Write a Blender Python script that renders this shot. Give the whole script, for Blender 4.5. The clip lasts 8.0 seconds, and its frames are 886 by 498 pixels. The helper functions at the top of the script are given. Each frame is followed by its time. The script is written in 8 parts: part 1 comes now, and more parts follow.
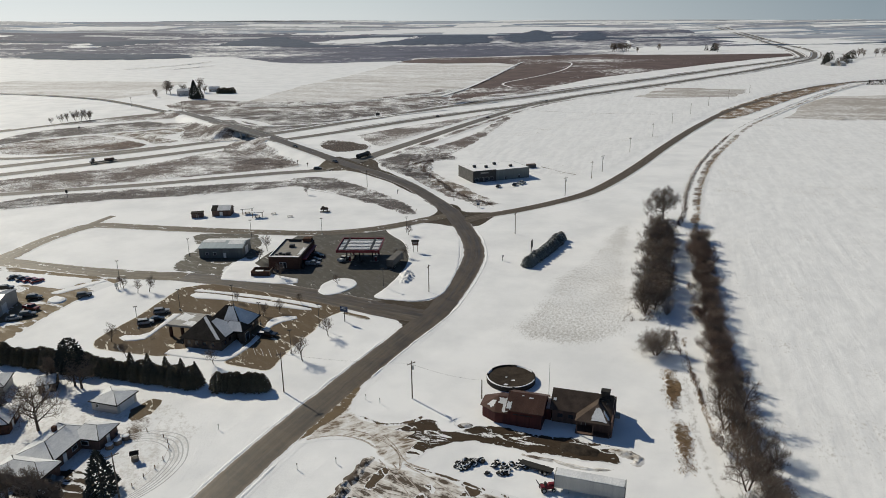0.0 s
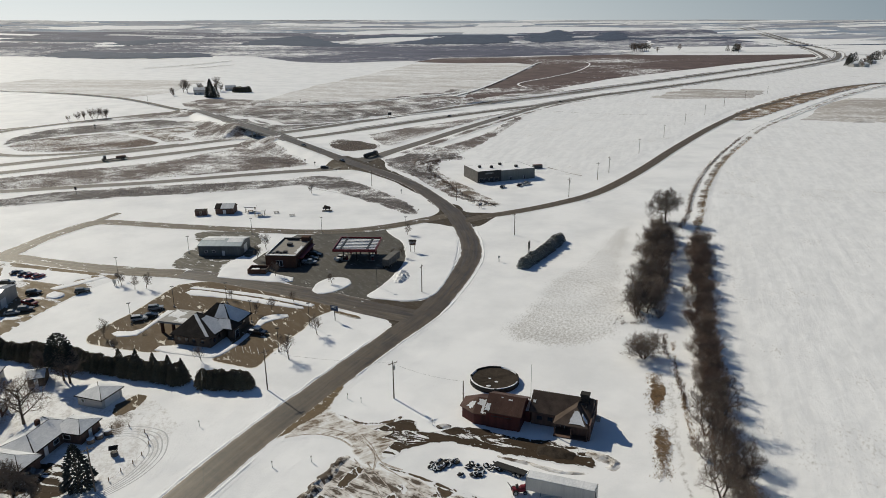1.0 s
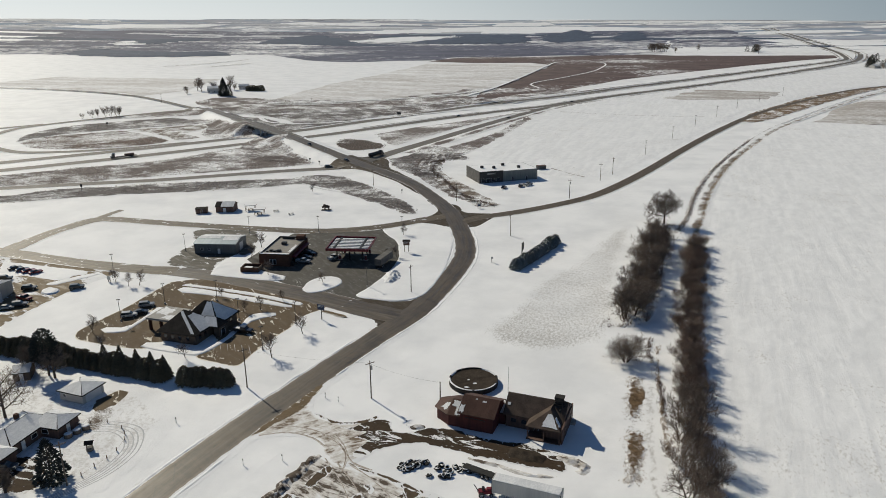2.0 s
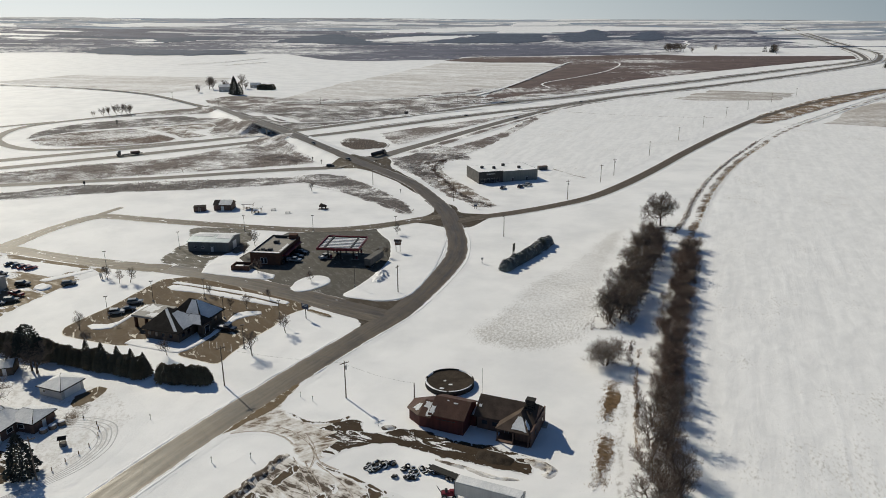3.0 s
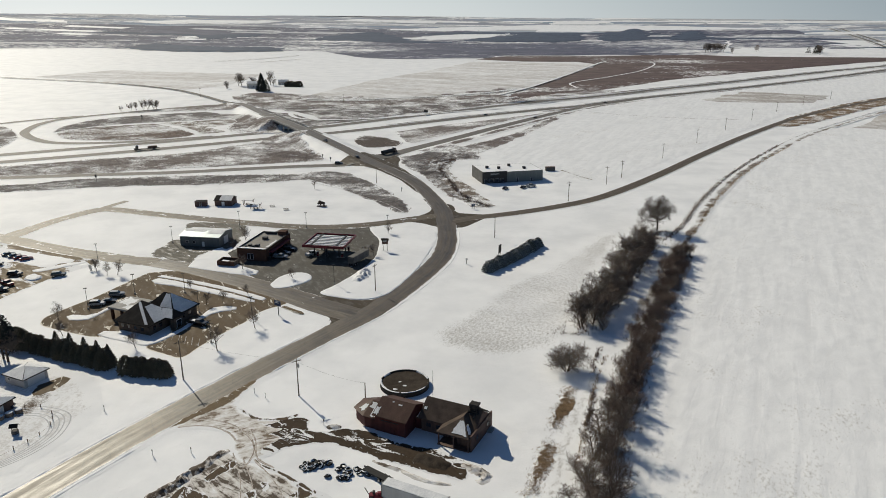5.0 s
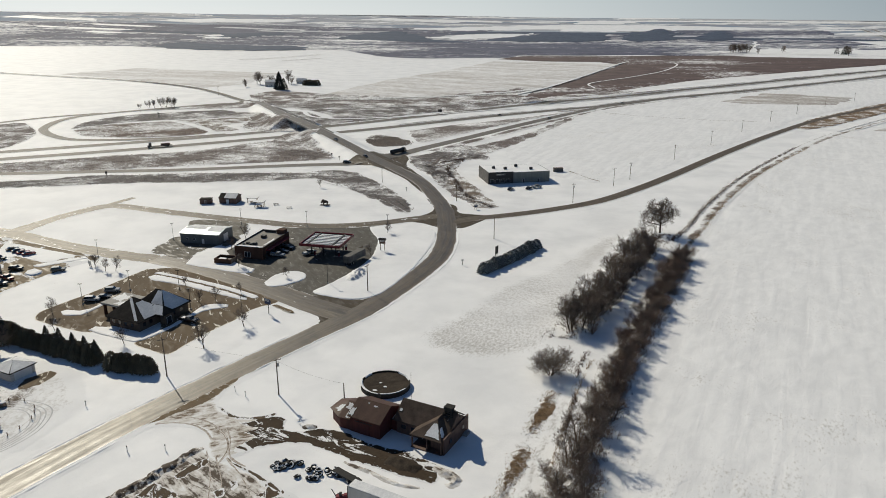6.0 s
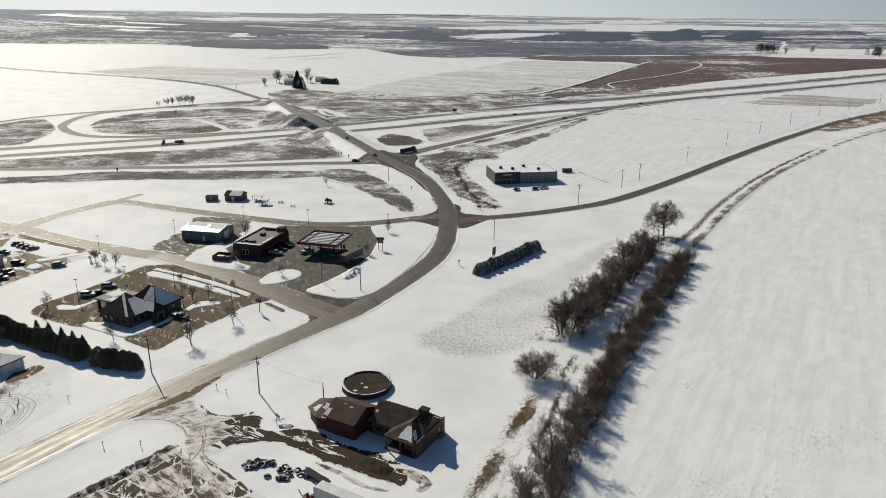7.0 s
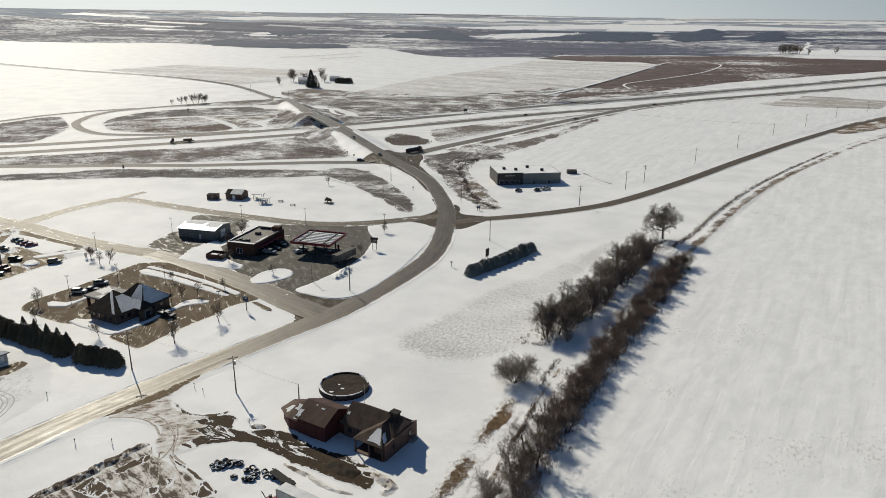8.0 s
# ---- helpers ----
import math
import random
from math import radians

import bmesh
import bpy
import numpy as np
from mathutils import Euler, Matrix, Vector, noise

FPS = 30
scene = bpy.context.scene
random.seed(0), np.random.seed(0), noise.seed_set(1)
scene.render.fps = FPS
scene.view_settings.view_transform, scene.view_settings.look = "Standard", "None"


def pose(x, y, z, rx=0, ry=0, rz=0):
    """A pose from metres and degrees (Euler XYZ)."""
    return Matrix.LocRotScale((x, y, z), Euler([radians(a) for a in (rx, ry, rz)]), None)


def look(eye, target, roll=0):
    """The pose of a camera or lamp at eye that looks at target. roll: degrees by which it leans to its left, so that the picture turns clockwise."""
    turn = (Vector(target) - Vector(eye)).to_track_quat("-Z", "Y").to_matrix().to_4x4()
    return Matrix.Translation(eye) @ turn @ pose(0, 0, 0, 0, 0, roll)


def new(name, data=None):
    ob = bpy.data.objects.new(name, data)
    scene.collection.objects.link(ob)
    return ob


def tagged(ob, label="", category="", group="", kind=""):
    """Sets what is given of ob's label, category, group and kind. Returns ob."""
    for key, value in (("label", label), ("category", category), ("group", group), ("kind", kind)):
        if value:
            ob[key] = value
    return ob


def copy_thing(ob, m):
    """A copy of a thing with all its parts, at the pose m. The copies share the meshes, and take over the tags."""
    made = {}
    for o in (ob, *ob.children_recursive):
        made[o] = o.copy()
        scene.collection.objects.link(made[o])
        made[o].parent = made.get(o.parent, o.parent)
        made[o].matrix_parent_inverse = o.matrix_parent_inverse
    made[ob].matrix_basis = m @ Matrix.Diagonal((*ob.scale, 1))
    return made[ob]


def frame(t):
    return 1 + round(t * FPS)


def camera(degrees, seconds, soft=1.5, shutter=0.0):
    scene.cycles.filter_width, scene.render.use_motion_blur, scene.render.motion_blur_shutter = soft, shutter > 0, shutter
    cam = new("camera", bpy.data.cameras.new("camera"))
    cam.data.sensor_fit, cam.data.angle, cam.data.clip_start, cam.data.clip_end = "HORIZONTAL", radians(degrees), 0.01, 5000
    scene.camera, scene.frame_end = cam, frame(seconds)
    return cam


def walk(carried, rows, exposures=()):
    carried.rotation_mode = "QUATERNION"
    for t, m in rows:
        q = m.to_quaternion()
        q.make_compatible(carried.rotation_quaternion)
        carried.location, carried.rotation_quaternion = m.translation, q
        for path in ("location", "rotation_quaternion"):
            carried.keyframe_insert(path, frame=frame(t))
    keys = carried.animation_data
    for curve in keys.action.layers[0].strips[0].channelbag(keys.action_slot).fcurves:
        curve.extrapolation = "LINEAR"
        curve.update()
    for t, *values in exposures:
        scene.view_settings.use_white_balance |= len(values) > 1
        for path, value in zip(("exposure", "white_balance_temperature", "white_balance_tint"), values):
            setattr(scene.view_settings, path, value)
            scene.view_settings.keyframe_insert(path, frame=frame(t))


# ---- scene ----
cam = camera(64.0, 8.0, soft=0.9)
PATH = [
    (0, (-1.291, 0.057, 86.131), (-1.49, 95.23, 55.44), -0.73),
    (0.5, (3.022, 0.160, 86.146), (1.42, 95.32, 55.45), -0.70),
    (1, (7.456, 0.302, 86.182), (4.48, 95.43, 55.48), -0.64),
    (1.5, (12.061, 0.521, 86.264), (7.78, 95.59, 55.55), -0.56),
    (3, (26.479, 1.700, 86.680), (18.69, 96.51, 55.85), -0.37),
    (3.5, (31.379, 2.259, 86.761), (22.42, 96.96, 55.90), -0.31),
    (4, (36.316, 2.946, 86.800), (26.20, 97.51, 55.91), -0.20),
    (4.5, (41.197, 3.913, 86.816), (29.65, 98.29, 55.85), -0.16),
    (6, (55.652, 7.807, 86.875), (39.39, 101.45, 55.78), 0.06),
    (6.5, (60.410, 9.378, 86.863), (42.51, 102.70, 55.71), 0.11),
    (7, (65.148, 11.133, 86.824), (45.61, 104.11, 55.61), 0.18),
    (7.5, (69.848, 13.009, 86.780), (48.85, 105.65, 55.54), 0.21),
    (8, (74.477, 14.943, 86.764), (52.22, 107.29, 55.51), 0.28),
]
walk(cam, [(t, look(eye, target, roll)) for t, eye, target, roll in PATH], [(0.0, -0.29, 6360, 7.0), (8.0, -0.25, 6420, 7.0)])


# ---- sky and sun ----
SUN_AZ, SUN_EL = -44.0, 34.0
world = bpy.data.worlds.new("world")
scene.world = world
world.use_nodes = True
_nt = world.node_tree
_sky = _nt.nodes.new("ShaderNodeTexSky")
_sky.sky_type, _sky.sun_disc = "NISHITA", False
_sky.sun_elevation, _sky.sun_rotation = radians(SUN_EL), radians(SUN_AZ)
_sky.air_density, _sky.dust_density, _sky.ozone_density, _sky.altitude = 1.0, 0.1, 4.5, 250
_nt.links.new(_sky.outputs[0], _nt.nodes["Background"].inputs[0])
_nt.nodes["Background"].inputs[1].default_value = 0.062
sun = new("sun", bpy.data.lights.new("sun", "SUN"))
sun.data.energy, sun.data.angle, sun.data.color = 4.7, radians(0.55), (1.0, 0.9, 0.73)
_to = Vector((math.sin(radians(SUN_AZ)) * math.cos(radians(SUN_EL)), math.cos(radians(SUN_AZ)) * math.cos(radians(SUN_EL)), math.sin(radians(SUN_EL))))
sun.rotation_euler = _to.to_track_quat("Z", "Y").to_euler()


# ---- materials ----
def shader(name, rough=0.8, metal=0.0):
    m = bpy.data.materials.new(name)
    m.use_nodes = True
    b = m.node_tree.nodes["Principled BSDF"]
    b.inputs["Roughness"].default_value, b.inputs["Metallic"].default_value = rough, metal
    b.inputs["Specular IOR Level"].default_value = 0.35
    return m, m.node_tree, b


def place(nt, scale=(1, 1, 1), turn=0.0, kind="Object"):
    tc, mp = nt.nodes.new("ShaderNodeTexCoord"), nt.nodes.new("ShaderNodeMapping")
    mp.vector_type = "TEXTURE"
    mp.inputs["Scale"].default_value, mp.inputs["Rotation"].default_value = [1 / s for s in scale], (0, 0, radians(turn))
    nt.links.new(tc.outputs[kind], mp.inputs[0])
    return mp.outputs[0]


def grain(nt, vec, scale, detail=4.0, rough=0.55, warp=0.0):
    n = nt.nodes.new("ShaderNodeTexNoise")
    n.inputs["Scale"].default_value, n.inputs["Detail"].default_value = scale, detail
    n.inputs["Roughness"].default_value, n.inputs["Distortion"].default_value = rough, warp
    nt.links.new(vec, n.inputs["Vector"])
    return n.outputs["Fac"]


def ramp(nt, fac, *stops):
    r = nt.nodes.new("ShaderNodeValToRGB")
    e = r.color_ramp.elements
    while len(e) < len(stops):
        e.new(0.5)
    for el, (at, c) in zip(e, stops):
        el.position, el.color = at, (c, c, c, 1) if isinstance(c, (int, float)) else (*c, 1)
    nt.links.new(fac, r.inputs[0])
    return r.outputs[0]


def blend(nt, fac, a, b, mode="MIX"):
    m = nt.nodes.new("ShaderNodeMix")
    m.data_type, m.blend_type = "RGBA", mode
    for socket, v in ((m.inputs["Factor"], fac), (m.inputs["A"], a), (m.inputs["B"], b)):
        if isinstance(v, (int, float)):
            socket.default_value = v
        elif isinstance(v, tuple):
            socket.default_value = (*v, 1)
        else:
            nt.links.new(v, socket)
    return m.outputs["Result"]


def calc(nt, op, a, b=0.0, c=0.0):
    m = nt.nodes.new("ShaderNodeMath")
    m.operation = op
    for i, v in enumerate((a, b, c)):
        if isinstance(v, (int, float)):
            m.inputs[i].default_value = v
        else:
            nt.links.new(v, m.inputs[i])
    return m.outputs[0]


def relief(nt, b, height, strength=0.5, dist=0.05):
    n = nt.nodes.new("ShaderNodeBump")
    n.inputs["Strength"].default_value, n.inputs["Distance"].default_value = strength, dist
    nt.links.new(height, n.inputs["Height"])
    nt.links.new(n.outputs[0], b.inputs["Normal"])


def paint(nt, b, colour):
    nt.links.new(colour, b.inputs["Base Color"])


def surface(name, a, b_, scale=1.0, fine=12.0, rough=0.8, metal=0.0, bump=0.3, dist=0.02, stretch=(1, 1, 1), kind="Object", vary=0.0):
    """A plain surface: two colours over two scales of grain, with fine relief."""
    m, nt, b = shader(name, rough, metal)
    v = place(nt, stretch, kind=kind)
    big, small = grain(nt, v, scale, 5), grain(nt, v, fine, 4, 0.7)
    mixed = calc(nt, "MULTIPLY_ADD", small, 0.45, calc(nt, "MULTIPLY", big, 0.55))
    col = ramp(nt, mixed, (0.33, a), (0.66, b_))
    if vary:
        oi = nt.nodes.new("ShaderNodeObjectInfo")
        col = blend(nt, 1.0, col, ramp(nt, oi.outputs["Random"], (0.0, 1 - vary), (1.0, 1.0)), "MULTIPLY")
    paint(nt, b, col)
    relief(nt, b, mixed, bump, dist)
    return m


SNOW_A, SNOW_B = (0.775, 0.782, 0.795), (0.885, 0.888, 0.895)


def snow_colour(nt, v):
    """Snow, a little dulled in broad drifts and flecked with dust and stalks at close range."""
    clean = ramp(nt, grain(nt, v, 0.045, 6, 0.6), (0.35, SNOW_A), (0.6, SNOW_B))
    fleck = ramp(nt, calc(nt, "MULTIPLY_ADD", grain(nt, v, 2.2, 3, 0.7), 0.7, calc(nt, "MULTIPLY", grain(nt, v, 0.06, 3), 0.3)), (0.62, 0.0), (0.74, 0.45))
    return blend(nt, fleck, clean, (0.42, 0.38, 0.34))


def fading(nt, f):
    """Lowers f towards the rim of a patch, by the mesh's own fade value."""
    a = nt.nodes.new("ShaderNodeAttribute")
    a.attribute_name = "fade"
    return calc(nt, "ADD", f, calc(nt, "MULTIPLY_ADD", a.outputs["Fac"], 0.34, -0.34))


def make_snow():
    m, nt, b = shader("snow", 0.6)
    b.inputs["Specular IOR Level"].default_value = 0.075
    v = place(nt)
    paint(nt, b, snow_colour(nt, v))
    h = calc(nt, "MULTIPLY_ADD", grain(nt, place(nt, (1, 0.6, 1), -40), 0.16, 5, 0.5), 1.0, calc(nt, "MULTIPLY", grain(nt, v, 1.5, 5, 0.65), 0.14))
    h = calc(nt, "MULTIPLY_ADD", grain(nt, place(nt, (1, 0.6, 1), 30), 0.03, 4, 0.5), 3.4, h)
    relief(nt, b, h, 0.65, 0.5)
    return m


def make_stubble(name, turn, cover, soil=(0.17, 0.125, 0.085), row=0.9, flecks=0.9, streak=0.12, soft=0.1, deep=0.25):
    """Snow with the soil and stubble of a field showing through along its rows."""
    m, nt, b = shader(name, 0.8)
    b.inputs["Specular IOR Level"].default_value = 0.1
    v, w = place(nt), place(nt, (1, streak, 1), turn)
    f = calc(nt, "MULTIPLY_ADD", grain(nt, w, row, 5, 0.65), 0.55, calc(nt, "MULTIPLY", grain(nt, v, flecks, 5, 0.7), 0.45))
    f = calc(nt, "MULTIPLY_ADD", grain(nt, v, 0.03, 3), 0.22, f)
    rough_ = f
    f = fading(nt, f)
    k = ramp(nt, f, (cover, 0.0), (cover + soft, 1.0))
    paint(nt, b, blend(nt, k, snow_colour(nt, v), soil))
    relief(nt, b, rough_, 0.6, deep)
    return m


def make_field():
    """Wind-packed snow over old rows: long low ripples, and stubble tips where the cover is thin."""
    m, nt, b = shader("field_snow", 0.6)
    b.inputs["Specular IOR Level"].default_value = 0.12
    v = place(nt)
    rows, waves = place(nt, (1, 0.1, 1), -17), place(nt, (1, 0.45, 1), -24)
    ripple = calc(nt, "MULTIPLY_ADD", grain(nt, rows, 0.26, 3, 0.55, 0.4), 0.45, calc(nt, "MULTIPLY", grain(nt, waves, 0.28, 6, 0.62, 0.5), 0.5))
    col = ramp(nt, ripple, (0.38, (0.765, 0.77, 0.783)), (0.57, SNOW_B))
    thin = calc(nt, "MULTIPLY_ADD", grain(nt, v, 0.035, 3), 0.35, calc(nt, "MULTIPLY", ripple, 0.25))
    tips = fading(nt, calc(nt, "MULTIPLY_ADD", grain(nt, place(nt, (1, 0.45, 1), -17), 1.5, 4, 0.7), 0.45, thin))
    col = blend(nt, ramp(nt, tips, (0.575, 0.0), (0.66, 0.6)), col, (0.4, 0.38, 0.35))
    paint(nt, b, col)
    h = calc(nt, "MULTIPLY_ADD", grain(nt, v, 1.4, 5, 0.65), 0.17, ripple)
    relief(nt, b, h, 0.74, 0.52)
    return m


def make_grass_snow(name, cover, soft, a, c, scale=0.16, stretch=(1, 1, 1), turn=0):
    """Winter grass, with snow lying in it where the noise is low."""
    m, nt, b = shader(name, 0.9)
    v = place(nt)
    w = place(nt, stretch, turn)
    f = calc(nt, "MULTIPLY_ADD", grain(nt, w, scale, 6, 0.62, 0.6), 0.42, calc(nt, "MULTIPLY", grain(nt, v, scale * 5, 6, 0.75), 0.42))
    f = calc(nt, "MULTIPLY_ADD", grain(nt, place(nt, (1, 0.5, 1), turn + 35), scale * 16, 3, 0.7), 0.36, calc(nt, "SUBTRACT", f, 0.18))
    f = calc(nt, "MULTIPLY_ADD", grain(nt, v, scale * 0.2, 4, 0.6), 0.85, calc(nt, "SUBTRACT", f, 0.375))
    grass = ramp(nt, grain(nt, v, scale * 2.3, 6, 0.75), (0.36, a), (0.64, c))
    f = fading(nt, f)
    k = ramp(nt, f, (cover - soft, 0.0), (cover + soft, 1.0))
    paint(nt, b, blend(nt, k, snow_colour(nt, v), grass))
    relief(nt, b, f, 0.7, 0.4)
    return m


def make_road(name, a, c, edge=0.93, gloss=0.45, streaks=1.0, snow=1.0, patches=0.9, spec=0.3, lane=0.0):
    """Worn asphalt; u runs over the road from -1 to 1, v along it in metres."""
    m, nt, b = shader(name, 0.6)
    v, uv = place(nt), place(nt, kind="UV")
    long_ = place(nt, (3.0, 0.035, 1), kind="UV")
    sx = nt.nodes.new("ShaderNodeSeparateXYZ")
    nt.links.new(uv, sx.inputs[0])
    across = calc(nt, "ABSOLUTE", sx.outputs[0])
    g = calc(nt, "MULTIPLY_ADD", grain(nt, long_, 1.6, 5, 0.6), 0.55, calc(nt, "MULTIPLY", grain(nt, v, 0.5, 6, 0.7), 0.45))
    col = ramp(nt, g, (0.36, a), (0.62, c))
    if lane:
        # one lane dark and damp, the other dry pale tan, sun gleam painted in
        u = calc(nt, "MULTIPLY_ADD", grain(nt, place(nt, (1, 0.06, 1), kind="UV"), 1.3, 4, 0.6, 0.5), 0.9, calc(nt, "SUBTRACT", sx.outputs[0], 0.45))
        dry = ramp(nt, u, (-0.8, 0.7), (-0.66, 0.0), (-0.1, 0.0), (0.1, 0.75), (0.5, 0.45), (0.8, 0.8))
        blot = ramp(nt, grain(nt, place(nt, (1, 0.5, 1), 25), 0.16, 6, 0.68, 0.6), (0.38, 0.12), (0.6, 1.0))
        col = blend(nt, calc(nt, "MULTIPLY", calc(nt, "MULTIPLY", dry, blot), lane), col, (0.21, 0.155, 0.096))
        rust = ramp(nt, grain(nt, place(nt, (1.5, 0.08, 1), kind="UV"), 2.0, 5, 0.65, 0.5), (0.55, 0.0), (0.66, 0.5))
        col = blend(nt, rust, col, (0.1, 0.064, 0.036))
    cracks = nt.nodes.new("ShaderNodeTexVoronoi")
    cracks.feature = "DISTANCE_TO_EDGE"
    cracks.inputs["Scale"].default_value = 0.16
    nt.links.new(place(nt, (1, 1, 1), 40), cracks.inputs["Vector"])
    col = blend(nt, ramp(nt, cracks.outputs["Distance"], (0.0, 0.55), (0.012, 0.0)), col, (0.025, 0.022, 0.02))
    salt = ramp(nt, grain(nt, place(nt, (1.7, 0.02, 1), kind="UV"), 3.1, 4, 0.6), (0.52, 0.0), (0.68, 0.4 * streaks))
    col = blend(nt, salt, col, (0.3, 0.27, 0.23))
    packed = calc(nt, "MULTIPLY_ADD", grain(nt, place(nt, (1.2, 0.09, 1), kind="UV"), 1.5, 5, 0.6, 0.8), 0.7, calc(nt, "MULTIPLY", grain(nt, v, 0.7, 4, 0.6), 0.3))
    col = blend(nt, ramp(nt, packed, (patches, 0.0), (patches + 0.03, 1.0)), col, SNOW_A)
    rim = calc(nt, "MULTIPLY_ADD", grain(nt, v, 0.45, 5, 0.7), 0.22 * snow, calc(nt, "SUBTRACT", across, 0.11 * snow))
    meet = nt.nodes.new("ShaderNodeAttribute")
    meet.attribute_name = "meet"
    rim = calc(nt, "MULTIPLY_ADD", meet.outputs["Fac"], -0.6, rim)
    col = blend(nt, ramp(nt, rim, (edge - 0.18, 0.0), (edge - 0.03, 0.75)), col, (0.15, 0.115, 0.08))
    col = blend(nt, ramp(nt, rim, (edge, 0.0), (edge + 0.05, 1.0)), col, SNOW_A)
    paint(nt, b, col)
    b.inputs["Specular IOR Level"].default_value = spec
    wet = ramp(nt, calc(nt, "MULTIPLY_ADD", grain(nt, long_, 1.1, 5, 0.65, 0.6), 0.8, calc(nt, "MULTIPLY", grain(nt, v, 0.35, 5, 0.7), 0.2)), (0.32, gloss), (0.72, 0.68))
    nt.links.new(wet, b.inputs["Roughness"])
    relief(nt, b, grain(nt, v, 6.0, 4, 0.7), 0.25, 0.02)
    return m


def make_lot(name, a, c, cover, gloss=0.5, tint=SNOW_A, scale=0.11, turn=35, spec=0.1):
    """A yard of asphalt, gravel or mud with wet places and leftover snow."""
    m, nt, b = shader(name, 0.8)
    b.inputs["Specular IOR Level"].default_value = spec
    v = place(nt)
    w = place(nt, (1, 0.35, 1), turn)
    g = calc(nt, "MULTIPLY_ADD", grain(nt, w, 0.14, 6, 0.65, 0.8), 0.5, calc(nt, "MULTIPLY", grain(nt, v, 1.1, 6, 0.75), 0.5))
    col = ramp(nt, g, (0.3, a), (0.7, c))
    f = calc(nt, "MULTIPLY_ADD", grain(nt, w, scale, 6, 0.58, 1.2), 0.82, calc(nt, "MULTIPLY", grain(nt, v, scale * 6, 5, 0.6), 0.18))
    at = nt.nodes.new("ShaderNodeAttribute")
    at.attribute_name = "fade"
    f = calc(nt, "ADD", f, calc(nt, "MULTIPLY_ADD", at.outputs["Fac"], -0.3, 0.3))
    k = ramp(nt, f, (cover, 0.0), (cover + 0.03, 1.0))
    col = blend(nt, ramp(nt, f, (cover - 0.06, 0.0), (cover, 0.5)), col, a)
    paint(nt, b, blend(nt, k, col, tint))
    wet = ramp(nt, grain(nt, w, 0.6, 5, 0.65, 0.5), (0.36, gloss), (0.5, 0.85))
    nt.links.new(wet, b.inputs["Roughness"])
    relief(nt, b, calc(nt, "ADD", g, f), 0.5, 0.12)
    return m


def make_churn(name, turn, cover, soil=(0.07, 0.05, 0.034)):
    """Snow churned up with soil along the way that wheels go."""
    m, nt, b = shader(name, 0.8)
    b.inputs["Specular IOR Level"].default_value = 0.15
    v, w = place(nt), place(nt, (1, 0.22, 1), turn)
    f = calc(nt, "MULTIPLY_ADD", grain(nt, w, 0.6, 6, 0.66, 0.9), 0.55, calc(nt, "MULTIPLY", grain(nt, v, 0.28, 6, 0.7), 0.45))
    f = fading(nt, f)
    col = blend(nt, ramp(nt, f, (cover - 0.12, 0.0), (cover, 0.75)), snow_colour(nt, v), (0.5, 0.455, 0.4))
    col = blend(nt, ramp(nt, f, (cover, 0.0), (cover + 0.06, 0.95)), col, soil)
    paint(nt, b, col)
    relief(nt, b, f, 0.8, 0.3)
    return m


def make_rut():
    """A wheel rut: mud broken by pressed dirty snow along the way."""
    m, nt, b = shader("wheel_rut", 0.7)
    b.inputs["Specular IOR Level"].default_value = 0.1
    v, along = place(nt), place(nt, (1.2, 0.22, 1), kind="UV")
    f = calc(nt, "MULTIPLY_ADD", grain(nt, along, 1.4, 5, 0.65, 0.5), 0.65, calc(nt, "MULTIPLY", grain(nt, v, 0.9, 5, 0.7), 0.35))
    col = ramp(nt, f, (0.43, (0.66, 0.63, 0.6)), (0.53, (0.32, 0.27, 0.22)), (0.61, (0.085, 0.06, 0.042)))
    paint(nt, b, col)
    relief(nt, b, f, 0.6, 0.2)
    return m


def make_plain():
    """Far farmland: snow fields, grey ploughland and bare woodlots in broken bands, haze painted into their colours."""
    m, nt, b = shader("haze_tinted_farmland", 0.9)
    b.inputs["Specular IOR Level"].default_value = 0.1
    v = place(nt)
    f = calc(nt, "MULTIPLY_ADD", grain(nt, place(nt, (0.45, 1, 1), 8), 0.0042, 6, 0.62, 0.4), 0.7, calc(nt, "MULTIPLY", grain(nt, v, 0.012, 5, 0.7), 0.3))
    # earth and wood are paled towards blue to stand in for haze
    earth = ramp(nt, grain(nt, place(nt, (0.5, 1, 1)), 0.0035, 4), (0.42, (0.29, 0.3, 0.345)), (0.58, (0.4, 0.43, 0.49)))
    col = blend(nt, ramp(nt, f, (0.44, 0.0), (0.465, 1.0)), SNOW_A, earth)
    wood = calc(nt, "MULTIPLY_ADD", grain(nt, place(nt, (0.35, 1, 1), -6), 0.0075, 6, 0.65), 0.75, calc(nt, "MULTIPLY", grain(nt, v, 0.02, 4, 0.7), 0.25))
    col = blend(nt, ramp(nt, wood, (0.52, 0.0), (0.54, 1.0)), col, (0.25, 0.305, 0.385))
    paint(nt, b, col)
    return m


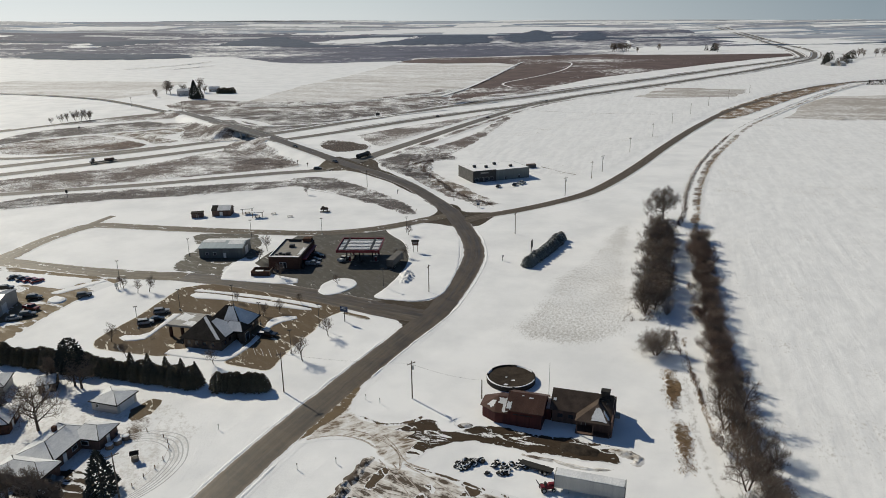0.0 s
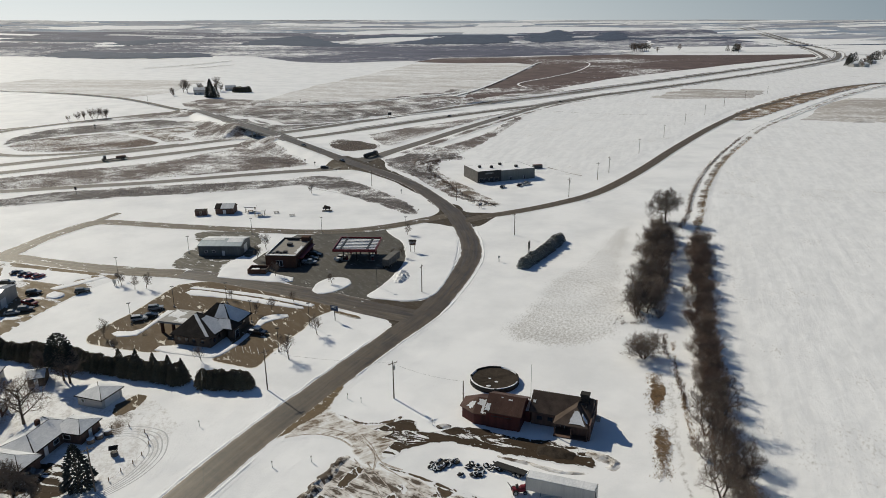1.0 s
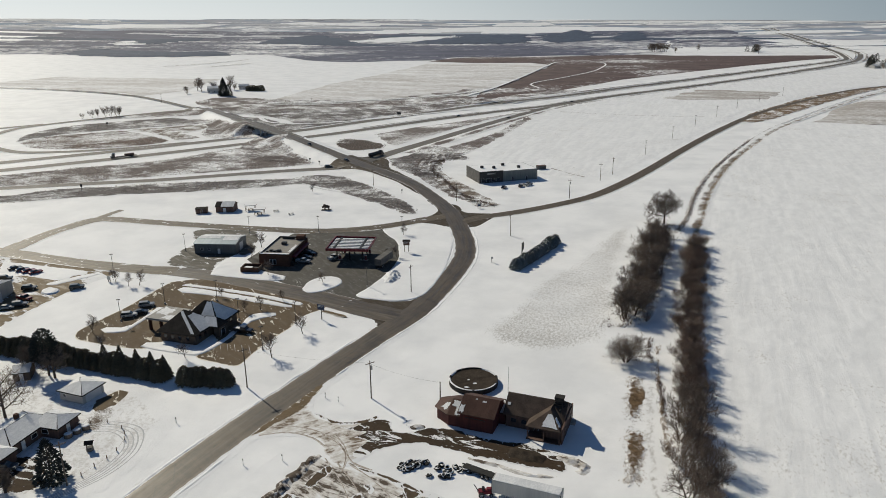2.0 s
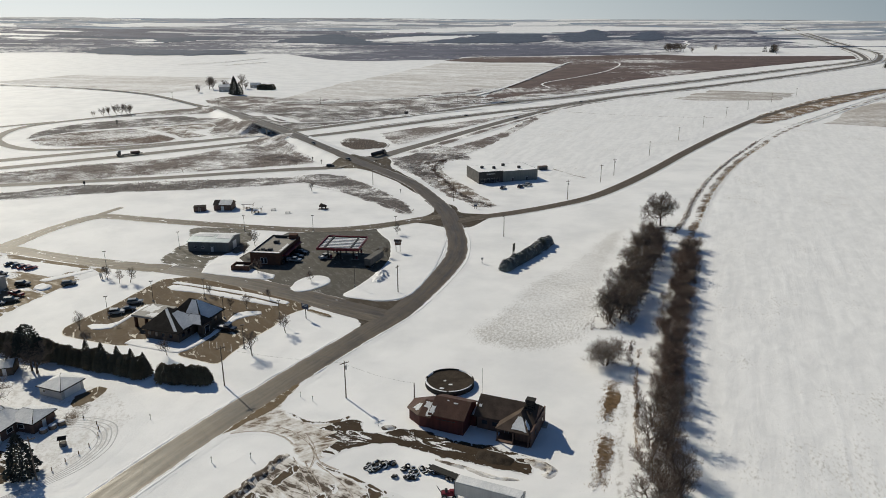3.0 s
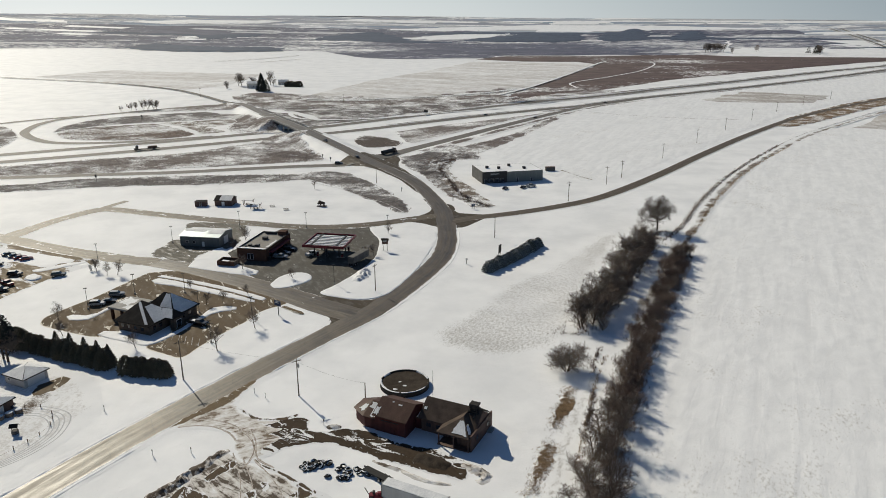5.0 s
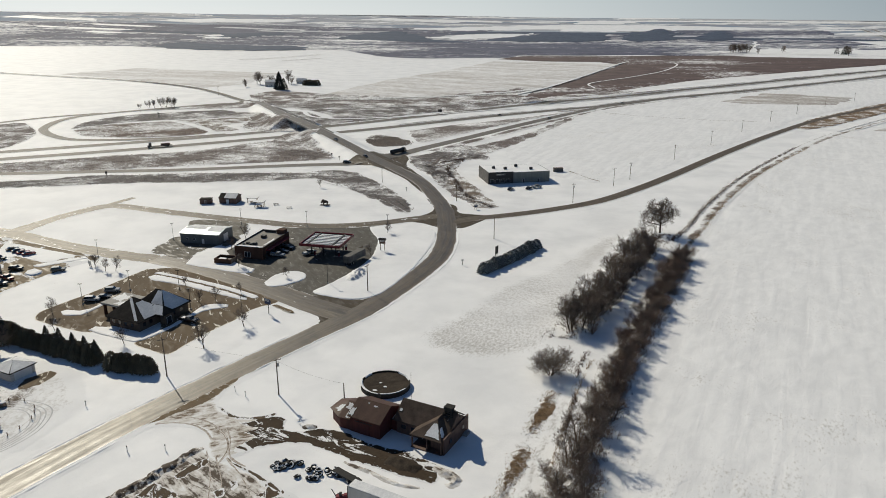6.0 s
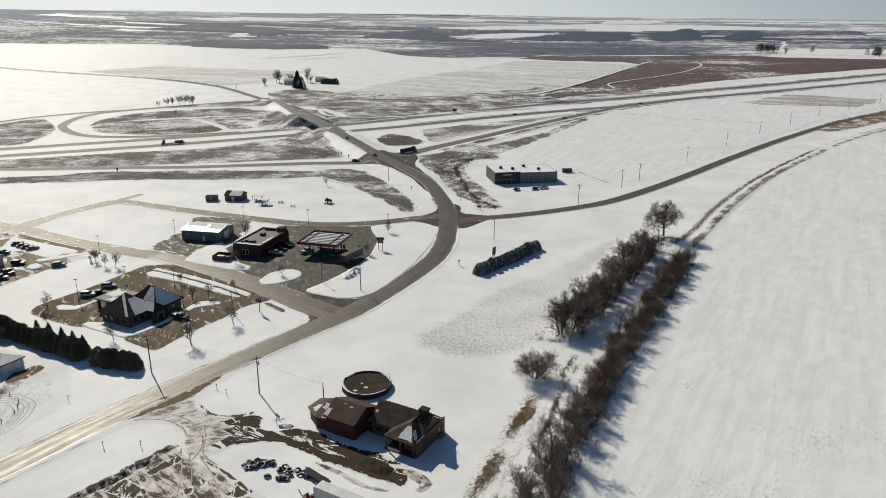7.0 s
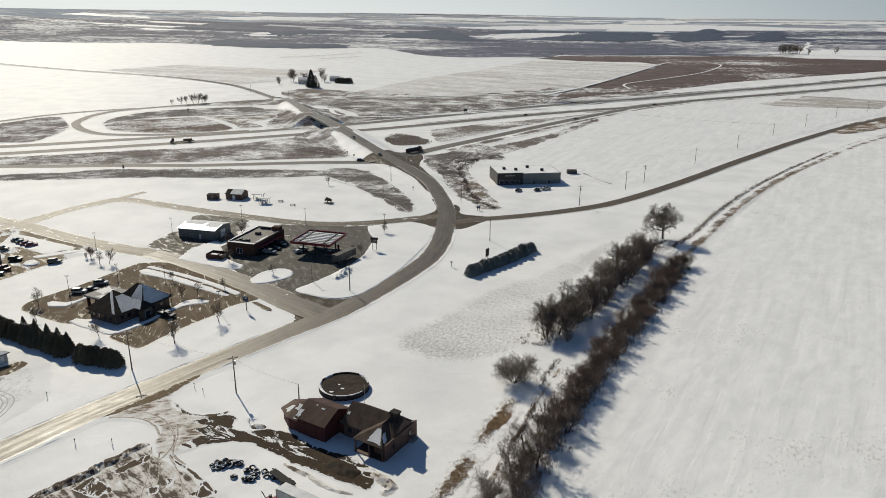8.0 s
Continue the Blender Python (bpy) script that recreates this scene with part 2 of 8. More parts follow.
M = {
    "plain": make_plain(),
    # woods near the horizon, distance haze painted into the colour
    "haze": surface("haze_tinted_woods", (0.3, 0.345, 0.41), (0.38, 0.42, 0.48), 0.003, 0.02, 0.95, bump=0.0),
    # far woodlots, blued in the base colour to imitate haze
    "woods": make_grass_snow("haze_blue_woods", 0.2, 0.06, (0.028, 0.045, 0.082), (0.058, 0.084, 0.14), 0.02, (0.6, 1, 1)),
    "snow": make_snow(),
    "field": make_field(),
    "stubble": make_stubble("stubble_snow", -20, 0.545, (0.4, 0.385, 0.365), 1.6, 4.0, 0.5, 0.2, 0.25),
    "till": make_stubble("tilled_snow", 70, 0.44, (0.4, 0.37, 0.345), 0.05, 0.2, 0.08, 0.2),
    "prairie": make_grass_snow("prairie_grass", 0.34, 0.06, (0.07, 0.046, 0.043), (0.13, 0.09, 0.083), 0.012, (1, 0.25, 1), -60),
    "ditch": make_grass_snow("ditch_grass", 0.395, 0.09, (0.045, 0.04, 0.041), (0.165, 0.145, 0.142), 0.2, (1, 0.7, 1), -49),
    "ditch2": make_grass_snow("thin_grass", 0.42, 0.1, (0.095, 0.08, 0.075), (0.19, 0.16, 0.148), 0.08, (1, 0.35, 1), -49),
    "rough": make_grass_snow("rough_grass", 0.425, 0.085, (0.058, 0.045, 0.043), (0.2, 0.163, 0.15), 0.15),
    "thinweed": make_grass_snow("thin_weeds", 0.5, 0.07, (0.085, 0.065, 0.05), (0.2, 0.155, 0.12), 0.5),
    "weed": make_grass_snow("weedy_bank", 0.44, 0.08, (0.085, 0.065, 0.05), (0.2, 0.155, 0.12), 0.45),
    "straw": make_grass_snow("straw_grass", 0.385, 0.08, (0.085, 0.055, 0.03), (0.23, 0.15, 0.08), 0.35),
    # brown valley grass with blue-violet distance haze mixed into its colours
    "valley": make_grass_snow("haze_tinted_valley_grass", 0.39, 0.07, (0.054, 0.06, 0.098), (0.108, 0.115, 0.172), 0.004, (0.5, 1, 1), 10),
    # ploughland whose soil colour is paled to paint in distance haze
    "far_till": make_stubble("haze_tinted_ploughland", 70, 0.5, (0.43, 0.44, 0.47), 0.02, 0.1, 0.08),
    "till_thin": make_stubble("thin_tilled_snow", 70, 0.5, (0.5, 0.475, 0.455), 0.03, 0.15, 0.08, 0.22),
    "bog": make_grass_snow("reed_hollow", 0.36, 0.06, (0.04, 0.028, 0.022), (0.085, 0.06, 0.048), 0.1),
    "russet": make_grass_snow("russet_grass", 0.42, 0.08, (0.06, 0.038, 0.028), (0.15, 0.1, 0.078), 0.07, (1, 0.4, 1), -55),
    "asphalt": make_road("road_asphalt", (0.019, 0.0133, 0.0075), (0.058, 0.041, 0.0225), 0.93, 0.4, 0.25, 0.8, spec=0.5, lane=0.36),
    "county": make_road("county_asphalt", (0.06, 0.049, 0.038), (0.13, 0.105, 0.078), 0.9, 0.6, spec=0.15),
    "highway": make_road("highway_paving", (0.12, 0.112, 0.102), (0.2, 0.187, 0.17), 0.9, 0.65, spec=0.1),
    "lane": make_road("lane_asphalt", (0.055, 0.044, 0.029), (0.15, 0.116, 0.074), 0.86, 0.45, 0.8, 1.5, 0.59, 0.22),
    "street": make_road("street_asphalt", (0.028, 0.021, 0.0135), (0.076, 0.057, 0.036), 0.97, 0.36, 0.6, 0.4, 0.63, 0.4, 0.22),
    "greyyard": make_lot("grey_yard", (0.05, 0.046, 0.038), (0.13, 0.115, 0.088), 0.6, 0.4, SNOW_A, 0.3, 60, 0.4),
    "shoulder": make_churn("dirty_shoulder", -25, 0.47, (0.13, 0.1, 0.072)),
    "entry": make_churn("churned_entrance", 118, 0.51, (0.17, 0.125, 0.085)),
    "bankdirt": make_churn("dirty_soil_bank", 40, 0.45, (0.06, 0.042, 0.03)),
    "dirtysnow": make_churn("dirty_shoved_snow", 70, 0.515, (0.09, 0.066, 0.048)),
    "churn": make_churn("churned_yard", 58, 0.485),
    "rut": make_rut(),
    "lot": make_lot("lot_asphalt", (0.05, 0.046, 0.04), (0.1, 0.092, 0.078), 0.625, 0.48, (0.6, 0.585, 0.55), 0.3, spec=0.28),
    "junction": make_lot("junction_asphalt", (0.028, 0.0205, 0.013), (0.07, 0.051, 0.032), 0.8, 0.5, spec=0.25),
    "banklot": make_lot("bank_paving", (0.095, 0.069, 0.044), (0.15, 0.11, 0.069), 0.585, 0.6, (0.7, 0.66, 0.58), 0.42, spec=0.12),
    "dirt": make_lot("dirt_yard", (0.12, 0.088, 0.052), (0.25, 0.19, 0.117), 0.545, 0.5, SNOW_A, 0.17, 60, 0.25),
    "mud": make_lot("mud_yard", (0.028, 0.02, 0.013), (0.08, 0.056, 0.037), 0.545, 0.75, SNOW_A, 0.4, 70),
    "old": make_lot("pressed_snow", (0.42, 0.42, 0.43), (0.62, 0.62, 0.63), 0.62, 0.7),
    "trodden": make_stubble("trodden_snow", 20, 0.575, (0.6, 0.585, 0.57), 0.5, 1.3, 0.5, 0.16, 0.4),
    "slush": make_lot("slush_yard", (0.055, 0.04, 0.027), (0.13, 0.094, 0.062), 0.53, 0.75, SNOW_A, 0.42, 15),
    "dirtroad": make_lot("gravel_apron", (0.1, 0.072, 0.043), (0.2, 0.148, 0.092), 0.6, 0.7, (0.6, 0.57, 0.52), 0.5, 60, 0.12),
}


# ---- lie of the land ----
def sstep(a, b, v):
    k = np.clip((v - a) / (b - a), 0.0, 1.0)
    return k * k * (3 - 2 * k)


def resample(pts, step):
    """Catmull-Rom through the points, about one point a step."""
    p = np.array(pts, float)
    p = np.vstack([2 * p[0] - p[1], p, 2 * p[-1] - p[-2]])
    out = []
    for i in range(1, len(p) - 2):
        a, b, c, d = p[i - 1], p[i], p[i + 1], p[i + 2]
        n = max(1, int(np.linalg.norm((c - b)[:2]) / step))
        for k in range(n):
            u = k / n
            out.append(0.5 * (2 * b + (c - a) * u + (2 * a - 5 * b + 4 * c - d) * u * u + (3 * b - a - 3 * c + d) * u ** 3))
    out.append(p[-2])
    return np.array(out)


def nearest(line, x, y):
    """Distance to a polyline, and the station (index) of its nearest point."""
    x, y = np.atleast_1d(np.asarray(x, float)), np.atleast_1d(np.asarray(y, float))
    best, at = np.full(x.shape, 1e9), np.zeros(x.shape)
    for i in range(len(line) - 1):
        a, d = line[i, :2], line[i + 1, :2] - line[i, :2]
        u = np.clip(((x - a[0]) * d[0] + (y - a[1]) * d[1]) / (d @ d), 0, 1)
        q = np.hypot(x - a[0] - u * d[0], y - a[1] - u * d[1])
        hit = q < best
        best[hit], at[hit] = q[hit], (i + u)[hit]
    return best, at


# the road over the highway: x, y and its rise above the fields
OVER = resample([(0, 330, 0), (-9, 354, 0.2), (-22, 382, 0.8), (-40, 407, 1.5), (-62, 434, 2.4), (-88, 466, 4.4), (-116, 501, 6.2), (-150, 546, 7.0), (-185, 592, 6.8),
                 (-217, 640, 5.6), (-243, 680, 4.6), (-268, 708, 4.4)], 8)
HIGHWAY = resample([(-430, 320), (-318, 408), (-260, 452), (-215, 488), (-170, 528), (-120, 570), (-60, 640), (0, 715), (62, 790), (166, 905), (322, 1047), (485, 1222), (662, 1418)], 20)


def terrain(x, y):
    x, y = np.atleast_1d(np.asarray(x, float)), np.atleast_1d(np.asarray(y, float))
    z = 5.2 * np.exp(-((x + 330) / 330) ** 2 - ((y - 920) / 250) ** 2)
    z += 2.2 * np.sin(x / 310 + 1.3) * np.sin(y / 420) * sstep(900, 1500, np.hypot(x, y))
    r = np.hypot(x, y)
    az = np.degrees(np.arctan2(x, np.maximum(y, 1.0)))
    ridge = 84 - 0.77 * np.clip(az, -45, 45)
    z += ridge * np.clip((r - 2300) / 2300, 0, 1.0) ** 1.8
    near = (x > -330) & (x < 90) & (y > 300) & (y < 780)
    if near.any():
        xs, ys = x[near], y[near]
        d, at = nearest(OVER, xs, ys)
        top = np.interp(at, np.arange(len(OVER)), OVER[:, 2])
        bank = np.clip(top - np.maximum(0, d - 7.5) / 2.4, 0, None)
        dh, _ = nearest(HIGHWAY, xs, ys)
        bank = np.minimum(bank, np.clip((dh - 21) / 1.7, 0, None))
        z[near] = np.maximum(z[near] * sstep(21, 60, dh), bank)
    return z


# ---- building helpers ----
from mathutils import geometry


def mesh_of(name, verts, faces, mat, uvs=None, smooth=False):
    me = bpy.data.meshes.new(name)
    me.from_pydata([tuple(v) for v in verts], [], faces)
    if mat:
        for m in mat if isinstance(mat, list) else [mat]:
            me.materials.append(m)
    if uvs is not None:
        layer = me.uv_layers.new(name="UVMap")
        flat = np.array([uvs[i] for f in faces for i in f], float).ravel()
        layer.data.foreach_set("uv", flat)
    if smooth:
        me.polygons.foreach_set("use_smooth", [True] * len(me.polygons))
    me.update()
    return me


def part(name, bm, material, parent, label="", smooth=False):
    """Links a bmesh as one mesh object under a thing or a part."""
    me = bpy.data.meshes.new(name)
    bmesh.ops.recalc_face_normals(bm, faces=bm.faces)
    bm.to_mesh(me)
    bm.free()
    if smooth:
        me.polygons.foreach_set("use_smooth", [True] * len(me.polygons))
    me.materials.append(material)
    ob = new(name, me)
    ob.parent = parent
    if label:
        tagged(ob, label)
    return ob


def thing(name, label, category, m=None, group="", kind=""):
    ob = new(name)
    ob.empty_display_size = 0.5
    if m is not None:
        ob.matrix_basis = m
    return tagged(ob, label, category, group, kind)


def gz(x, y):
    return float(terrain(x, y)[0])


def lift(x, y):
    return 0.04 + 0.00055 * np.maximum(0, np.hypot(x, y) - 250)


# where roads run together: x, y and reach
MEETINGS = [(2, 316, 15), (-10, 204, 13), (-58, 436, 24), (-170, 260, 12), (-118, 240, 11), (-160, 305, 8), (-268, 707, 12), (-94, 238, 8)]


def strip(name, pts, width, mat, label, up=0.03, category="road", step=5.0, kind="structure", wobble=0.0, bed=None):
    """A road along a line, laid on the ground; width may be one number or one at each end."""
    line = resample(pts, step)
    d = np.gradient(line[:, :2], axis=0)
    d /= np.linalg.norm(d, axis=1)[:, None]
    side = np.stack([d[:, 1], -d[:, 0]], 1)
    run = np.r_[0, np.cumsum(np.linalg.norm(np.diff(line[:, :2], axis=0), axis=1))]
    w0, w1 = width if isinstance(width, tuple) else (width, width)
    half = np.linspace(w0, w1, len(line)) / 2
    cols = np.linspace(-1, 1, 9)
    verts, uvs, faces = [], [], []
    for i, p in enumerate(line):
        for k, c in enumerate(cols):
            h = half[i]
            if wobble and abs(c) == 1:
                h += wobble * noise.noise((p[0] * 0.3, p[1] * 0.3, 5 * c))
            q = p[:2] + side[i] * c * h
            z = (gz(*q) if bed is None else bed(i, line)) + up + float(lift(*q)) - 0.05 * c * c
            verts.append((q[0], q[1], z))
            uvs.append((c, run[i]))
    n = len(cols)
    for i in range(len(line) - 1):
        for k in range(n - 1):
            a = i * n + k
            faces.append((a, a + 1, a + n + 1, a + n))
    me = mesh_of(name, verts, faces, mat, uvs)
    layer = me.attributes.new("fade", "FLOAT", "POINT")
    layer.data.foreach_set("value", [min(1.0, 1.6 * (1 - abs(u[0]))) for u in uvs])
    at = np.array(verts)[:, :2]
    meet = np.max([1 - sstep(0.75 * r, 1.1 * r, np.hypot(at[:, 0] - x, at[:, 1] - y)) for x, y, r in MEETINGS], axis=0)
    me.attributes.new("meet", "FLOAT", "POINT").data.foreach_set("value", meet)
    return tagged(new(name, me), label, category, "", kind)


def outline(pts, step, jag=0.0, rate=0.25, seed=0.0):
    line = resample(list(pts) + [pts[0]], step)[:-1]
    if jag:
        for p in line:
            p[0] += jag * noise.noise((p[0] * rate, p[1] * rate, seed))
            p[1] += jag * noise.noise((p[0] * rate, p[1] * rate, seed + 9))
    return line


def patch(name, pts, mat, label, up=0.0, step=4.0, cell=12.0, jag=0.6, category="ground", sharp=False, rate=0.25, fade=0.0):
    """A piece of ground with a smooth, slightly ragged outline, draped over the land."""
    if sharp:
        line = np.vstack([np.linspace(a, b, max(2, int(np.hypot(*(np.array(b) - a)) / step)))[:-1] for a, b in zip(np.array(pts, float), np.array(pts[1:] + pts[:1], float))])
        if jag:
            line += np.array([[noise.noise((p[0] * rate, p[1] * rate, 1)), noise.noise((p[0] * rate, p[1] * rate, 7))] for p in line]) * jag
    else:
        line = outline(pts, step, jag, rate)
    lo, hi = line.min(0), line.max(0)
    gx, gy = np.meshgrid(np.arange(lo[0] + cell / 2, hi[0], cell), np.arange(lo[1] + cell / 2, hi[1], cell))
    inner = [Vector(p) for p in zip(gx.ravel(), gy.ravel())]
    n = len(line)
    if fade:
        d = np.roll(line, -1, 0) - np.roll(line, 1, 0)
        d /= np.linalg.norm(d, axis=1)[:, None] + 1e-9
        inner += [Vector(p + w * fade * np.array((-t[1], t[0]))) for p, t in zip(line, d) for w in (-1, 1)]
    vs = [Vector(p[:2]) for p in line] + inner
    out, _, fs, _, _, _ = geometry.delaunay_2d_cdt(vs, [(i, (i + 1) % n) for i in range(n)], [list(range(n))], 1, 0.01)
    xy = np.array([(v.x, v.y) for v in out])
    away = nearest(np.vstack([line, line[:1]]), xy[:, 0], xy[:, 1])[0]
    z = terrain(xy[:, 0], xy[:, 1]) + lift(xy[:, 0], xy[:, 1]) * np.where(away < 0.02, 0.25, 1) + up * np.clip(away / 0.3, 0.0, 1)
    faces = []
    for f in fs:
        a, b, c = (xy[i] for i in f[:3])
        faces.append(list(f) if (b[0] - a[0]) * (c[1] - a[1]) - (b[1] - a[1]) * (c[0] - a[0]) > 0 else list(f)[::-1])
    me = mesh_of(name, np.c_[xy, z], faces, mat)
    layer = me.attributes.new("fade", "FLOAT", "POINT")
    value = np.ones(len(xy))
    if fade:
        value = np.clip(away / fade, 0, 1)
    layer.data.foreach_set("value", value)
    rim = me.attributes.new("rim", "FLOAT", "POINT")
    rim.data.foreach_set("value", np.clip(away / (6 * cell), 0, 1))
    return tagged(new(name, me), label, category, "", "structure")


def bank_of_snow(name, pts, label, height=0.22, step=2.0, jag=0.35, slope=0.7, mat=None):
    """A snow-covered island: an outline with a rounded shoulder and a full top."""
    line = outline(pts, step, jag, 0.4)
    n = len(line)
    centre = line.mean(0)
    area = 0.5 * np.sum(line[:, 0] * np.roll(line[:, 1], -1) - np.roll(line[:, 0], -1) * line[:, 1])
    if area < 0:
        line = line[::-1]
    d = np.roll(line, -1, 0) - np.roll(line, 1, 0)
    d /= np.linalg.norm(d, axis=1)[:, None]
    inward = np.stack([-d[:, 1], d[:, 0]], 1)
    verts, faces = [], []
    for off, h in ((0, 0.0), (slope * 0.3, 0.65), (slope, 1.0)):
        for p, w in zip(line, inward):
            q = p + w * off
            hh = height * (1 + 0.5 * noise.noise((q[0] * 0.35, q[1] * 0.35, 3)))
            verts.append((q[0], q[1], gz(*q) + 0.05 + hh * h))
    for r in (0, 1):
        for i in range(n):
            j = (i + 1) % n
            faces.append((r * n + i, r * n + j, (r + 1) * n + j, (r + 1) * n + i))
    top = [Vector(v[:2]) for v in verts[2 * n:]]
    out, _, fs, orig, _, _ = geometry.delaunay_2d_cdt(top, [(i, (i + 1) % n) for i in range(n)], [list(range(n))], 1, 1e-4)
    if len(out) == n:
        for f in fs:
            faces.append([2 * n + orig[i][0] for i in f])
    else:
        base = len(verts)
        for v in out:
            verts.append((v.x, v.y, gz(v.x, v.y) + 0.05 + height * (1 + 0.5 * noise.noise((v.x * 0.35, v.y * 0.35, 3)))))
        faces += [[base + i for i in f] for f in fs]
    me = mesh_of(name, verts, faces, mat or M["snow"])
    bm = bmesh.new()
    bm.from_mesh(me)
    bmesh.ops.recalc_face_normals(bm, faces=bm.faces)
    bm.to_mesh(me)
    bm.free()
    return tagged(new(name, me), label, "snow", "", "structure")


def box(bm, x0, x1, y0, y1, z0, z1):
    vs = [bm.verts.new(p) for p in ((x0, y0, z0), (x1, y0, z0), (x1, y1, z0), (x0, y1, z0), (x0, y0, z1), (x1, y0, z1), (x1, y1, z1), (x0, y1, z1))]
    for f in ((3, 2, 1, 0), (4, 5, 6, 7), (0, 1, 5, 4), (1, 2, 6, 5), (2, 3, 7, 6), (3, 0, 4, 7)):
        bm.faces.new([vs[i] for i in f])
    return vs


# ---- the ground: one sheet to the horizon ----
def ground_lines(lo, hi, fine0, fine1, step, grow):
    mid = list(np.arange(fine0, fine1 + 0.01, step))
    a, s = [], step
    x = fine0
    while x > lo:
        s *= grow
        x -= s
        a.append(max(x, lo))
    b, s = [], step
    x = fine1
    while x < hi:
        s *= grow
        x += s
        b.append(min(x, hi))
    return np.array(a[::-1] + mid + b)


def make_ground():
    xs = ground_lines(-5600, 5600, -330, 200, 2.5, 1.07)
    ys = ground_lines(-5600, 5600, 60, 690, 2.5, 1.06)
    X, Y = np.meshgrid(xs, ys)
    x, y = X.ravel(), Y.ravel()
    z = terrain(x, y)
    n = len(xs)
    i = np.arange(len(ys) - 1)[:, None] * n + np.arange(n - 1)[None, :]
    f = np.stack([i, i + 1, i + n + 1, i + n], -1).reshape(-1, 4)
    ob = new("ground", mesh_of("ground", np.c_[x, y, z], f.tolist(), M["snow"], smooth=True))
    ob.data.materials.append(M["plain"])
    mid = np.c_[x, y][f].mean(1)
    # beyond about 2.9 km the ground takes the haze-tinted colours
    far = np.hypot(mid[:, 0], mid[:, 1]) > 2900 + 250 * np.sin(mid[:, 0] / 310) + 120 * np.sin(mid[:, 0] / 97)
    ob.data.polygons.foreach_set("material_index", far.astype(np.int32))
    tagged(ob, "gently rolling snow-covered farmland reaching the horizon", "ground", "", "structure")


make_ground()


# ---- roads ----
MAIN = [(-57.2, 83.6), (-46.7, 111.6), (-40.4, 127.6), (-32.6, 145.0), (-24.8, 161.1), (-14.6, 182.2), (-3.0, 205.9), (5.6, 235), (10, 258), (9.8, 278), (7, 298), (4, 314), (0, 330), (-9, 354), (-22, 382), (-40, 407), (-62, 434), (-88, 466)]
strip("verge", MAIN[:14], 12.4, M["shoulder"], "narrow shoulder of dirty snow and grit along the road", up=0.03, step=3, category="verge")
strip("road", MAIN, (8.0, 8.8), M["asphalt"], "worn two-lane asphalt road with salt-bleached streaks and snowy shoulders", up=0.08, step=3.0, wobble=0.5)
COUNTY = [(6, 306), (15.6, 315), (32.2, 324.5), (53.2, 339.5), (73.7, 358.6), (93.5, 387), (119.2, 430.5), (157.5, 500), (216.2, 600), (285.6, 704), (398, 839), (494, 936), (614, 1006), (760, 1075), (900, 1130)]
strip("road", COUNTY, 7.0, M["county"], "narrow asphalt county road curving away between snowy fields", up=0.06)
LOOP_ST = [(-184, 232), (-174, 256), (-172, 268), (-170, 283), (-166, 297), (-162, 305.5), (-158.5, 308), (-152, 307.5), (-140, 304.8), (-122, 301), (-97, 296.5), (-74, 292.8), (-58, 291.2), (-44, 292.5), (-31, 297), (-18, 304.5), (1, 318)]
strip("road", LOOP_ST, 8.0, M["lane"], "service road with wet asphalt and patches of packed snow", up=0.05, step=3, wobble=0.8)
STREET = [(-6, 199), (-16.6, 204), (-28, 210), (-42, 217.5), (-59, 225.5), (-78, 233.5), (-94.5, 238.5), (-110, 240.5), (-130, 245), (-153, 252), (-174, 258.5), (-196, 264)]
strip("road", [(-161, 303), (-160.5, 313), (-157.5, 324)], 4.0, M["lane"], "short stub of lane ending in the snow", up=0.03, step=2, wobble=0.6)
strip("road", STREET[:7], (11.0, 8.6), M["street"], "side street with dark wet asphalt between snow banks", up=0.055, step=3, wobble=0.4)
strip("road", STREET[6:], (8.6, 8.0), M["lane"], "side street with wet asphalt and packed snow at its edges", up=0.055, step=3, wobble=0.6)
FARM_RD = [(-268, 708), (-292, 729), (-345.8, 783), (-414, 839), (-572, 930), (-791, 1026), (-1031, 1123), (-1400, 1260)]
strip("road", FARM_RD, 5.5, M["highway"], "snow-edged rural road between white fields", step=12, up=0.5)
HW_NEAR = [(-450, 288), (-313, 392), (-252, 438), (-213, 469), (-162, 514), (-116, 553), (-78, 592), (-24, 652), (39, 714), (89, 757), (140, 816), (175, 857), (304, 986), (456, 1149), (651, 1377), (765, 1521), (865, 1706), (931, 1860), (1030, 2190), (1172, 2690), (1282, 3130), (1392, 3650)]
HW_FAR = [(-470, 312), (-335, 412), (-278, 456), (-222, 500), (-177, 541), (-130, 588), (-46, 690), (14, 762), (91, 828), (192, 943), (338, 1100), (513, 1293), (672, 1455), (766, 1565), (830, 1712), (900, 1905), (1013, 2260), (1155, 2735), (1262, 3180), (1350, 3650)]


def beside(pts, off):
    """A line that runs beside another, off metres to its right."""
    line = resample(pts, 30)[:, :2]
    d = np.gradient(line, axis=0)
    d /= np.linalg.norm(d, axis=1)[:, None]
    return [tuple(p) for p in line + off * np.stack([d[:, 1], -d[:, 0]], 1)]


for _line, _off, _w in ((HW_NEAR[8:], 12.5, 7.0), (HW_NEAR[6:], -9.0, 3.6), (HW_FAR[7:], 9.0, 3.6), (HW_FAR[7:], -13.0, 8.0)):
    strip("verge", beside(_line, _off), _w, M["ditch2"], "brown grass verge with snow along the highway", up=0.02, step=12, category="verge")
strip("road", HW_NEAR, 11.0, M["highway"], "dry pale carriageway of a divided highway with snowy shoulders", step=12)
strip("road", HW_FAR, 11.0, M["highway"], "far carriageway of a divided highway with snowy shoulders", step=12)
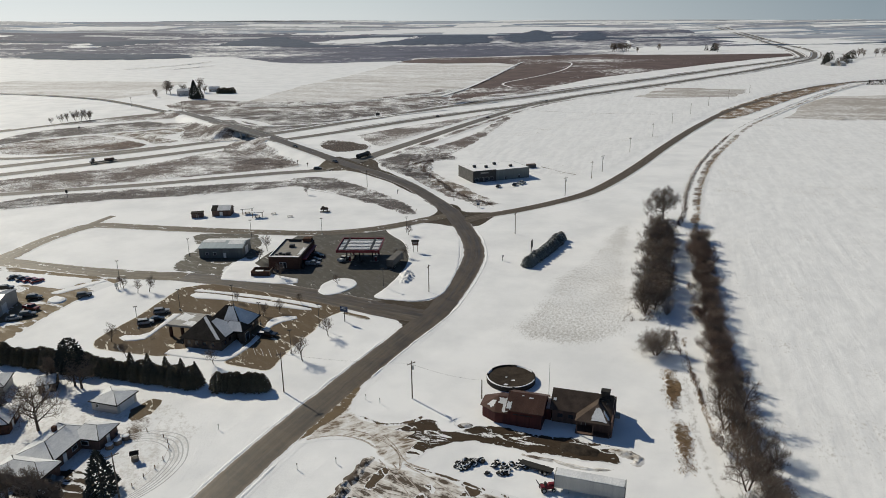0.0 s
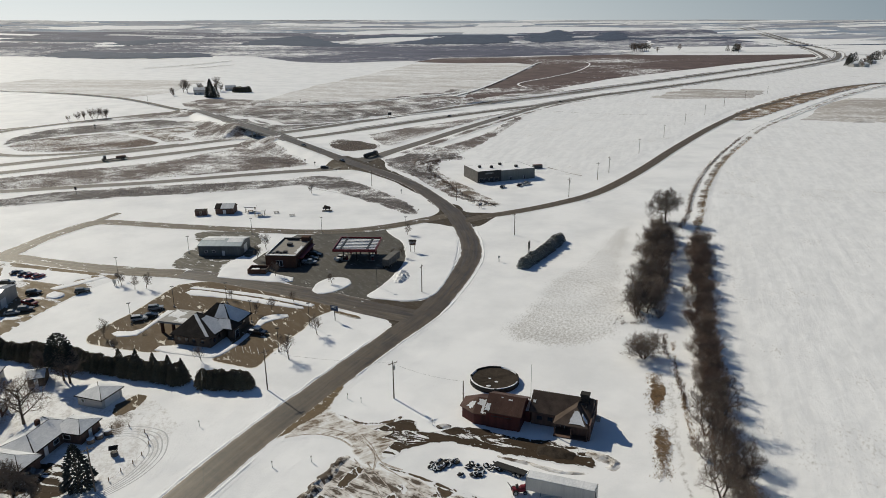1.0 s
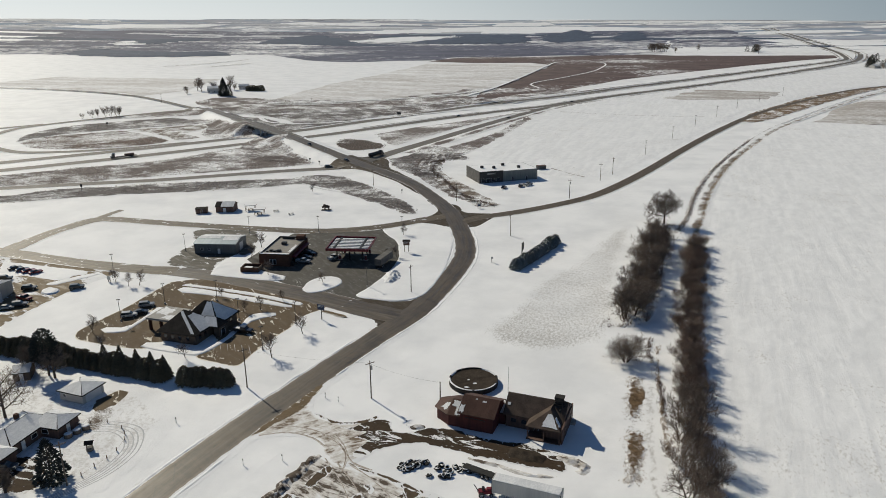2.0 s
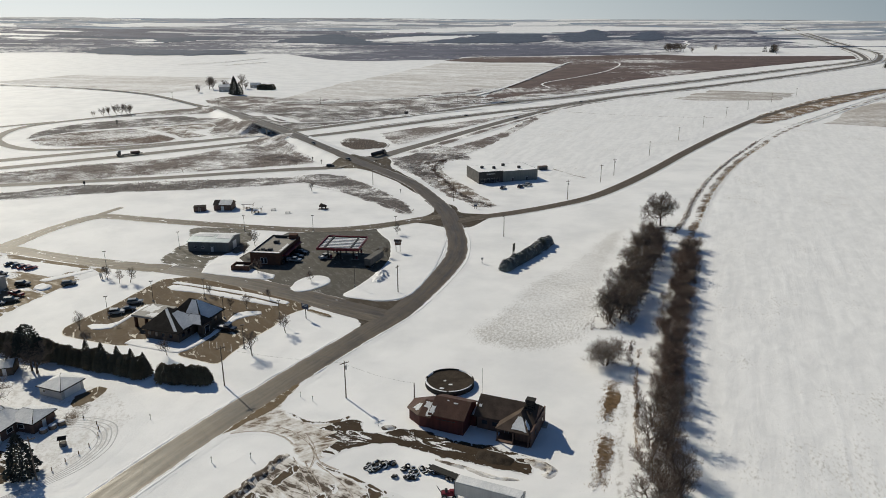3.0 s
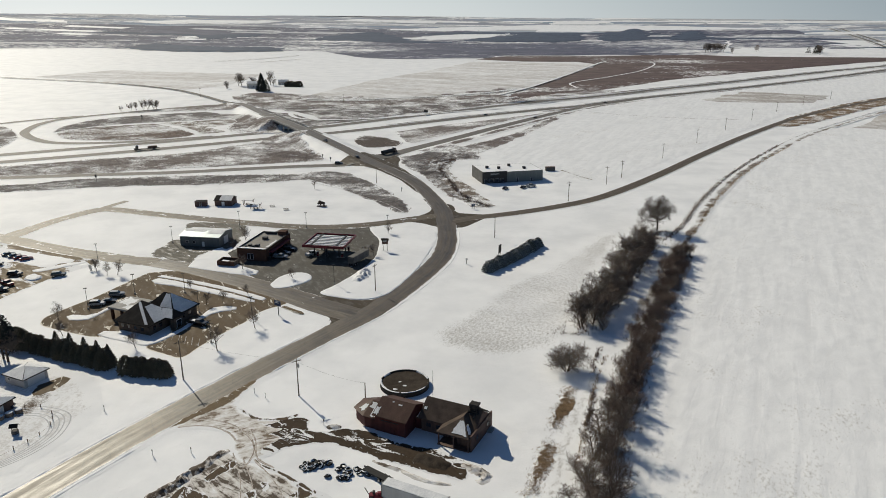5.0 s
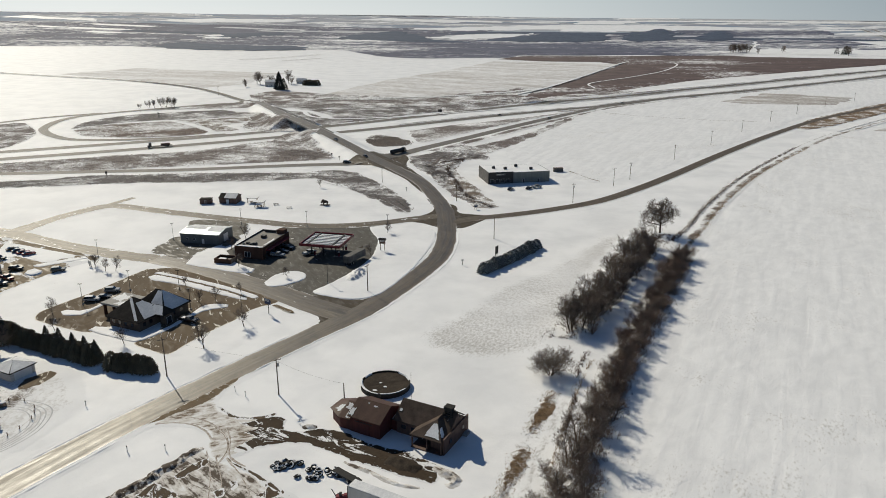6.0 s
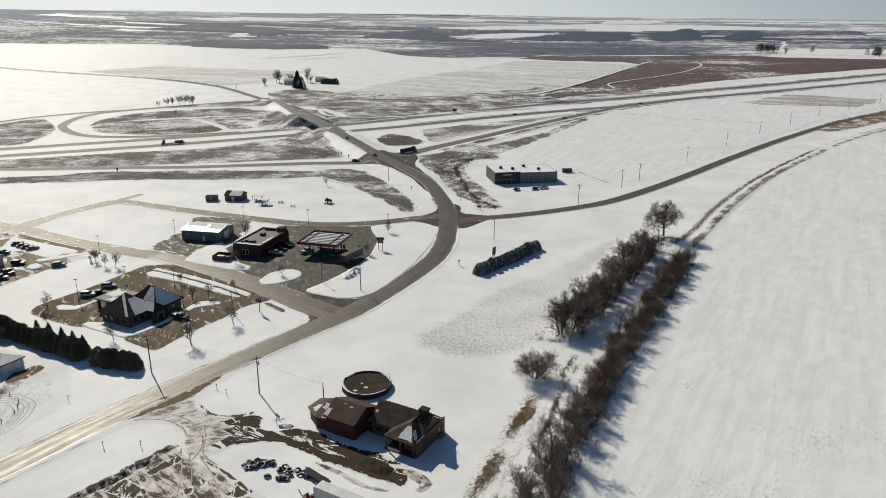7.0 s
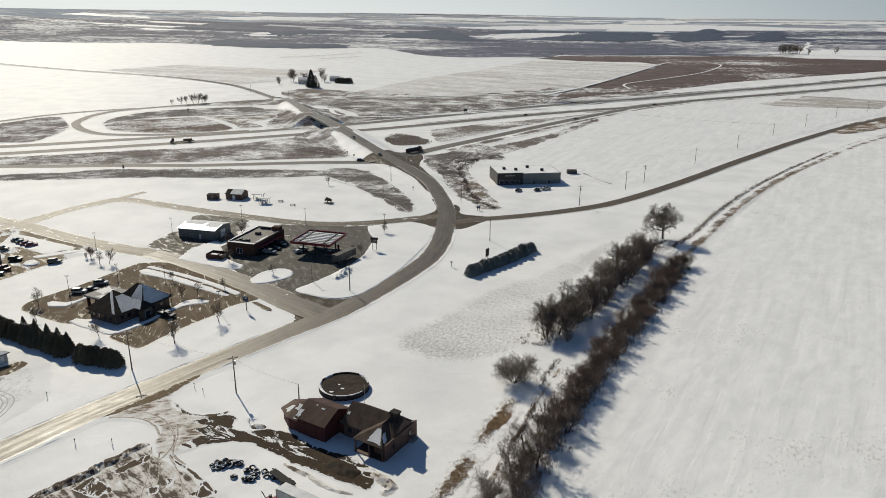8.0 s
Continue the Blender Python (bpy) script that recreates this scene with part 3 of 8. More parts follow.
strip("verge", beside([(-43.5, 484), (-20.5, 531), (11, 598), (51, 678), (88, 745), (140, 812)], 10.5), (12, 6), M["rough"], "weedy brown ditch along the ramp", up=0.02, step=8, category="verge")
strip("road", [(-60, 448), (-54, 459), (-43.5, 484), (-20.5, 531), (11, 598), (51, 678), (88, 745), (140, 812)], (11, 8), M["highway"], "highway ramp with bare pavement and snowy edges", step=8)
strip("road", [(-66, 430), (-82, 424), (-100, 419), (-127, 408.5), (-170, 391), (-213, 379), (-282, 358), (-420, 318)], (9, 8), M["highway"], "highway ramp running below the overpass embankment", step=8, up=0.05)
strip("road", [(-268, 706), (-296, 690), (-330, 655), (-374, 602), (-380, 566), (-366, 527), (-351, 507), (-329, 489), (-305, 478), (-276, 482), (-240, 497), (-205, 522)], 7.5, M["highway"], "looping highway ramp cleared of snow", step=8, up=0.06)
strip("road", [(-372, 612), (-400, 584), (-421, 548), (-432, 506), (-460, 440)], 7.0, M["highway"], "rural side road beside the loop ramp", step=8)

patch("pavement", [(-80, 432), (-75, 425), (-64, 420), (-52, 411), (-42, 399.5), (-30, 384), (-18, 362), (-10, 356), (-18, 384), (-30, 405), (-41, 432), (-44, 452), (-54, 466), (-66, 460)], M["junction"], "worn asphalt of a wide road junction", 0.012, 3, 3, 0.3, fade=0.6)
patch("pavement", [(-12, 347.6), (-4.5, 326), (-12, 308), (-4, 303.5), (4.5, 298), (14, 300), (22, 315.5), (26, 321.5), (14.3, 322.6), (8.2, 324.7), (3.7, 337.9)], M["junction"], "worn asphalt of a road junction", 0.012, 2, 2.5, 0.2, fade=0.3)
patch("pavement", [(-30, 206), (-24.5, 202.2), (-18.5, 199.5), (-15.3, 196.8), (-14.6, 193.2), (-15.5, 189.7), (-17.2, 185.0), (-12.2, 184.6), (-7, 196), (1, 214), (2.2, 224), (-1.5, 220.5), (-6, 213.6), (-13, 212.2), (-21, 214.6)], M["junction"], "worn asphalt where the street meets the road", 0.012, 2, 2.5, 0.2, fade=0.3)
# ---- yards and islands ----
patch("pavement", [(-56, 231), (-63.9, 239.3), (-72.7, 249.5), (-66.8, 276), (-60.4, 291), (-41, 294), (-25.3, 295.7), (-12, 290), (-10, 255.7), (-12, 239.5), (-17, 222), (-20.3, 212), (-35.3, 217.9), (-47.6, 224.6)], M["lot"], "dark wet asphalt forecourt of a filling station", 0.02)
bank_of_snow("snow_island", [(-26.3, 294.2), (-15.6, 297), (-4.6, 298.6), (2.6, 292.5), (4.9, 279.8), (4.9, 264.9), (3.2, 241.9), (-0.8, 222), (-5, 214.6), (-10.5, 212.4), (-16, 213), (-24.6, 216.4), (-21.5, 224.7), (-17.1, 239.5), (-15, 253.7), (-16.1, 266.2), (-18.4, 277.2), (-23.9, 287.2)], "wide snow-covered verge between the forecourt and the curving road")
bank_of_snow("snow_island", [(-43.9, 222.2), (-43.3, 229.6), (-38.8, 234.7), (-33, 233), (-32, 226.3), (-36.9, 219.8), (-41.5, 218.8)], "small snow-covered kerbed island on the forecourt")
bank_of_snow("snow_island", [(-80.4, 234.8), (-81.4, 243.8), (-79.5, 257.1), (-75.5, 256.1), (-63.4, 240.6), (-53, 234.4), (-52.2, 230.6), (-59.2, 230), (-73.2, 233)], "snow-covered lawn beside the station shop")
patch("pavement", [(-103, 246), (-103.2, 264.2), (-101.1, 272.3), (-107.8, 291), (-81.9, 292), (-72.5, 260.1), (-78.9, 255.8), (-82, 245.1), (-79.4, 236), (-89.6, 240)], M["greyyard"], "grey paved yard with leftover snow round a metal building", 0.01, 3, 2.5, 0.6, fade=1.5)
patch("pavement", [(-91.4, 227.6), (-93.1, 221.3), (-94.4, 214.5), (-95.6, 208), (-96.8, 202.6), (-98.8, 196.8), (-100.6, 191.4), (-101.8, 185.4), (-99.6, 180.8), (-95.4, 178.9), (-85.7, 176.2), (-78.8, 174.9), (-75.5, 176), (-73, 181), (-69, 187), (-62, 186), (-58, 178.5), (-60.5, 170.9), (-53.1, 167.4), (-47.2, 166.2), (-45.2, 174.4), (-42.6, 183), (-39.6, 191), (-38.4, 198), (-36.2, 201.7), (-33.4, 204.6), (-33, 208.4), (-42, 214.5), (-60, 222), (-80, 230.5)], M["banklot"], "brown wet parking lot with bare paving and slush", 0.01, 1.5, 2.5, 0.12, fade=0.4)
bank_of_snow("snow_island", [(-86.1, 219.9), (-85.1, 222.4), (-77.5, 220.6), (-69.2, 217.9), (-60.1, 214.8), (-51.7, 211.3), (-43.5, 207.6), (-43, 205.8), (-51.2, 208.0), (-70.1, 214.6), (-83.5, 217.5)], "long snow-covered median between street and parking lot")
bank_of_snow("snow_island", [(-86.2, 224.0), (-85.3, 225.6), (-78.9, 224.0), (-69.8, 221.5), (-60.7, 218.6), (-51.5, 215.0), (-44.1, 211.7), (-40.4, 209.4), (-40.9, 207.7), (-44.2, 209.0), (-51.7, 212.5), (-60.1, 216.0), (-69.2, 219.1), (-77.5, 221.7)], "narrow strip of snow along the kerb of the street", 0.16, 1.5, 0.2)
patch("pavement", [(-190, 257), (-160, 251), (-143, 246.4), (-124, 239.8), (-115, 236), (-117, 230), (-118.9, 226.9), (-121.1, 218.9), (-124.6, 203.6), (-126.8, 187.4), (-132, 178), (-150, 172), (-190, 178)], M["dirt"], "tan dirt dealer yard with slush and tyre tracks", 0.005, 2.5, 3, 0.6, fade=1.2)
bank_of_snow("snow_island", [(-165.6, 246.8), (-154.1, 244.6), (-139.1, 240.6), (-126.6, 237), (-126, 234.6), (-129.6, 232.3), (-130, 229), (-133.7, 227.6), (-141.3, 230), (-148.2, 231.6), (-156, 230.5)], "trodden snow over the dealer's parking row", 0.1, 1.5, 0.6)
bank_of_snow("snow_island", [(-120.4, 234.6), (-123.7, 231), (-127, 227), (-131.4, 222.7), (-134.6, 223.8), (-132.6, 226.6), (-128.6, 230.8), (-124.4, 234.8)], "strip of snow between two muddy lanes", 0.15, 1.5, 0.5)
bank_of_snow("snow_island", [(-132.3, 217.5), (-131.2, 220.4), (-127.6, 219.4), (-125.8, 216.5), (-127, 214), (-130.6, 215)], "low heap of ploughed snow in the dealer's yard", 0.6, 1.0, 0.5, 1.4)
patch("yard", [(-14.8, 138.0), (-11.5, 138.2), (-9.1, 140.4), (-6.2, 141.4), (-3.0, 140.3), (-3.1, 137.4), (0.1, 136.4), (5.7, 138.3), (10.1, 138.4), (15.4, 136.0), (20.3, 134.0), (26.3, 133.4), (30.2, 131.3), (34.6, 129.5), (34.5, 126.3), (34.1, 123.1), (31.3, 123.5), (27.1, 124.5), (22.5, 126.2), (18.3, 127.0), (13.6, 128.8), (9.0, 130.7), (4.6, 132.0), (1.0, 131.8), (-2.2, 130.8), (-5.1, 129.1), (-7.4, 126.4), (-10.2, 127.6), (-8.7, 130.7), (-7.9, 132.8), (-11.0, 133.9), (-8.9, 135.8), (-12.4, 136.6)], M["mud"], "muddy farmyard drive with snow left in the ruts", 0.02, 1.0, 1.0, 0.7, rate=0.6, fade=0.45)
patch("yard", [(-22.6, 144.1), (-19.8, 142.8), (-15.5, 140.3), (-10.7, 140.6), (-6.9, 143.1), (-6.2, 142.1), (-9.2, 139.4), (-14.8, 138.7), (-18.7, 140.6)], M["slush"], "brown slush along the curve of the drive", 0.025, 0.8, 0.8, 0.4, rate=0.8, fade=0.4)
patch("yard", [(-34, 131.2), (-31.8, 138), (-28, 145.6), (-24.6, 152.4), (-22.8, 150), (-22.6, 145.6), (-19.6, 142.6), (-14.8, 140.8), (-9, 141), (-4, 138), (-6, 129), (-9, 124), (-13, 122.6), (-16.5, 127), (-18.4, 131.4), (-22.7, 133.8), (-29.1, 133)], M["entry"], "churned dirty snow and wheel ruts at the yard entrance", 0.0, 1.5, 1.5, 0.5, fade=1.6)
patch("yard", [(-34.6, 131.6), (-31.3, 139.7), (-28.6, 145.6), (-25.4, 152.8), (-22.6, 158.4), (-22.2, 156), (-23.6, 149.6), (-24.4, 145.4), (-26.6, 141.6), (-29.2, 138.4), (-31.6, 134.6)], M["dirtroad"], "brown gravelly dirt where the drive meets the road", 0.05, 1, 1, 0.4, rate=0.6, fade=0.5)
patch("yard", [(-17, 127.6), (-12, 124), (-8, 122.4), (-4, 121.2), (0.6, 118.7), (4.9, 116.6), (8.4, 114.5), (14, 110), (12, 98), (-20, 92), (-29, 98), (-24.4, 111.7), (-20.9, 119.4)], M["churn"], "churned dirty snow and bare soil of a stockpile yard", 0.01, 1.5, 1.5, 0.8, fade=1.5)

for _k in range(5):
    strip("parking_line", [(-57.2 + 2.3 * _k, 180.2 - 0.62 * _k), (-55.3 + 2.3 * _k, 175.6 - 0.62 * _k)], 0.16, M["old"], "worn white parking line on the bank lot", up=0.03, step=2, category="marking")
# ---- fields and rough ground ----
patch("field", [(57, 60), (62, 114), (68, 150), (80, 197), (95, 243), (109, 285), (134, 356), (182, 466), (270, 622), (420, 606), (700, 560), (900, 300), (700, 40), (300, 10)], M["field"], "wide snow-covered field with faint rows of stubble", 0.0, 6, 16, 1.5, fade=3)
patch("field", [(80, 318), (60, 286), (46, 258), (30, 234), (22, 212), (14, 196), (11.5, 186), (18, 176), (31.3, 171.5), (44, 174), (56, 182), (64, 198), (68, 222), (77, 262), (89, 300)], M["stubble"], "snowy grass slope with stubble showing through", 0.0, 4, 3, 3, fade=10)
patch("field", [(40, 425), (70, 400), (100, 425), (150, 505), (205, 600), (270, 706), (380, 838), (470, 930), (600, 1012), (760, 1090), (760, 1400), (640, 1330), (470, 1140), (320, 985), (190, 850), (110, 762), (60, 660), (30, 560), (16, 480)], M["field"], "snowy field with faint rows between the roads", 0.0, 8, 25, 3, fade=5)
PRAIRIE = [(-104, 1616), (-59, 1759), (1, 1803), (211, 1830), (425, 1870), (483, 1800), (646, 1760), (824, 1740), (790, 1640), (672, 1556), (506, 1396), (348, 1228), (220, 1082), (113, 916), (38, 814), (-0.9, 789), (-15.8, 790), (-0.8, 835), (32, 947), (78, 1146), (149, 1471), (115, 1545), (0, 1549)]
patch("grassland", PRAIRIE, M["prairie"], "wide russet-brown winter prairie", 0.3, 20, 60, 4, sharp=True, rate=0.02)
strip("track", [(-3.4, 835), (32, 943), (78, 1139), (150, 1471), (173, 1553)], 5.0, M["snow"], "snow-covered straight lane along the prairie", up=0.9, step=25, category="track")
strip("track", [(190, 1572), (213, 1565), (242, 1557), (259, 1507), (251, 1426), (206, 1261), (145, 1125), (84, 1006), (88, 937)], 3.2, M["snow"], "snow-covered winding track across the prairie", up=0.9, step=15, category="track")
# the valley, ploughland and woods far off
patch("grassland", [(-3000, 2500), (-2500, 2150), (-1800, 1990), (-1304, 2058), (-991, 1883), (-775, 1887), (-573, 1942), (-453, 1763), (-289, 1601), (-170, 1651), (-82, 1685), (-60, 1787), (1, 1803), (211, 1864), (481, 1885), (507, 2051), (765, 2946), (1114, 3260), (1131, 3641), (742, 3639), (318, 3540), (4, 3331), (-498, 3584), (-1035, 3550), (-1544, 3478), (-1797, 3357), (-2300, 3250), (-2900, 2900)], M["valley"], "winter valley with thin snow beyond the fields, haze-blue in its colour", 0.0, 25, 80, 25, rate=0.008)
patch("grassland", [(856, 3428), (1118, 3525), (1045, 2755), (985, 2329), (895, 2122), (765, 2187), (609, 2199), (553, 2112)], M["valley"], "winter valley beyond the highway, haze-blue in its colour", 1.6, 25, 80, 25, rate=0.008)
strip("track", [(-193, 658), (-168, 621), (-130, 622), (-85, 651), (-42, 689), (6, 726)], 4.0, M["snow"], "snow-covered service track looping beside the highway", up=0.2, step=8, category="track", wobble=0.8)
for pts in ([(-494, 2836), (-453, 3078), (-326, 3223), (-68, 3251), (-101, 3122), (-202, 2854), (-366, 2770)], [(506, 1942), (752, 2848), (1166, 2786), (863, 1818)], [(-1368, 2615), (-1404, 2812), (-1259, 2979), (-1136, 2840), (-1170, 2618), (-1277, 2551)],
            [(-882, 2723), (-809, 3089), (-720, 3340), (-732, 3168), (-808, 2757)], [(-802, 3475), (-512, 3682), (54, 4002), (48, 3585), (-419, 3382)], [(-7, 4010), (653, 3941), (1146, 3691), (590, 3556), (198, 3344), (4, 3381)], [(-2103, 3532), (-1837, 3821), (-1376, 4002), (-1431, 3743), (-1811, 3485)],
            [(1221, 2814), (1419, 2360), (1050, 1671), (871, 1697), (1038, 2230)]):
    patch("field", pts, M["snow"], "white snow field in the far valley", 1.2, 25, 70, 14, sharp=True, rate=0.02)
for pts, mat, lab in (
        ([(217, 827), (287, 932), (382, 897), (332, 813), (239, 802)], "till", "grey ploughed field thinly dusted with snow"),
        ([(302, 629), (345, 699), (393, 765), (430, 802), (560, 815), (640, 760), (520, 600), (336, 611)], "till", "grey ploughed field thinly dusted with snow"),
        ([(-603, 969), (-741, 1038), (-699, 1200), (-533, 1138), (-381, 1080), (-351, 880), (-382, 829)], "till_thin", "snowy field with grey soil showing through"),
        ([(-215, 795), (-95, 770), (33, 945), (160, 1475), (-101, 1530), (-190, 980)], "till_thin", "snowy sloping field with pale stubble rows")):
    patch("field", pts, M[mat], lab, 0.9 if mat == "till" else 0.25, 20, 30, 6, sharp=True, rate=0.02)
TUFTY, TUFTED = ("rough", "ditch", "bog", "russet"), []


def verge(mat, label, pts):
    """A piece of rough winter grass with snow lying in it."""
    patch("verge", pts, M[mat], label, 0.02, 4, 5, 2.5, rate=0.12, fade=1.4 if mat != "straw" else 0.35)
    if mat in TUFTY:
        TUFTED.append((pts, label))


verge("ditch", "purple-grey grassy bank inside the loop ramp",
      [(-338, 520), (-352, 556), (-343.6, 598), (-317.1, 623), (-286.8, 643), (-265.1, 650), (-232, 617), (-252.8, 602), (-284.1, 584), (-311.5, 567), (-328.3, 548)])
verge("rough", "brown grassy verge and embankment beside the highway",
      [(-330, 366), (-262, 408), (-236, 427), (-216, 436), (-190, 455), (-170, 486), (-157, 503), (-155, 530), (-142, 511), (-130, 490), (-118, 472), (-102, 450), (-96, 437), (-119, 424), (-147, 413), (-180, 398), (-211, 384), (-260, 368), (-300, 356)])
verge("ditch", "rough grassy ditch with snow caught in it",
      [(-300, 328), (-240, 349.7), (-217, 365.3), (-188.3, 374.6), (-158.7, 384.3), (-126.7, 390.4), (-94.2, 398), (-82, 406), (-69, 406), (-54, 391), (-39, 371), (-26, 352), (-14, 328), (-14, 319), (-19, 319), (-31, 336), (-46, 351), (-60, 364), (-81, 380.7), (-103.5, 373.3), (-132.8, 364.1), (-176.9, 354.1), (-203.5, 344.3), (-228.6, 334.2), (-300, 310)])
verge("ditch", "brown grassy flank of the overpass embankment",
      [(-233, 657), (-188, 652), (-150, 614), (-119, 645), (-101, 634), (-129, 602), (-147, 578), (-160, 572), (-200, 614)])
verge("rough", "brown grass verge north of the highway",
      [(-262, 726), (-159, 750), (-82, 770), (-4, 803), (-6, 775), (-104, 708), (-145, 702), (-234, 674)])
verge("rough", "brown grass verge north of the highway",
      [(-58, 680), (0, 762), (60, 830), (130, 900), (120, 920), (60, 865), (14, 800), (-60, 735), (-90, 700)])
verge("ditch2", "wind-blown snow and grass between ramp and highway",
      [(-70, 560), (-40, 600), (20, 660), (70, 720), (84, 735), (60, 700), (20, 640), (-28, 545), (-48, 510)])
LANE = [(-213, 760), (-182, 755), (-145, 763), (-117, 782), (-76, 803), (-18, 858), (32, 939)]
strip("verge", beside(LANE, 6.0), 8.0, M["ditch"], "dark grassy ditch beside the farm lane", up=0.1, step=8, category="verge", wobble=1.5)
strip("verge", beside(LANE, -5.0), 5.0, M["ditch"], "dark grassy ditch beside the farm lane", up=0.1, step=8, category="verge", wobble=1.5)
strip("track", LANE, 4.5, M["snow"], "snow-covered farm lane along the field", up=0.5, step=8, category="track")
strip("verge", [(-200, 668), (-157, 689), (-117, 709), (-75, 735), (-31, 768), (20, 822)], 9.0, M["ditch"], "dark grassy strip along the highway shoulder", up=0.15, step=8, category="verge", wobble=1.5)
verge("bog", "dark reed-filled hollow",
      [(-94, 535), (-84, 539), (-56, 516), (-55, 498), (-73, 488), (-89, 508)])
verge("rough", "weedy brown ditch along the ramp",
      [(-35, 443), (-13, 494), (22, 560), (54, 655), (62, 655), (28, 537), (3, 469), (8, 459), (-7, 450), (-15, 424), (3, 364), (25, 336), (22, 333), (3, 351), (-13, 382)])
verge("russet", "russet-brown grass inside the loop ramp",
      [(-333, 517), (-331, 541), (-313, 557), (-284, 574), (-262, 563), (-240, 545), (-222, 527), (-235, 508), (-262, 494), (-300, 492), (-318, 502)])
verge("weed", "snow-streaked brown grass inside the loop ramp",
      [(-218, 532), (-238, 550), (-260, 569), (-279, 581), (-252, 596), (-228, 610), (-216, 590), (-222, 562), (-204, 545)])
verge("rough", "rough brown grass outside the loop ramp",
      [(-420, 500), (-407, 545), (-376, 525), (-345, 488), (-328, 436), (-350, 425), (-460, 400)])
verge("rough", "rough brown grass below the ramp",
      [(-270, 700), (-250, 672), (-330, 640), (-345, 625), (-300, 690)])
verge("straw", "strip of straw-coloured grass beside the road",
      [(238.8, 635), (269.8, 692), (325, 764), (389.5, 843), (488, 933), (560, 985), (464, 880), (382, 785), (326.5, 717), (273, 651), (249.8, 630)])
RAIL = [(107, 300), (113.5, 317), (129.5, 361), (153, 416), (181, 471), (217, 534), (258, 599), (331, 696), (443, 837), (560, 965)]
strip("verge", beside(RAIL, -3.6), 1.6, M["thinweed"], "weedy brown edge of the old rail bed", up=0.02, step=4, category="verge", wobble=1.0)
strip("verge", beside(RAIL, 1.8), 6.4, M["weed"], "weedy brown edge of the old rail bed", up=0.02, step=4, category="verge", wobble=1.2)
verge("rough", "thin brown grass in snow beyond the highway",
      [(-298, 766), (-276, 807), (-176, 788), (-118, 813), (-57, 860), (-1, 932), (11, 916), (3, 806), (-50, 750), (-128, 717), (-187, 708), (-236, 702), (-274, 733)])
verge("ditch", "thin brown grass in snow beside the highway",
      [(-234, 671), (-200, 672), (-165, 641), (-132, 604), (-95, 650), (-60, 690), (-20, 740), (0, 765), (-4, 803), (-50, 750), (-128, 717), (-187, 708), (-236, 702)])
verge("ditch", "dark weedy hollow between ramp and road",
      [(-46.8, 457.4), (-36.2, 467), (-16.3, 508), (8, 459), (-7, 450), (-6, 400), (-5.9, 384), (-20.4, 403), (-36.8, 428)])
verge("rough", "grassy slope below the bridge end",
      [(-206, 566), (-186, 588), (-172, 568), (-166, 552), (-188, 548)])
verge("weed", "weedy ground between the road and the commercial lot",
      [(-14, 395), (-9.3, 422), (2.5, 395), (23.4, 347), (24.4, 336), (14.5, 333), (5.8, 350), (-5, 367)])
verge("rough", "brown grassy flank of the overpass embankment",
      [(-258, 622), (-246, 642), (-226, 630), (-206, 605), (-178, 562), (-178, 550), (-192, 538), (-210, 560), (-216, 588), (-230, 613)])
verge("rough", "brown grassy flank of the overpass embankment",
      [(-161, 512), (-159, 538), (-150, 556), (-128, 503), (-106, 466), (-91, 443), (-101, 436), (-126, 448), (-146, 469)])
for pts in ([(56.8, 163.6), (54.0, 161.2), (51.0, 147.7), (50.6, 143.6), (54.6, 150.1), (57.2, 157.5)], [(51.4, 139.4), (48.6, 136.4), (46.8, 127), (45.6, 119), (49.8, 127.6), (52.3, 135.7)], [(61.4, 155.4), (60.2, 154.6), (57.2, 145), (58.8, 145.5)]):
    patch("verge", pts, M["straw"], "bare strip of straw grass along the old rail bed", 0.03, 0.7, 0.7, 1.0, rate=0.9, fade=0.5)
patch("verge", [(51, 104), (53, 122), (57, 144), (62.5, 164), (66, 176), (62, 176), (57.5, 162), (53, 144), (49.5, 122), (47.5, 104)], M["stubble"], "snow with weeds showing through along the rail bed", 0.0, 3, 2, 0.8, rate=0.12, fade=1.5)
patch("verge", [(-194, 562), (-184, 590), (-170, 571), (-159, 553), (-158, 545), (-176, 539), (-190, 548)], M["rough"], "grassy slope below the bridge end", 0.2, 2, 2, 0.5, rate=0.12, fade=0.8)
patch("verge", [(-160, 540), (-150, 560), (-136, 540), (-126, 515), (-128, 500), (-146, 505), (-158, 520)], M["rough"], "grassy slope below the bridge end", 0.2, 2, 2, 0.5, rate=0.12, fade=0.8)


def woods(pts, height, cell, seed, label, mat="woods"):
    """Far woodland: a ragged canopy, too far off to tell one tree from the next."""
    rng = random.Random(seed)
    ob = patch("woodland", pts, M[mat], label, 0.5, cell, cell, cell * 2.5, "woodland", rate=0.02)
    for v, k in zip(ob.data.vertices, ob.data.attributes["rim"].data):
        swell = 0.65 + 0.5 * noise.noise((v.co.x * 0.006, v.co.y * 0.006, seed))
        v.co.z += height * 1.2 * k.value ** 0.6 * swell * rng.uniform(0.75, 1.1)
    ob.data.polygons.foreach_set("use_smooth", [True] * len(ob.data.polygons))
    tagged(ob, label, "woodland", "", "stuff")


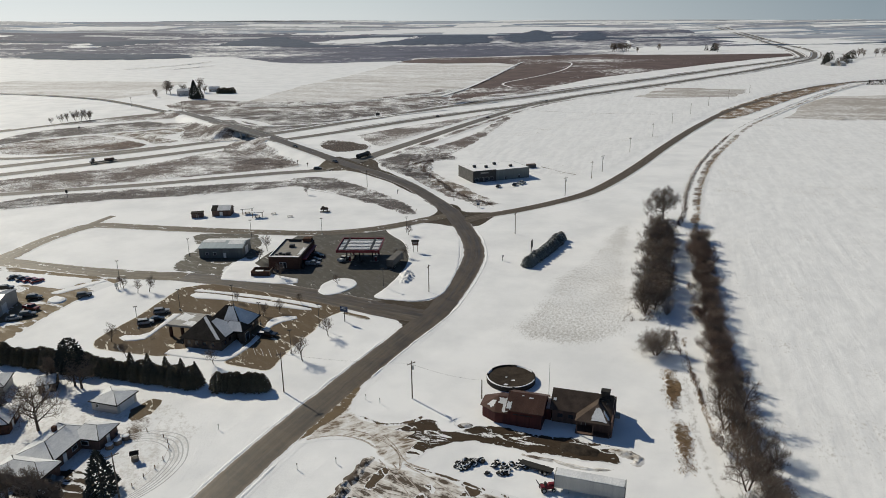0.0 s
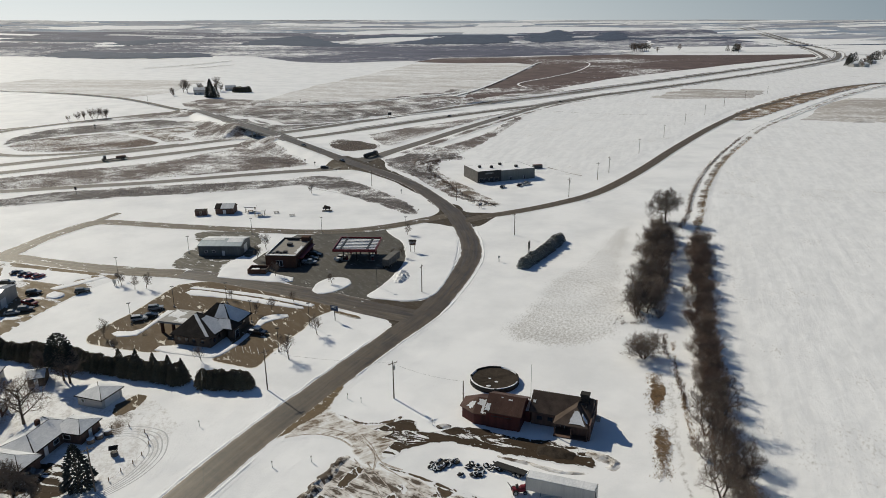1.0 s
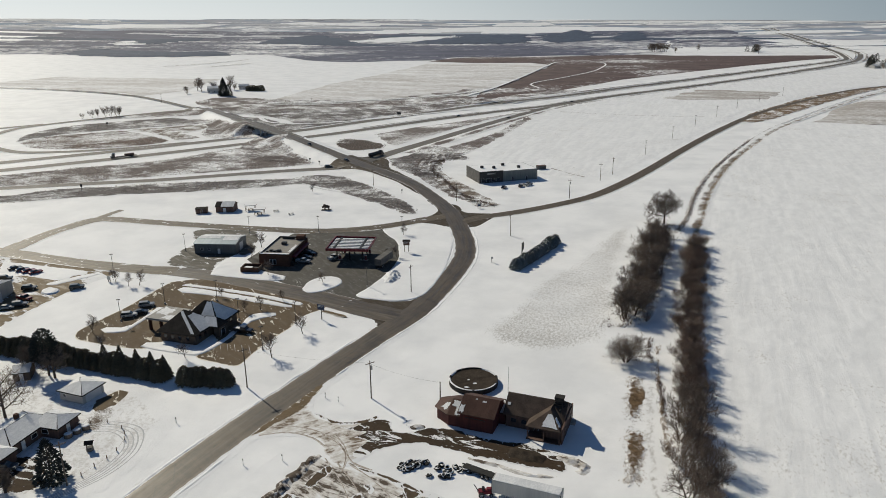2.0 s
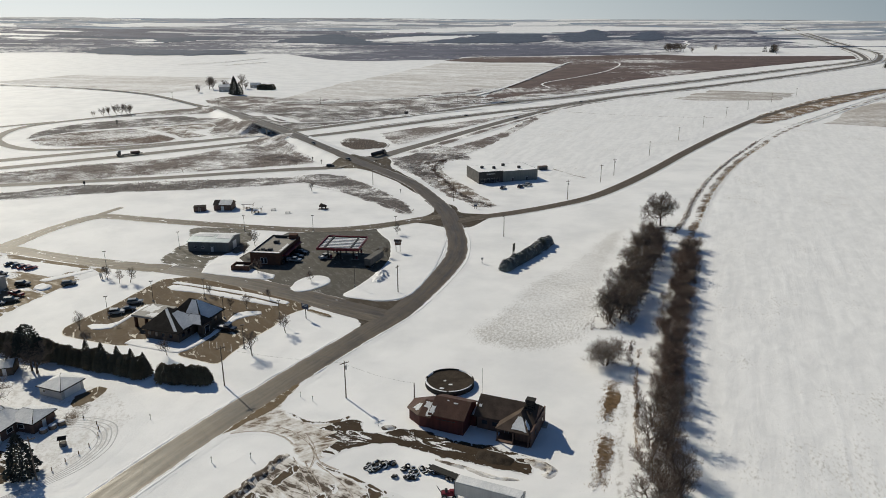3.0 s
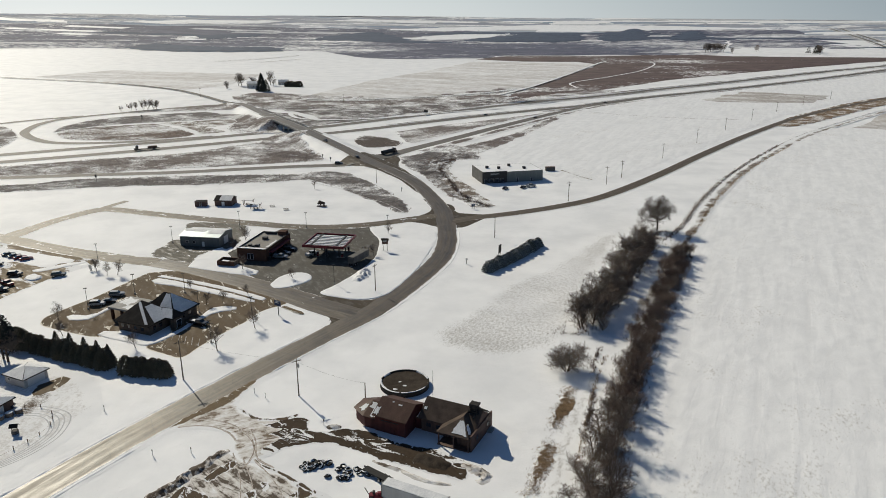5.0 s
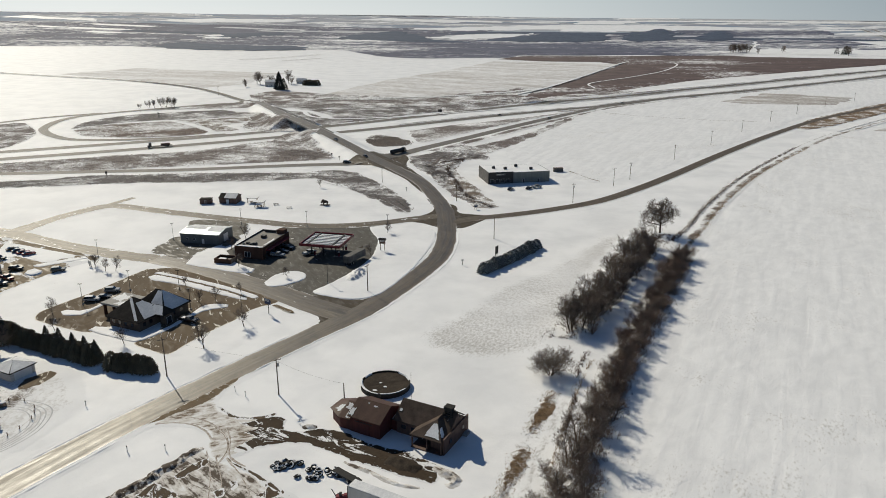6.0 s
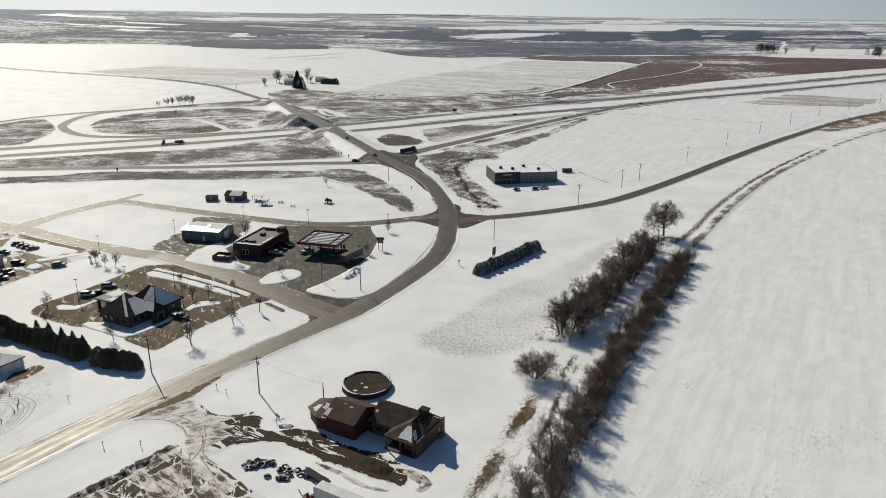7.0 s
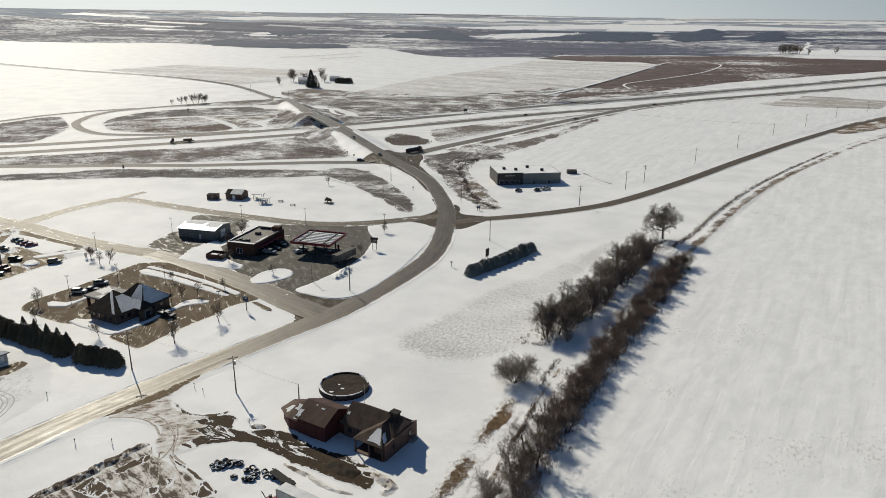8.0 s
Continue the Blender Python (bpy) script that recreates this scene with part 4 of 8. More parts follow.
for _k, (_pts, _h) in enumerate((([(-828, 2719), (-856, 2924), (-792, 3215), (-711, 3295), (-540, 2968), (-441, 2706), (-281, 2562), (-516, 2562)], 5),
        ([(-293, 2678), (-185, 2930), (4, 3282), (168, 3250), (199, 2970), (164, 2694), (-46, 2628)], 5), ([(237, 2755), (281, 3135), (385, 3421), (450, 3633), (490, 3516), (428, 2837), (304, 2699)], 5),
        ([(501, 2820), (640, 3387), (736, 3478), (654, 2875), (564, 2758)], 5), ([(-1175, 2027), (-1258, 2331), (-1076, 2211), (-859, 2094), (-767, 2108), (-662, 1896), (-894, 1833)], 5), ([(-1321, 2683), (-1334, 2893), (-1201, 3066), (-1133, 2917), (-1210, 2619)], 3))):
    woods(_pts, _h, 15, _k, "distant leafless woodland on a low rise, its colour blued for haze")
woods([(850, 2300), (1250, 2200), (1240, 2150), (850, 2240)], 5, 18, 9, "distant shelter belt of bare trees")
_f = random.Random(17)
for _k in range(70):
    _az, _rr = radians(_f.uniform(-37, 40)), _f.uniform(2750, 4700)
    if _rr < 3100 and -30 < math.degrees(_az) < 12:
        continue
    _x, _y, _w, _d = _rr * math.sin(_az), _rr * math.cos(_az), _f.uniform(120, 480), _f.uniform(25, 90)
    _s = _f.uniform(-0.12, 0.12)
    _pts = [(_x - _w, _y - _w * _s - _d), (_x + _w, _y + _w * _s - _d), (_x + _w * _f.uniform(0.6, 1.1), _y + _w * _s + _d), (_x - _w * _f.uniform(0.5, 1.1), _y - _w * _s + _d)]
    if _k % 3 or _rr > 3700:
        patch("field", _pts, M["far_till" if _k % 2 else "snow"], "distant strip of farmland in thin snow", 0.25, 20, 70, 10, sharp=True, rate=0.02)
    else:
        woods(_pts, 3, 24, 50 + _k, "line of bare woodland near the horizon with blue haze in its colour", "woods" if _rr < 3300 else "haze")


# ---- plain materials of the things ----
M["bark"] = surface("bark", (0.055, 0.042, 0.034), (0.13, 0.1, 0.08), 1.5, 14, 0.9, bump=0.5, stretch=(1, 1, 0.25))
M["twig"] = surface("twigs", (0.145, 0.112, 0.09), (0.26, 0.206, 0.168), 0.5, 4, 0.9, vary=0.35)
M["brush"] = surface("brush_twigs", (0.165, 0.116, 0.09), (0.29, 0.212, 0.168), 0.5, 4, 0.9, vary=0.35)
M["needle"] = surface("conifer_needles", (0.1, 0.09, 0.062), (0.25, 0.21, 0.145), 0.8, 7, 0.85, vary=0.3)
M["pine"] = surface("dark_pine_needles", (0.025, 0.028, 0.024), (0.075, 0.078, 0.062), 0.6, 5, 0.9, vary=0.2)
M["spruce"] = surface("spruce_needles", (0.055, 0.07, 0.064), (0.15, 0.17, 0.155), 0.8, 7, 0.85, vary=0.3)
M["pole"] = surface("pole_wood", (0.09, 0.07, 0.055), (0.19, 0.155, 0.125), 2, 25, 0.85, stretch=(1, 1, 0.1))
M["steel"] = surface("galvanised_steel", (0.28, 0.29, 0.3), (0.42, 0.43, 0.44), 2, 20, 0.45, 0.7, 0.1)
M["dark"] = surface("dark_metal", (0.02, 0.02, 0.021), (0.045, 0.045, 0.047), 2, 20, 0.5, 0.2, 0.15)
M["rubber"] = surface("rubber", (0.012, 0.012, 0.012), (0.035, 0.033, 0.031), 4, 30, 0.85)
M["brick"] = surface("brown_brick", (0.06, 0.034, 0.026), (0.12, 0.066, 0.048), 0.7, 9, 0.85, stretch=(1, 1, 3))
M["redwall"] = surface("red_board_wall", (0.055, 0.014, 0.012), (0.11, 0.028, 0.022), 0.5, 6, 0.75, stretch=(3, 3, 0.25))
M["brownwall"] = surface("brown_board_wall", (0.07, 0.045, 0.036), (0.15, 0.09, 0.07), 0.5, 6, 0.75, stretch=(3, 3, 0.25))
M["redroof"] = surface("red_brown_metal_roof", (0.055, 0.032, 0.026), (0.115, 0.067, 0.053), 0.4, 7, 0.5, 0.0, 0.2, stretch=(1, 0.3, 1))
M["brownroof"] = surface("brown_shake_roof", (0.055, 0.042, 0.035), (0.125, 0.093, 0.075), 0.5, 5, 0.75, bump=0.6)
M["shingle"] = surface("dark_shingles", (0.018, 0.016, 0.015), (0.05, 0.044, 0.04), 0.6, 8, 0.9, bump=0.6)
M["flatroof"] = surface("gravel_roof", (0.2, 0.185, 0.165), (0.32, 0.3, 0.27), 0.25, 5, 0.9)
M["siding"] = surface("pale_siding", (0.42, 0.41, 0.38), (0.58, 0.56, 0.52), 0.4, 8, 0.7, stretch=(0.3, 0.3, 5))
M["whitewall"] = surface("white_siding", (0.4, 0.385, 0.36), (0.56, 0.54, 0.51), 0.4, 8, 0.7, stretch=(0.3, 0.3, 5))
M["metalwall"] = surface("ribbed_grey_metal_wall", (0.12, 0.135, 0.13), (0.19, 0.205, 0.2), 0.3, 6, 0.5, 0.1, stretch=(4, 4, 0.2))
M["greenwall"] = surface("grey_green_metal_wall", (0.095, 0.105, 0.108), (0.16, 0.172, 0.175), 0.3, 6, 0.5, 0.1, stretch=(4, 4, 0.2))
M["shedwall"] = surface("pale_metal_wall", (0.32, 0.32, 0.31), (0.45, 0.45, 0.43), 0.3, 6, 0.5, 0.1, stretch=(4, 4, 0.2))
M["tanwall"] = surface("tan_stone_wall", (0.07, 0.052, 0.04), (0.125, 0.096, 0.072), 0.6, 6, 0.85)
M["redpaint"] = surface("red_paint", (0.12, 0.012, 0.02), (0.2, 0.022, 0.03), 0.5, 10, 0.4, bump=0.05)
M["blue"] = surface("blue_paint", (0.012, 0.024, 0.06), (0.024, 0.045, 0.1), 0.5, 10, 0.4, bump=0.05)
M["white"] = surface("white_paint", (0.6, 0.6, 0.59), (0.78, 0.78, 0.77), 0.4, 9, 0.45, bump=0.05)
M["concrete"] = surface("concrete", (0.24, 0.235, 0.22), (0.4, 0.385, 0.36), 0.6, 8, 0.85)
M["tankwall"] = surface("weathered_concrete", (0.07, 0.068, 0.064), (0.16, 0.15, 0.14), 0.6, 8, 0.85)
M["tankdark"] = surface("tarred_tank_wall", (0.02, 0.019, 0.018), (0.06, 0.056, 0.052), 0.6, 8, 0.8)
M["slurry"] = surface("frozen_slurry", (0.022, 0.017, 0.013), (0.068, 0.054, 0.042), 0.35, 3, 0.8, bump=0.5, dist=0.1)
M["wood"] = surface("weathered_timber", (0.14, 0.1, 0.07), (0.27, 0.2, 0.145), 1.0, 15, 0.8, stretch=(1, 1, 0.2))
M["bronze"] = surface("dark_bronze", (0.028, 0.02, 0.016), (0.07, 0.05, 0.038), 2, 10, 0.6, 0.3)
M["reed"] = surface("dry_grass", (0.28, 0.18, 0.09), (0.5, 0.35, 0.19), 0.3, 3, 0.9, vary=0.2)
M["roofsnow"] = surface("thin_roof_snow", (0.5, 0.515, 0.54), (0.82, 0.825, 0.83), 0.35, 3.0, 0.7, bump=0.4, dist=0.05, stretch=(1, 0.5, 1))
M["tealroof"] = surface("teal_grey_metal_roof", (0.26, 0.31, 0.33), (0.38, 0.43, 0.45), 0.3, 5, 0.38, 0.35, 0.1, stretch=(3, 0.3, 1))
M["deadgrass"] = surface("dead_grass", (0.2, 0.165, 0.145), (0.4, 0.335, 0.29), 0.15, 2, 0.9)
M["ice"] = surface("old_snow", (0.62, 0.63, 0.66), (0.82, 0.83, 0.84), 0.5, 4, 0.6, bump=0.6, dist=0.08)


for _n in ("shingle", "brownroof", "redroof", "needle", "brick", "slurry", "tankdark"):
    M[_n].node_tree.nodes["Principled BSDF"].inputs["Specular IOR Level"].default_value = 0.06


def make_glass():
    m, nt, b = shader("window_glass", 0.08)
    b.inputs["Base Color"].default_value, b.inputs["Specular IOR Level"].default_value = (0.018, 0.022, 0.027, 1), 0.6
    return m


M["glass"] = make_glass()


def car_paint(name, c):
    m, nt, b = shader(name, 0.3)
    paint(nt, b, ramp(nt, grain(nt, place(nt), 1.2, 4), (0.3, tuple(0.75 * v for v in c)), (0.7, c)))
    b.inputs["Coat Weight"].default_value = 0.6
    return m


PAINT = {"black": car_paint("black_car_paint", (0.012, 0.012, 0.014)), "silver": car_paint("silver_car_paint", (0.32, 0.33, 0.34)), "red": car_paint("red_car_paint", (0.22, 0.012, 0.015)),
         "white": car_paint("white_car_paint", (0.62, 0.62, 0.61)), "grey": car_paint("grey_car_paint", (0.075, 0.08, 0.088)), "blue": car_paint("blue_car_paint", (0.025, 0.045, 0.1))}


# ---- shapes ----
def tube(bm, a, b, r0, r1, n=6):
    a, b = Vector(a), Vector(b)
    d = (b - a).normalized()
    s = d.orthogonal().normalized()
    t = d.cross(s)
    ring = [[bm.verts.new(p + (s * math.cos(2 * math.pi * k / n) + t * math.sin(2 * math.pi * k / n)) * r) for k in range(n)] for p, r in ((a, r0), (b, r1))]
    for k in range(n):
        j = (k + 1) % n
        bm.faces.new((ring[0][k], ring[0][j], ring[1][j], ring[1][k]))
    bm.faces.new(ring[0][::-1])
    bm.faces.new(ring[1])


def cube(name, dims, mat, parent, label="", bevel=0.0):
    bm = bmesh.new()
    box(bm, *dims)
    if bevel:
        bmesh.ops.bevel(bm, geom=bm.edges[:], offset=bevel, segments=1, affect="EDGES")
    return part(name, bm, mat, parent, label)


def prism(bm, base, z0, z1):
    lo, hi = [bm.verts.new((x, y, z0)) for x, y in base], [bm.verts.new((x, y, z1)) for x, y in base]
    n = len(base)
    bm.faces.new(lo[::-1])
    bm.faces.new(hi)
    for i in range(n):
        j = (i + 1) % n
        bm.faces.new((lo[i], lo[j], hi[j], hi[i]))


def slab(bm, pts, t):
    """A flat panel of thickness t hung below its upper face."""
    p = [Vector(q) for q in pts]
    n = (p[1] - p[0]).cross(p[2] - p[0]).normalized()
    if n.z < 0:
        p, n = p[::-1], -n
    top, low = [bm.verts.new(q) for q in p], [bm.verts.new(q - Vector((0, 0, t))) for q in p]
    bm.faces.new(top)
    bm.faces.new(low[::-1])
    for i in range(len(p)):
        j = (i + 1) % len(p)
        bm.faces.new((top[j], top[i], low[i], low[j]))


def sheet_of_snow(parent, quad, lo=(0.05, 0.05), hi=(0.95, 0.95), up=0.05, thick=0.06, jag=0.12, name="snow", seed=0):
    """Snow lying on a roof slope: quad gives its corners; lo and hi the covered stretch."""
    a, b, c, d = (Vector(q) for q in quad)
    rng = random.Random(seed)
    bm = bmesh.new()
    ring = []
    steps = 7
    path = [(lo[0] + (hi[0] - lo[0]) * k / steps, lo[1]) for k in range(steps)] + [(hi[0], lo[1] + (hi[1] - lo[1]) * k / steps) for k in range(steps)]
    path += [(hi[0] - (hi[0] - lo[0]) * k / steps, hi[1]) for k in range(steps)] + [(lo[0], hi[1] - (hi[1] - lo[1]) * k / steps) for k in range(steps)]
    mu, mv = (lo[0] + hi[0]) / 2, (lo[1] + hi[1]) / 2
    for u, v in path:
        k = 1 - jag * rng.random()
        u, v = mu + (u - mu) * k, mv + (v - mv) * k
        p = (a * (1 - u) + b * u) * (1 - v) + (d * (1 - u) + c * u) * v
        ring.append(p)
    n = (b - a).cross(c - a)
    if n.length < 1e-6:
        n = (c - a).cross(d - a)
    n.normalize()
    if n.z < 0:
        n = -n
    top, low = [bm.verts.new(p + n * (up + thick)) for p in ring], [bm.verts.new(p + n * 0.015) for p in ring]
    bm.faces.new(top)
    for i in range(len(ring)):
        j = (i + 1) % len(ring)
        bm.faces.new((top[i], low[i], low[j], top[j]))
    return part(name, bm, M["roofsnow"], parent, "thin snow lying on the roof")


def roof_gable(bm, x0, x1, y0, y1, ze, zr, t=0.18):
    """Ridge along x."""
    ym = (y0 + y1) / 2
    slab(bm, [(x0, y0, ze), (x1, y0, ze), (x1, ym, zr), (x0, ym, zr)], t)
    slab(bm, [(x0, ym, zr), (x1, ym, zr), (x1, y1, ze), (x0, y1, ze)], t)


def walls_gable(bm, x0, x1, y0, y1, ze, zr):
    """Four walls with gable ends, as one closed block; ridge along x."""
    ym = (y0 + y1) / 2
    v = [bm.verts.new(p) for p in ((x0, y0, 0), (x0, y1, 0), (x0, y1, ze), (x0, ym, zr), (x0, y0, ze), (x1, y0, 0), (x1, y1, 0), (x1, y1, ze), (x1, ym, zr), (x1, y0, ze))]
    for f in ((0, 1, 2, 3, 4), (9, 8, 7, 6, 5), (0, 4, 9, 5), (1, 6, 7, 2), (0, 5, 6, 1), (4, 3, 8, 9), (3, 2, 7, 8)):
        bm.faces.new([v[i] for i in f])


def hip_faces(x0, x1, y0, y1, ze, zr, r0, r1):
    """The four slopes of a hip roof; the ridge runs from r0 to r1 (x, y)."""
    a, b, c, d = (x0, y0, ze), (x1, y0, ze), (x1, y1, ze), (x0, y1, ze)
    p, q = (*r0, zr), (*r1, zr)
    if abs(r1[0] - r0[0]) >= abs(r1[1] - r0[1]):
        return {"front": [a, b, q, p], "right": [b, c, q], "back": [c, d, p, q], "left": [d, a, p]}
    return {"front": [a, b, p], "right": [b, c, q, p], "back": [c, d, q], "left": [d, a, p, q]}


def window(parent, centre, w, h, face, mat_frame="white", panes=2):
    """A window on a wall that looks along face: 'x', '-x', 'y' or '-y'. Frame proud of the wall, panes set back in it."""
    win = new("window")
    win.parent = parent
    turn = {"-y": 0, "x": 90, "y": 180, "-x": -90}[face]
    win.matrix_basis = pose(*centre, 0, 0, turn)
    bm = bmesh.new()
    f = 0.08
    for d in ((-w / 2, w / 2, -0.07, 0.03, -h / 2, -h / 2 + f), (-w / 2, w / 2, -0.07, 0.03, h / 2 - f, h / 2), (-w / 2, -w / 2 + f, -0.07, 0.03, -h / 2 + f, h / 2 - f), (w / 2 - f, w / 2, -0.07, 0.03, -h / 2 + f, h / 2 - f)):
        box(bm, *d)
    part("frame", bm, M[mat_frame], win)
    pw = (w - 2 * f) / panes
    for k in range(panes):
        x = -w / 2 + f + k * pw
        cube("pane", (x + 0.015, x + pw - 0.015, -0.03, 0.01, -h / 2 + f, h / 2 - f), M["glass"], win)
    return win


def door(parent, centre, w, h, face, mat="dark"):
    dr = new("door")
    dr.parent = parent
    dr.matrix_basis = pose(*centre, 0, 0, {"-y": 0, "x": 90, "y": 180, "-x": -90}[face])
    cube("leaf", (-w / 2 + 0.07, w / 2 - 0.07, -0.04, 0.02, 0.02, h - 0.07), M[mat], dr)
    bm = bmesh.new()
    for d in ((-w / 2, -w / 2 + 0.07, -0.07, 0.03, 0, h), (w / 2 - 0.07, w / 2, -0.07, 0.03, 0, h), (-w / 2 + 0.07, w / 2 - 0.07, -0.07, 0.03, h - 0.07, h)):
        box(bm, *d)
    part("frame", bm, M["white"], dr)
    cube("handle", (w / 2 - 0.25, w / 2 - 0.13, -0.09, -0.04, h * 0.47, h * 0.5), M["steel"], dr)
    return dr


# ---- trees ----
def branches(seed, height, levels, kids, trunk_r, spread, lean=0.15, stems=1, thin=0.022, low=0.25, rise=0.1, lift_=0.22):
    """Two meshes of a leafless tree: its trunk with the limbs, and the crown of twigs."""
    rng = random.Random(seed)
    data = {0: ([], []), 1: ([], [])}

    def seg(which, a, b, ra, rb):
        v, f = data[which]
        n = 5 if ra > 0.06 else 3
        d = (b - a).normalized()
        s = d.orthogonal().normalized()
        t = d.cross(s)
        k0 = len(v)
        for p, r in ((a, ra), (b, rb)):
            for k in range(n):
                w = 2 * math.pi * k / n
                v.append(p + (s * math.cos(w) + t * math.sin(w)) * r)
        for k in range(n):
            j = (k + 1) % n
            f.append((k0 + k, k0 + j, k0 + n + j, k0 + n + k))

    def grow(p, d, length, r, level):
        steps = 3 if level < levels else 1
        nodes = [p]
        for i in range(steps):
            d = (d + Vector((rng.gauss(0, 0.1), rng.gauss(0, 0.1), rng.gauss(rise, 0.07)))).normalized()
            q = nodes[-1] + d * length / steps
            ra, rb = max(thin, r * (1 - 0.75 * i / steps)), max(thin * 0.8, r * (1 - 0.75 * (i + 1) / steps))
            seg(0 if level < 2 else 1, nodes[-1], q, ra, rb)
            nodes.append(q)
        if level == levels:
            return
        n = kids[level]
        for k in range(n):
            u = (low if level == 0 else 0.15) + (0.97 - (low if level == 0 else 0.15)) * (k + rng.random() * 0.8) / n
            i = min(int(u * steps), steps - 1)
            at = nodes[i].lerp(nodes[i + 1], u * steps - i)
            a = k * 2.4 + rng.uniform(-0.5, 0.5)
            s = d.orthogonal().normalized()
            out = (s * math.cos(a) + d.cross(s) * math.sin(a)).normalized()
            way = (d * (1 - spread) + out * spread + Vector((0, 0, lift_))).normalized()
            grow(at, way, length * rng.uniform(0.5, 0.72) * (1.05 - 0.35 * u), r * 0.5, level + 1)

    for k in range(stems):
        a = 2 * math.pi * k / max(1, stems) + rng.random()
        d = Vector((math.cos(a) * lean * (stems > 1) * 2, math.sin(a) * lean * (stems > 1) * 2, 1)).normalized()
        grow(Vector((math.cos(a) * 0.25 * (stems > 1), math.sin(a) * 0.25 * (stems > 1), -0.1)), d, height * 0.62, trunk_r, 0)
    return data


def bare_tree(seed, height, levels=4, kids=(7, 5, 4, 4), trunk_r=0.2, spread=0.62, stems=1, thin=0.022, lean=0.15, twig="twig", low=0.25, rise=0.1, lift_=0.22, label="leafless deciduous tree with a spreading brown crown standing in snow", name="tree", category="tree"):
    data = branches(seed, height, levels, kids, trunk_r, spread, lean, stems, thin, low, rise, lift_)
    ob = thing(name, label, category)
    top = max(v.z for v in data[1][0])
    for which, nm, mat in ((0, "trunk", "bark"), (1, "crown", twig)):
        k = height / top
        me = mesh_of(nm, [v * k for v in data[which][0]], data[which][1], M[mat])
        o = new(nm, me)
        o.parent = ob
    return ob


def conifer(seed, height, radius, clumps, mat, label, snow=0.0, bare=0.0, shape=1.0, name="conifer_tree"):
    """A trunk and many drooping sprays of needles."""
    rng = random.Random(seed)
    ob = thing(name, label, "tree")
    bm = bmesh.new()
    tube(bm, (0, 0, -0.1), (0, 0, height * 0.92), radius * 0.07 + 0.05, 0.02, 6)
    part("trunk", bm, M["bark"], ob)
    verts, faces, sv, sf = [], [], [], []
    for i in range(clumps):
        u = bare + (1 - bare) * (i + rng.random()) / clumps
        w = (u - bare) / (1 - bare)
        r = radius * (1 - w) ** shape * (0.35 + 0.65 * min(1, w * 9 + 0.35)) * rng.uniform(0.5, 1.12)
        a = i * 2.39996 + rng.uniform(-0.4, 0.4)
        c = Vector((math.cos(a) * r, math.sin(a) * r, u * height + rng.uniform(-0.15, 0.15)))
        out = Vector((math.cos(a), math.sin(a), -0.25 + 0.9 * w)).normalized()
        side = Vector((-math.sin(a), math.cos(a), 0))
        s = rng.uniform(0.5, 1.0) * (0.14 + 0.12 * radius) * (1.1 - 0.5 * w)
        b = len(verts)
        up = Vector((0, 0, 1))
        verts += [c - out * s * 0.8, c + side * s * 0.7 - up * s * 0.25, c + out * s * 1.1 - up * s * 0.2, c - side * s * 0.7 - up * s * 0.25, c + up * s * 0.45]
        faces += [(b, b + 1, b + 4), (b + 1, b + 2, b + 4), (b + 2, b + 3, b + 4), (b + 3, b, b + 4), (b, b + 3, b + 2, b + 1)]
        if rng.random() < snow:
            b = len(sv)
            sv += [c + up * s * 0.3 + out * s * 0.9, c + up * s * 0.42 + side * s * 0.6, c + up * s * 0.46 - out * s * 0.4, c + up * s * 0.42 - side * s * 0.6, c + up * s * 0.66]
            sf += [(b, b + 1, b + 4), (b + 1, b + 2, b + 4), (b + 2, b + 3, b + 4), (b + 3, b, b + 4)]
    cr = new("crown", mesh_of("crown", verts, faces, M[mat]))
    cr.parent = ob
    if sv:
        o = new("snow", mesh_of("snow", sv, sf, M["snow"]))
        o.parent = ob
        tagged(o, "snow caught on the boughs", kind="stuff")
    return ob


def spread_copies(models, spots, label=None, group=""):
    """One of the models at each spot (x, y, scale, turn); the models themselves take the first spots."""
    used = set()
    for i, (x, y, s, turn) in enumerate(spots):
        src = models[i % len(models)]
        m = pose(x, y, gz(x, y), 0, 0, turn)
        if src in used:
            src = copy_thing(src, m)
        else:
            used.add(src)
        src.matrix_basis = m @ Matrix.Diagonal((s, s, s, 1))
        if group:
            tagged(src, group=group)


# ---- vehicles ----
def wheel(parent, x, y, r=0.34, w=0.24):
    wh = new("wheel")
    wh.parent = parent
    wh.location = (x, y, r)
    bm = bmesh.new()
    tube(bm, (0, -w / 2, 0), (0, w / 2, 0), r, r, 14)
    part("tyre", bm, M["rubber"], wh)
    bm = bmesh.new()
    tube(bm, (0, -w / 2 - 0.012, 0), (0, w / 2 + 0.012, 0), r * 0.58, r * 0.58, 10)
    part("rim", bm, M["steel"], wh)


def shell(profile, half, inset=0.0, z_in=None):
    """A body lofted over its side profile, drawn in towards the roof."""
    bm = bmesh.new()
    rows = []
    for sgn in (-1, 1):
        rows.append([bm.verts.new((x, sgn * (half - (inset if z_in is not None and z > z_in else 0)), z)) for x, z in profile])
    n = len(profile)
    for i in range(n):
        j = (i + 1) % n
        bm.faces.new((rows[0][i], rows[0][j], rows[1][j], rows[1][i]))
    bm.faces.new(rows[0])
    bm.faces.new(rows[1][::-1])
    return bm


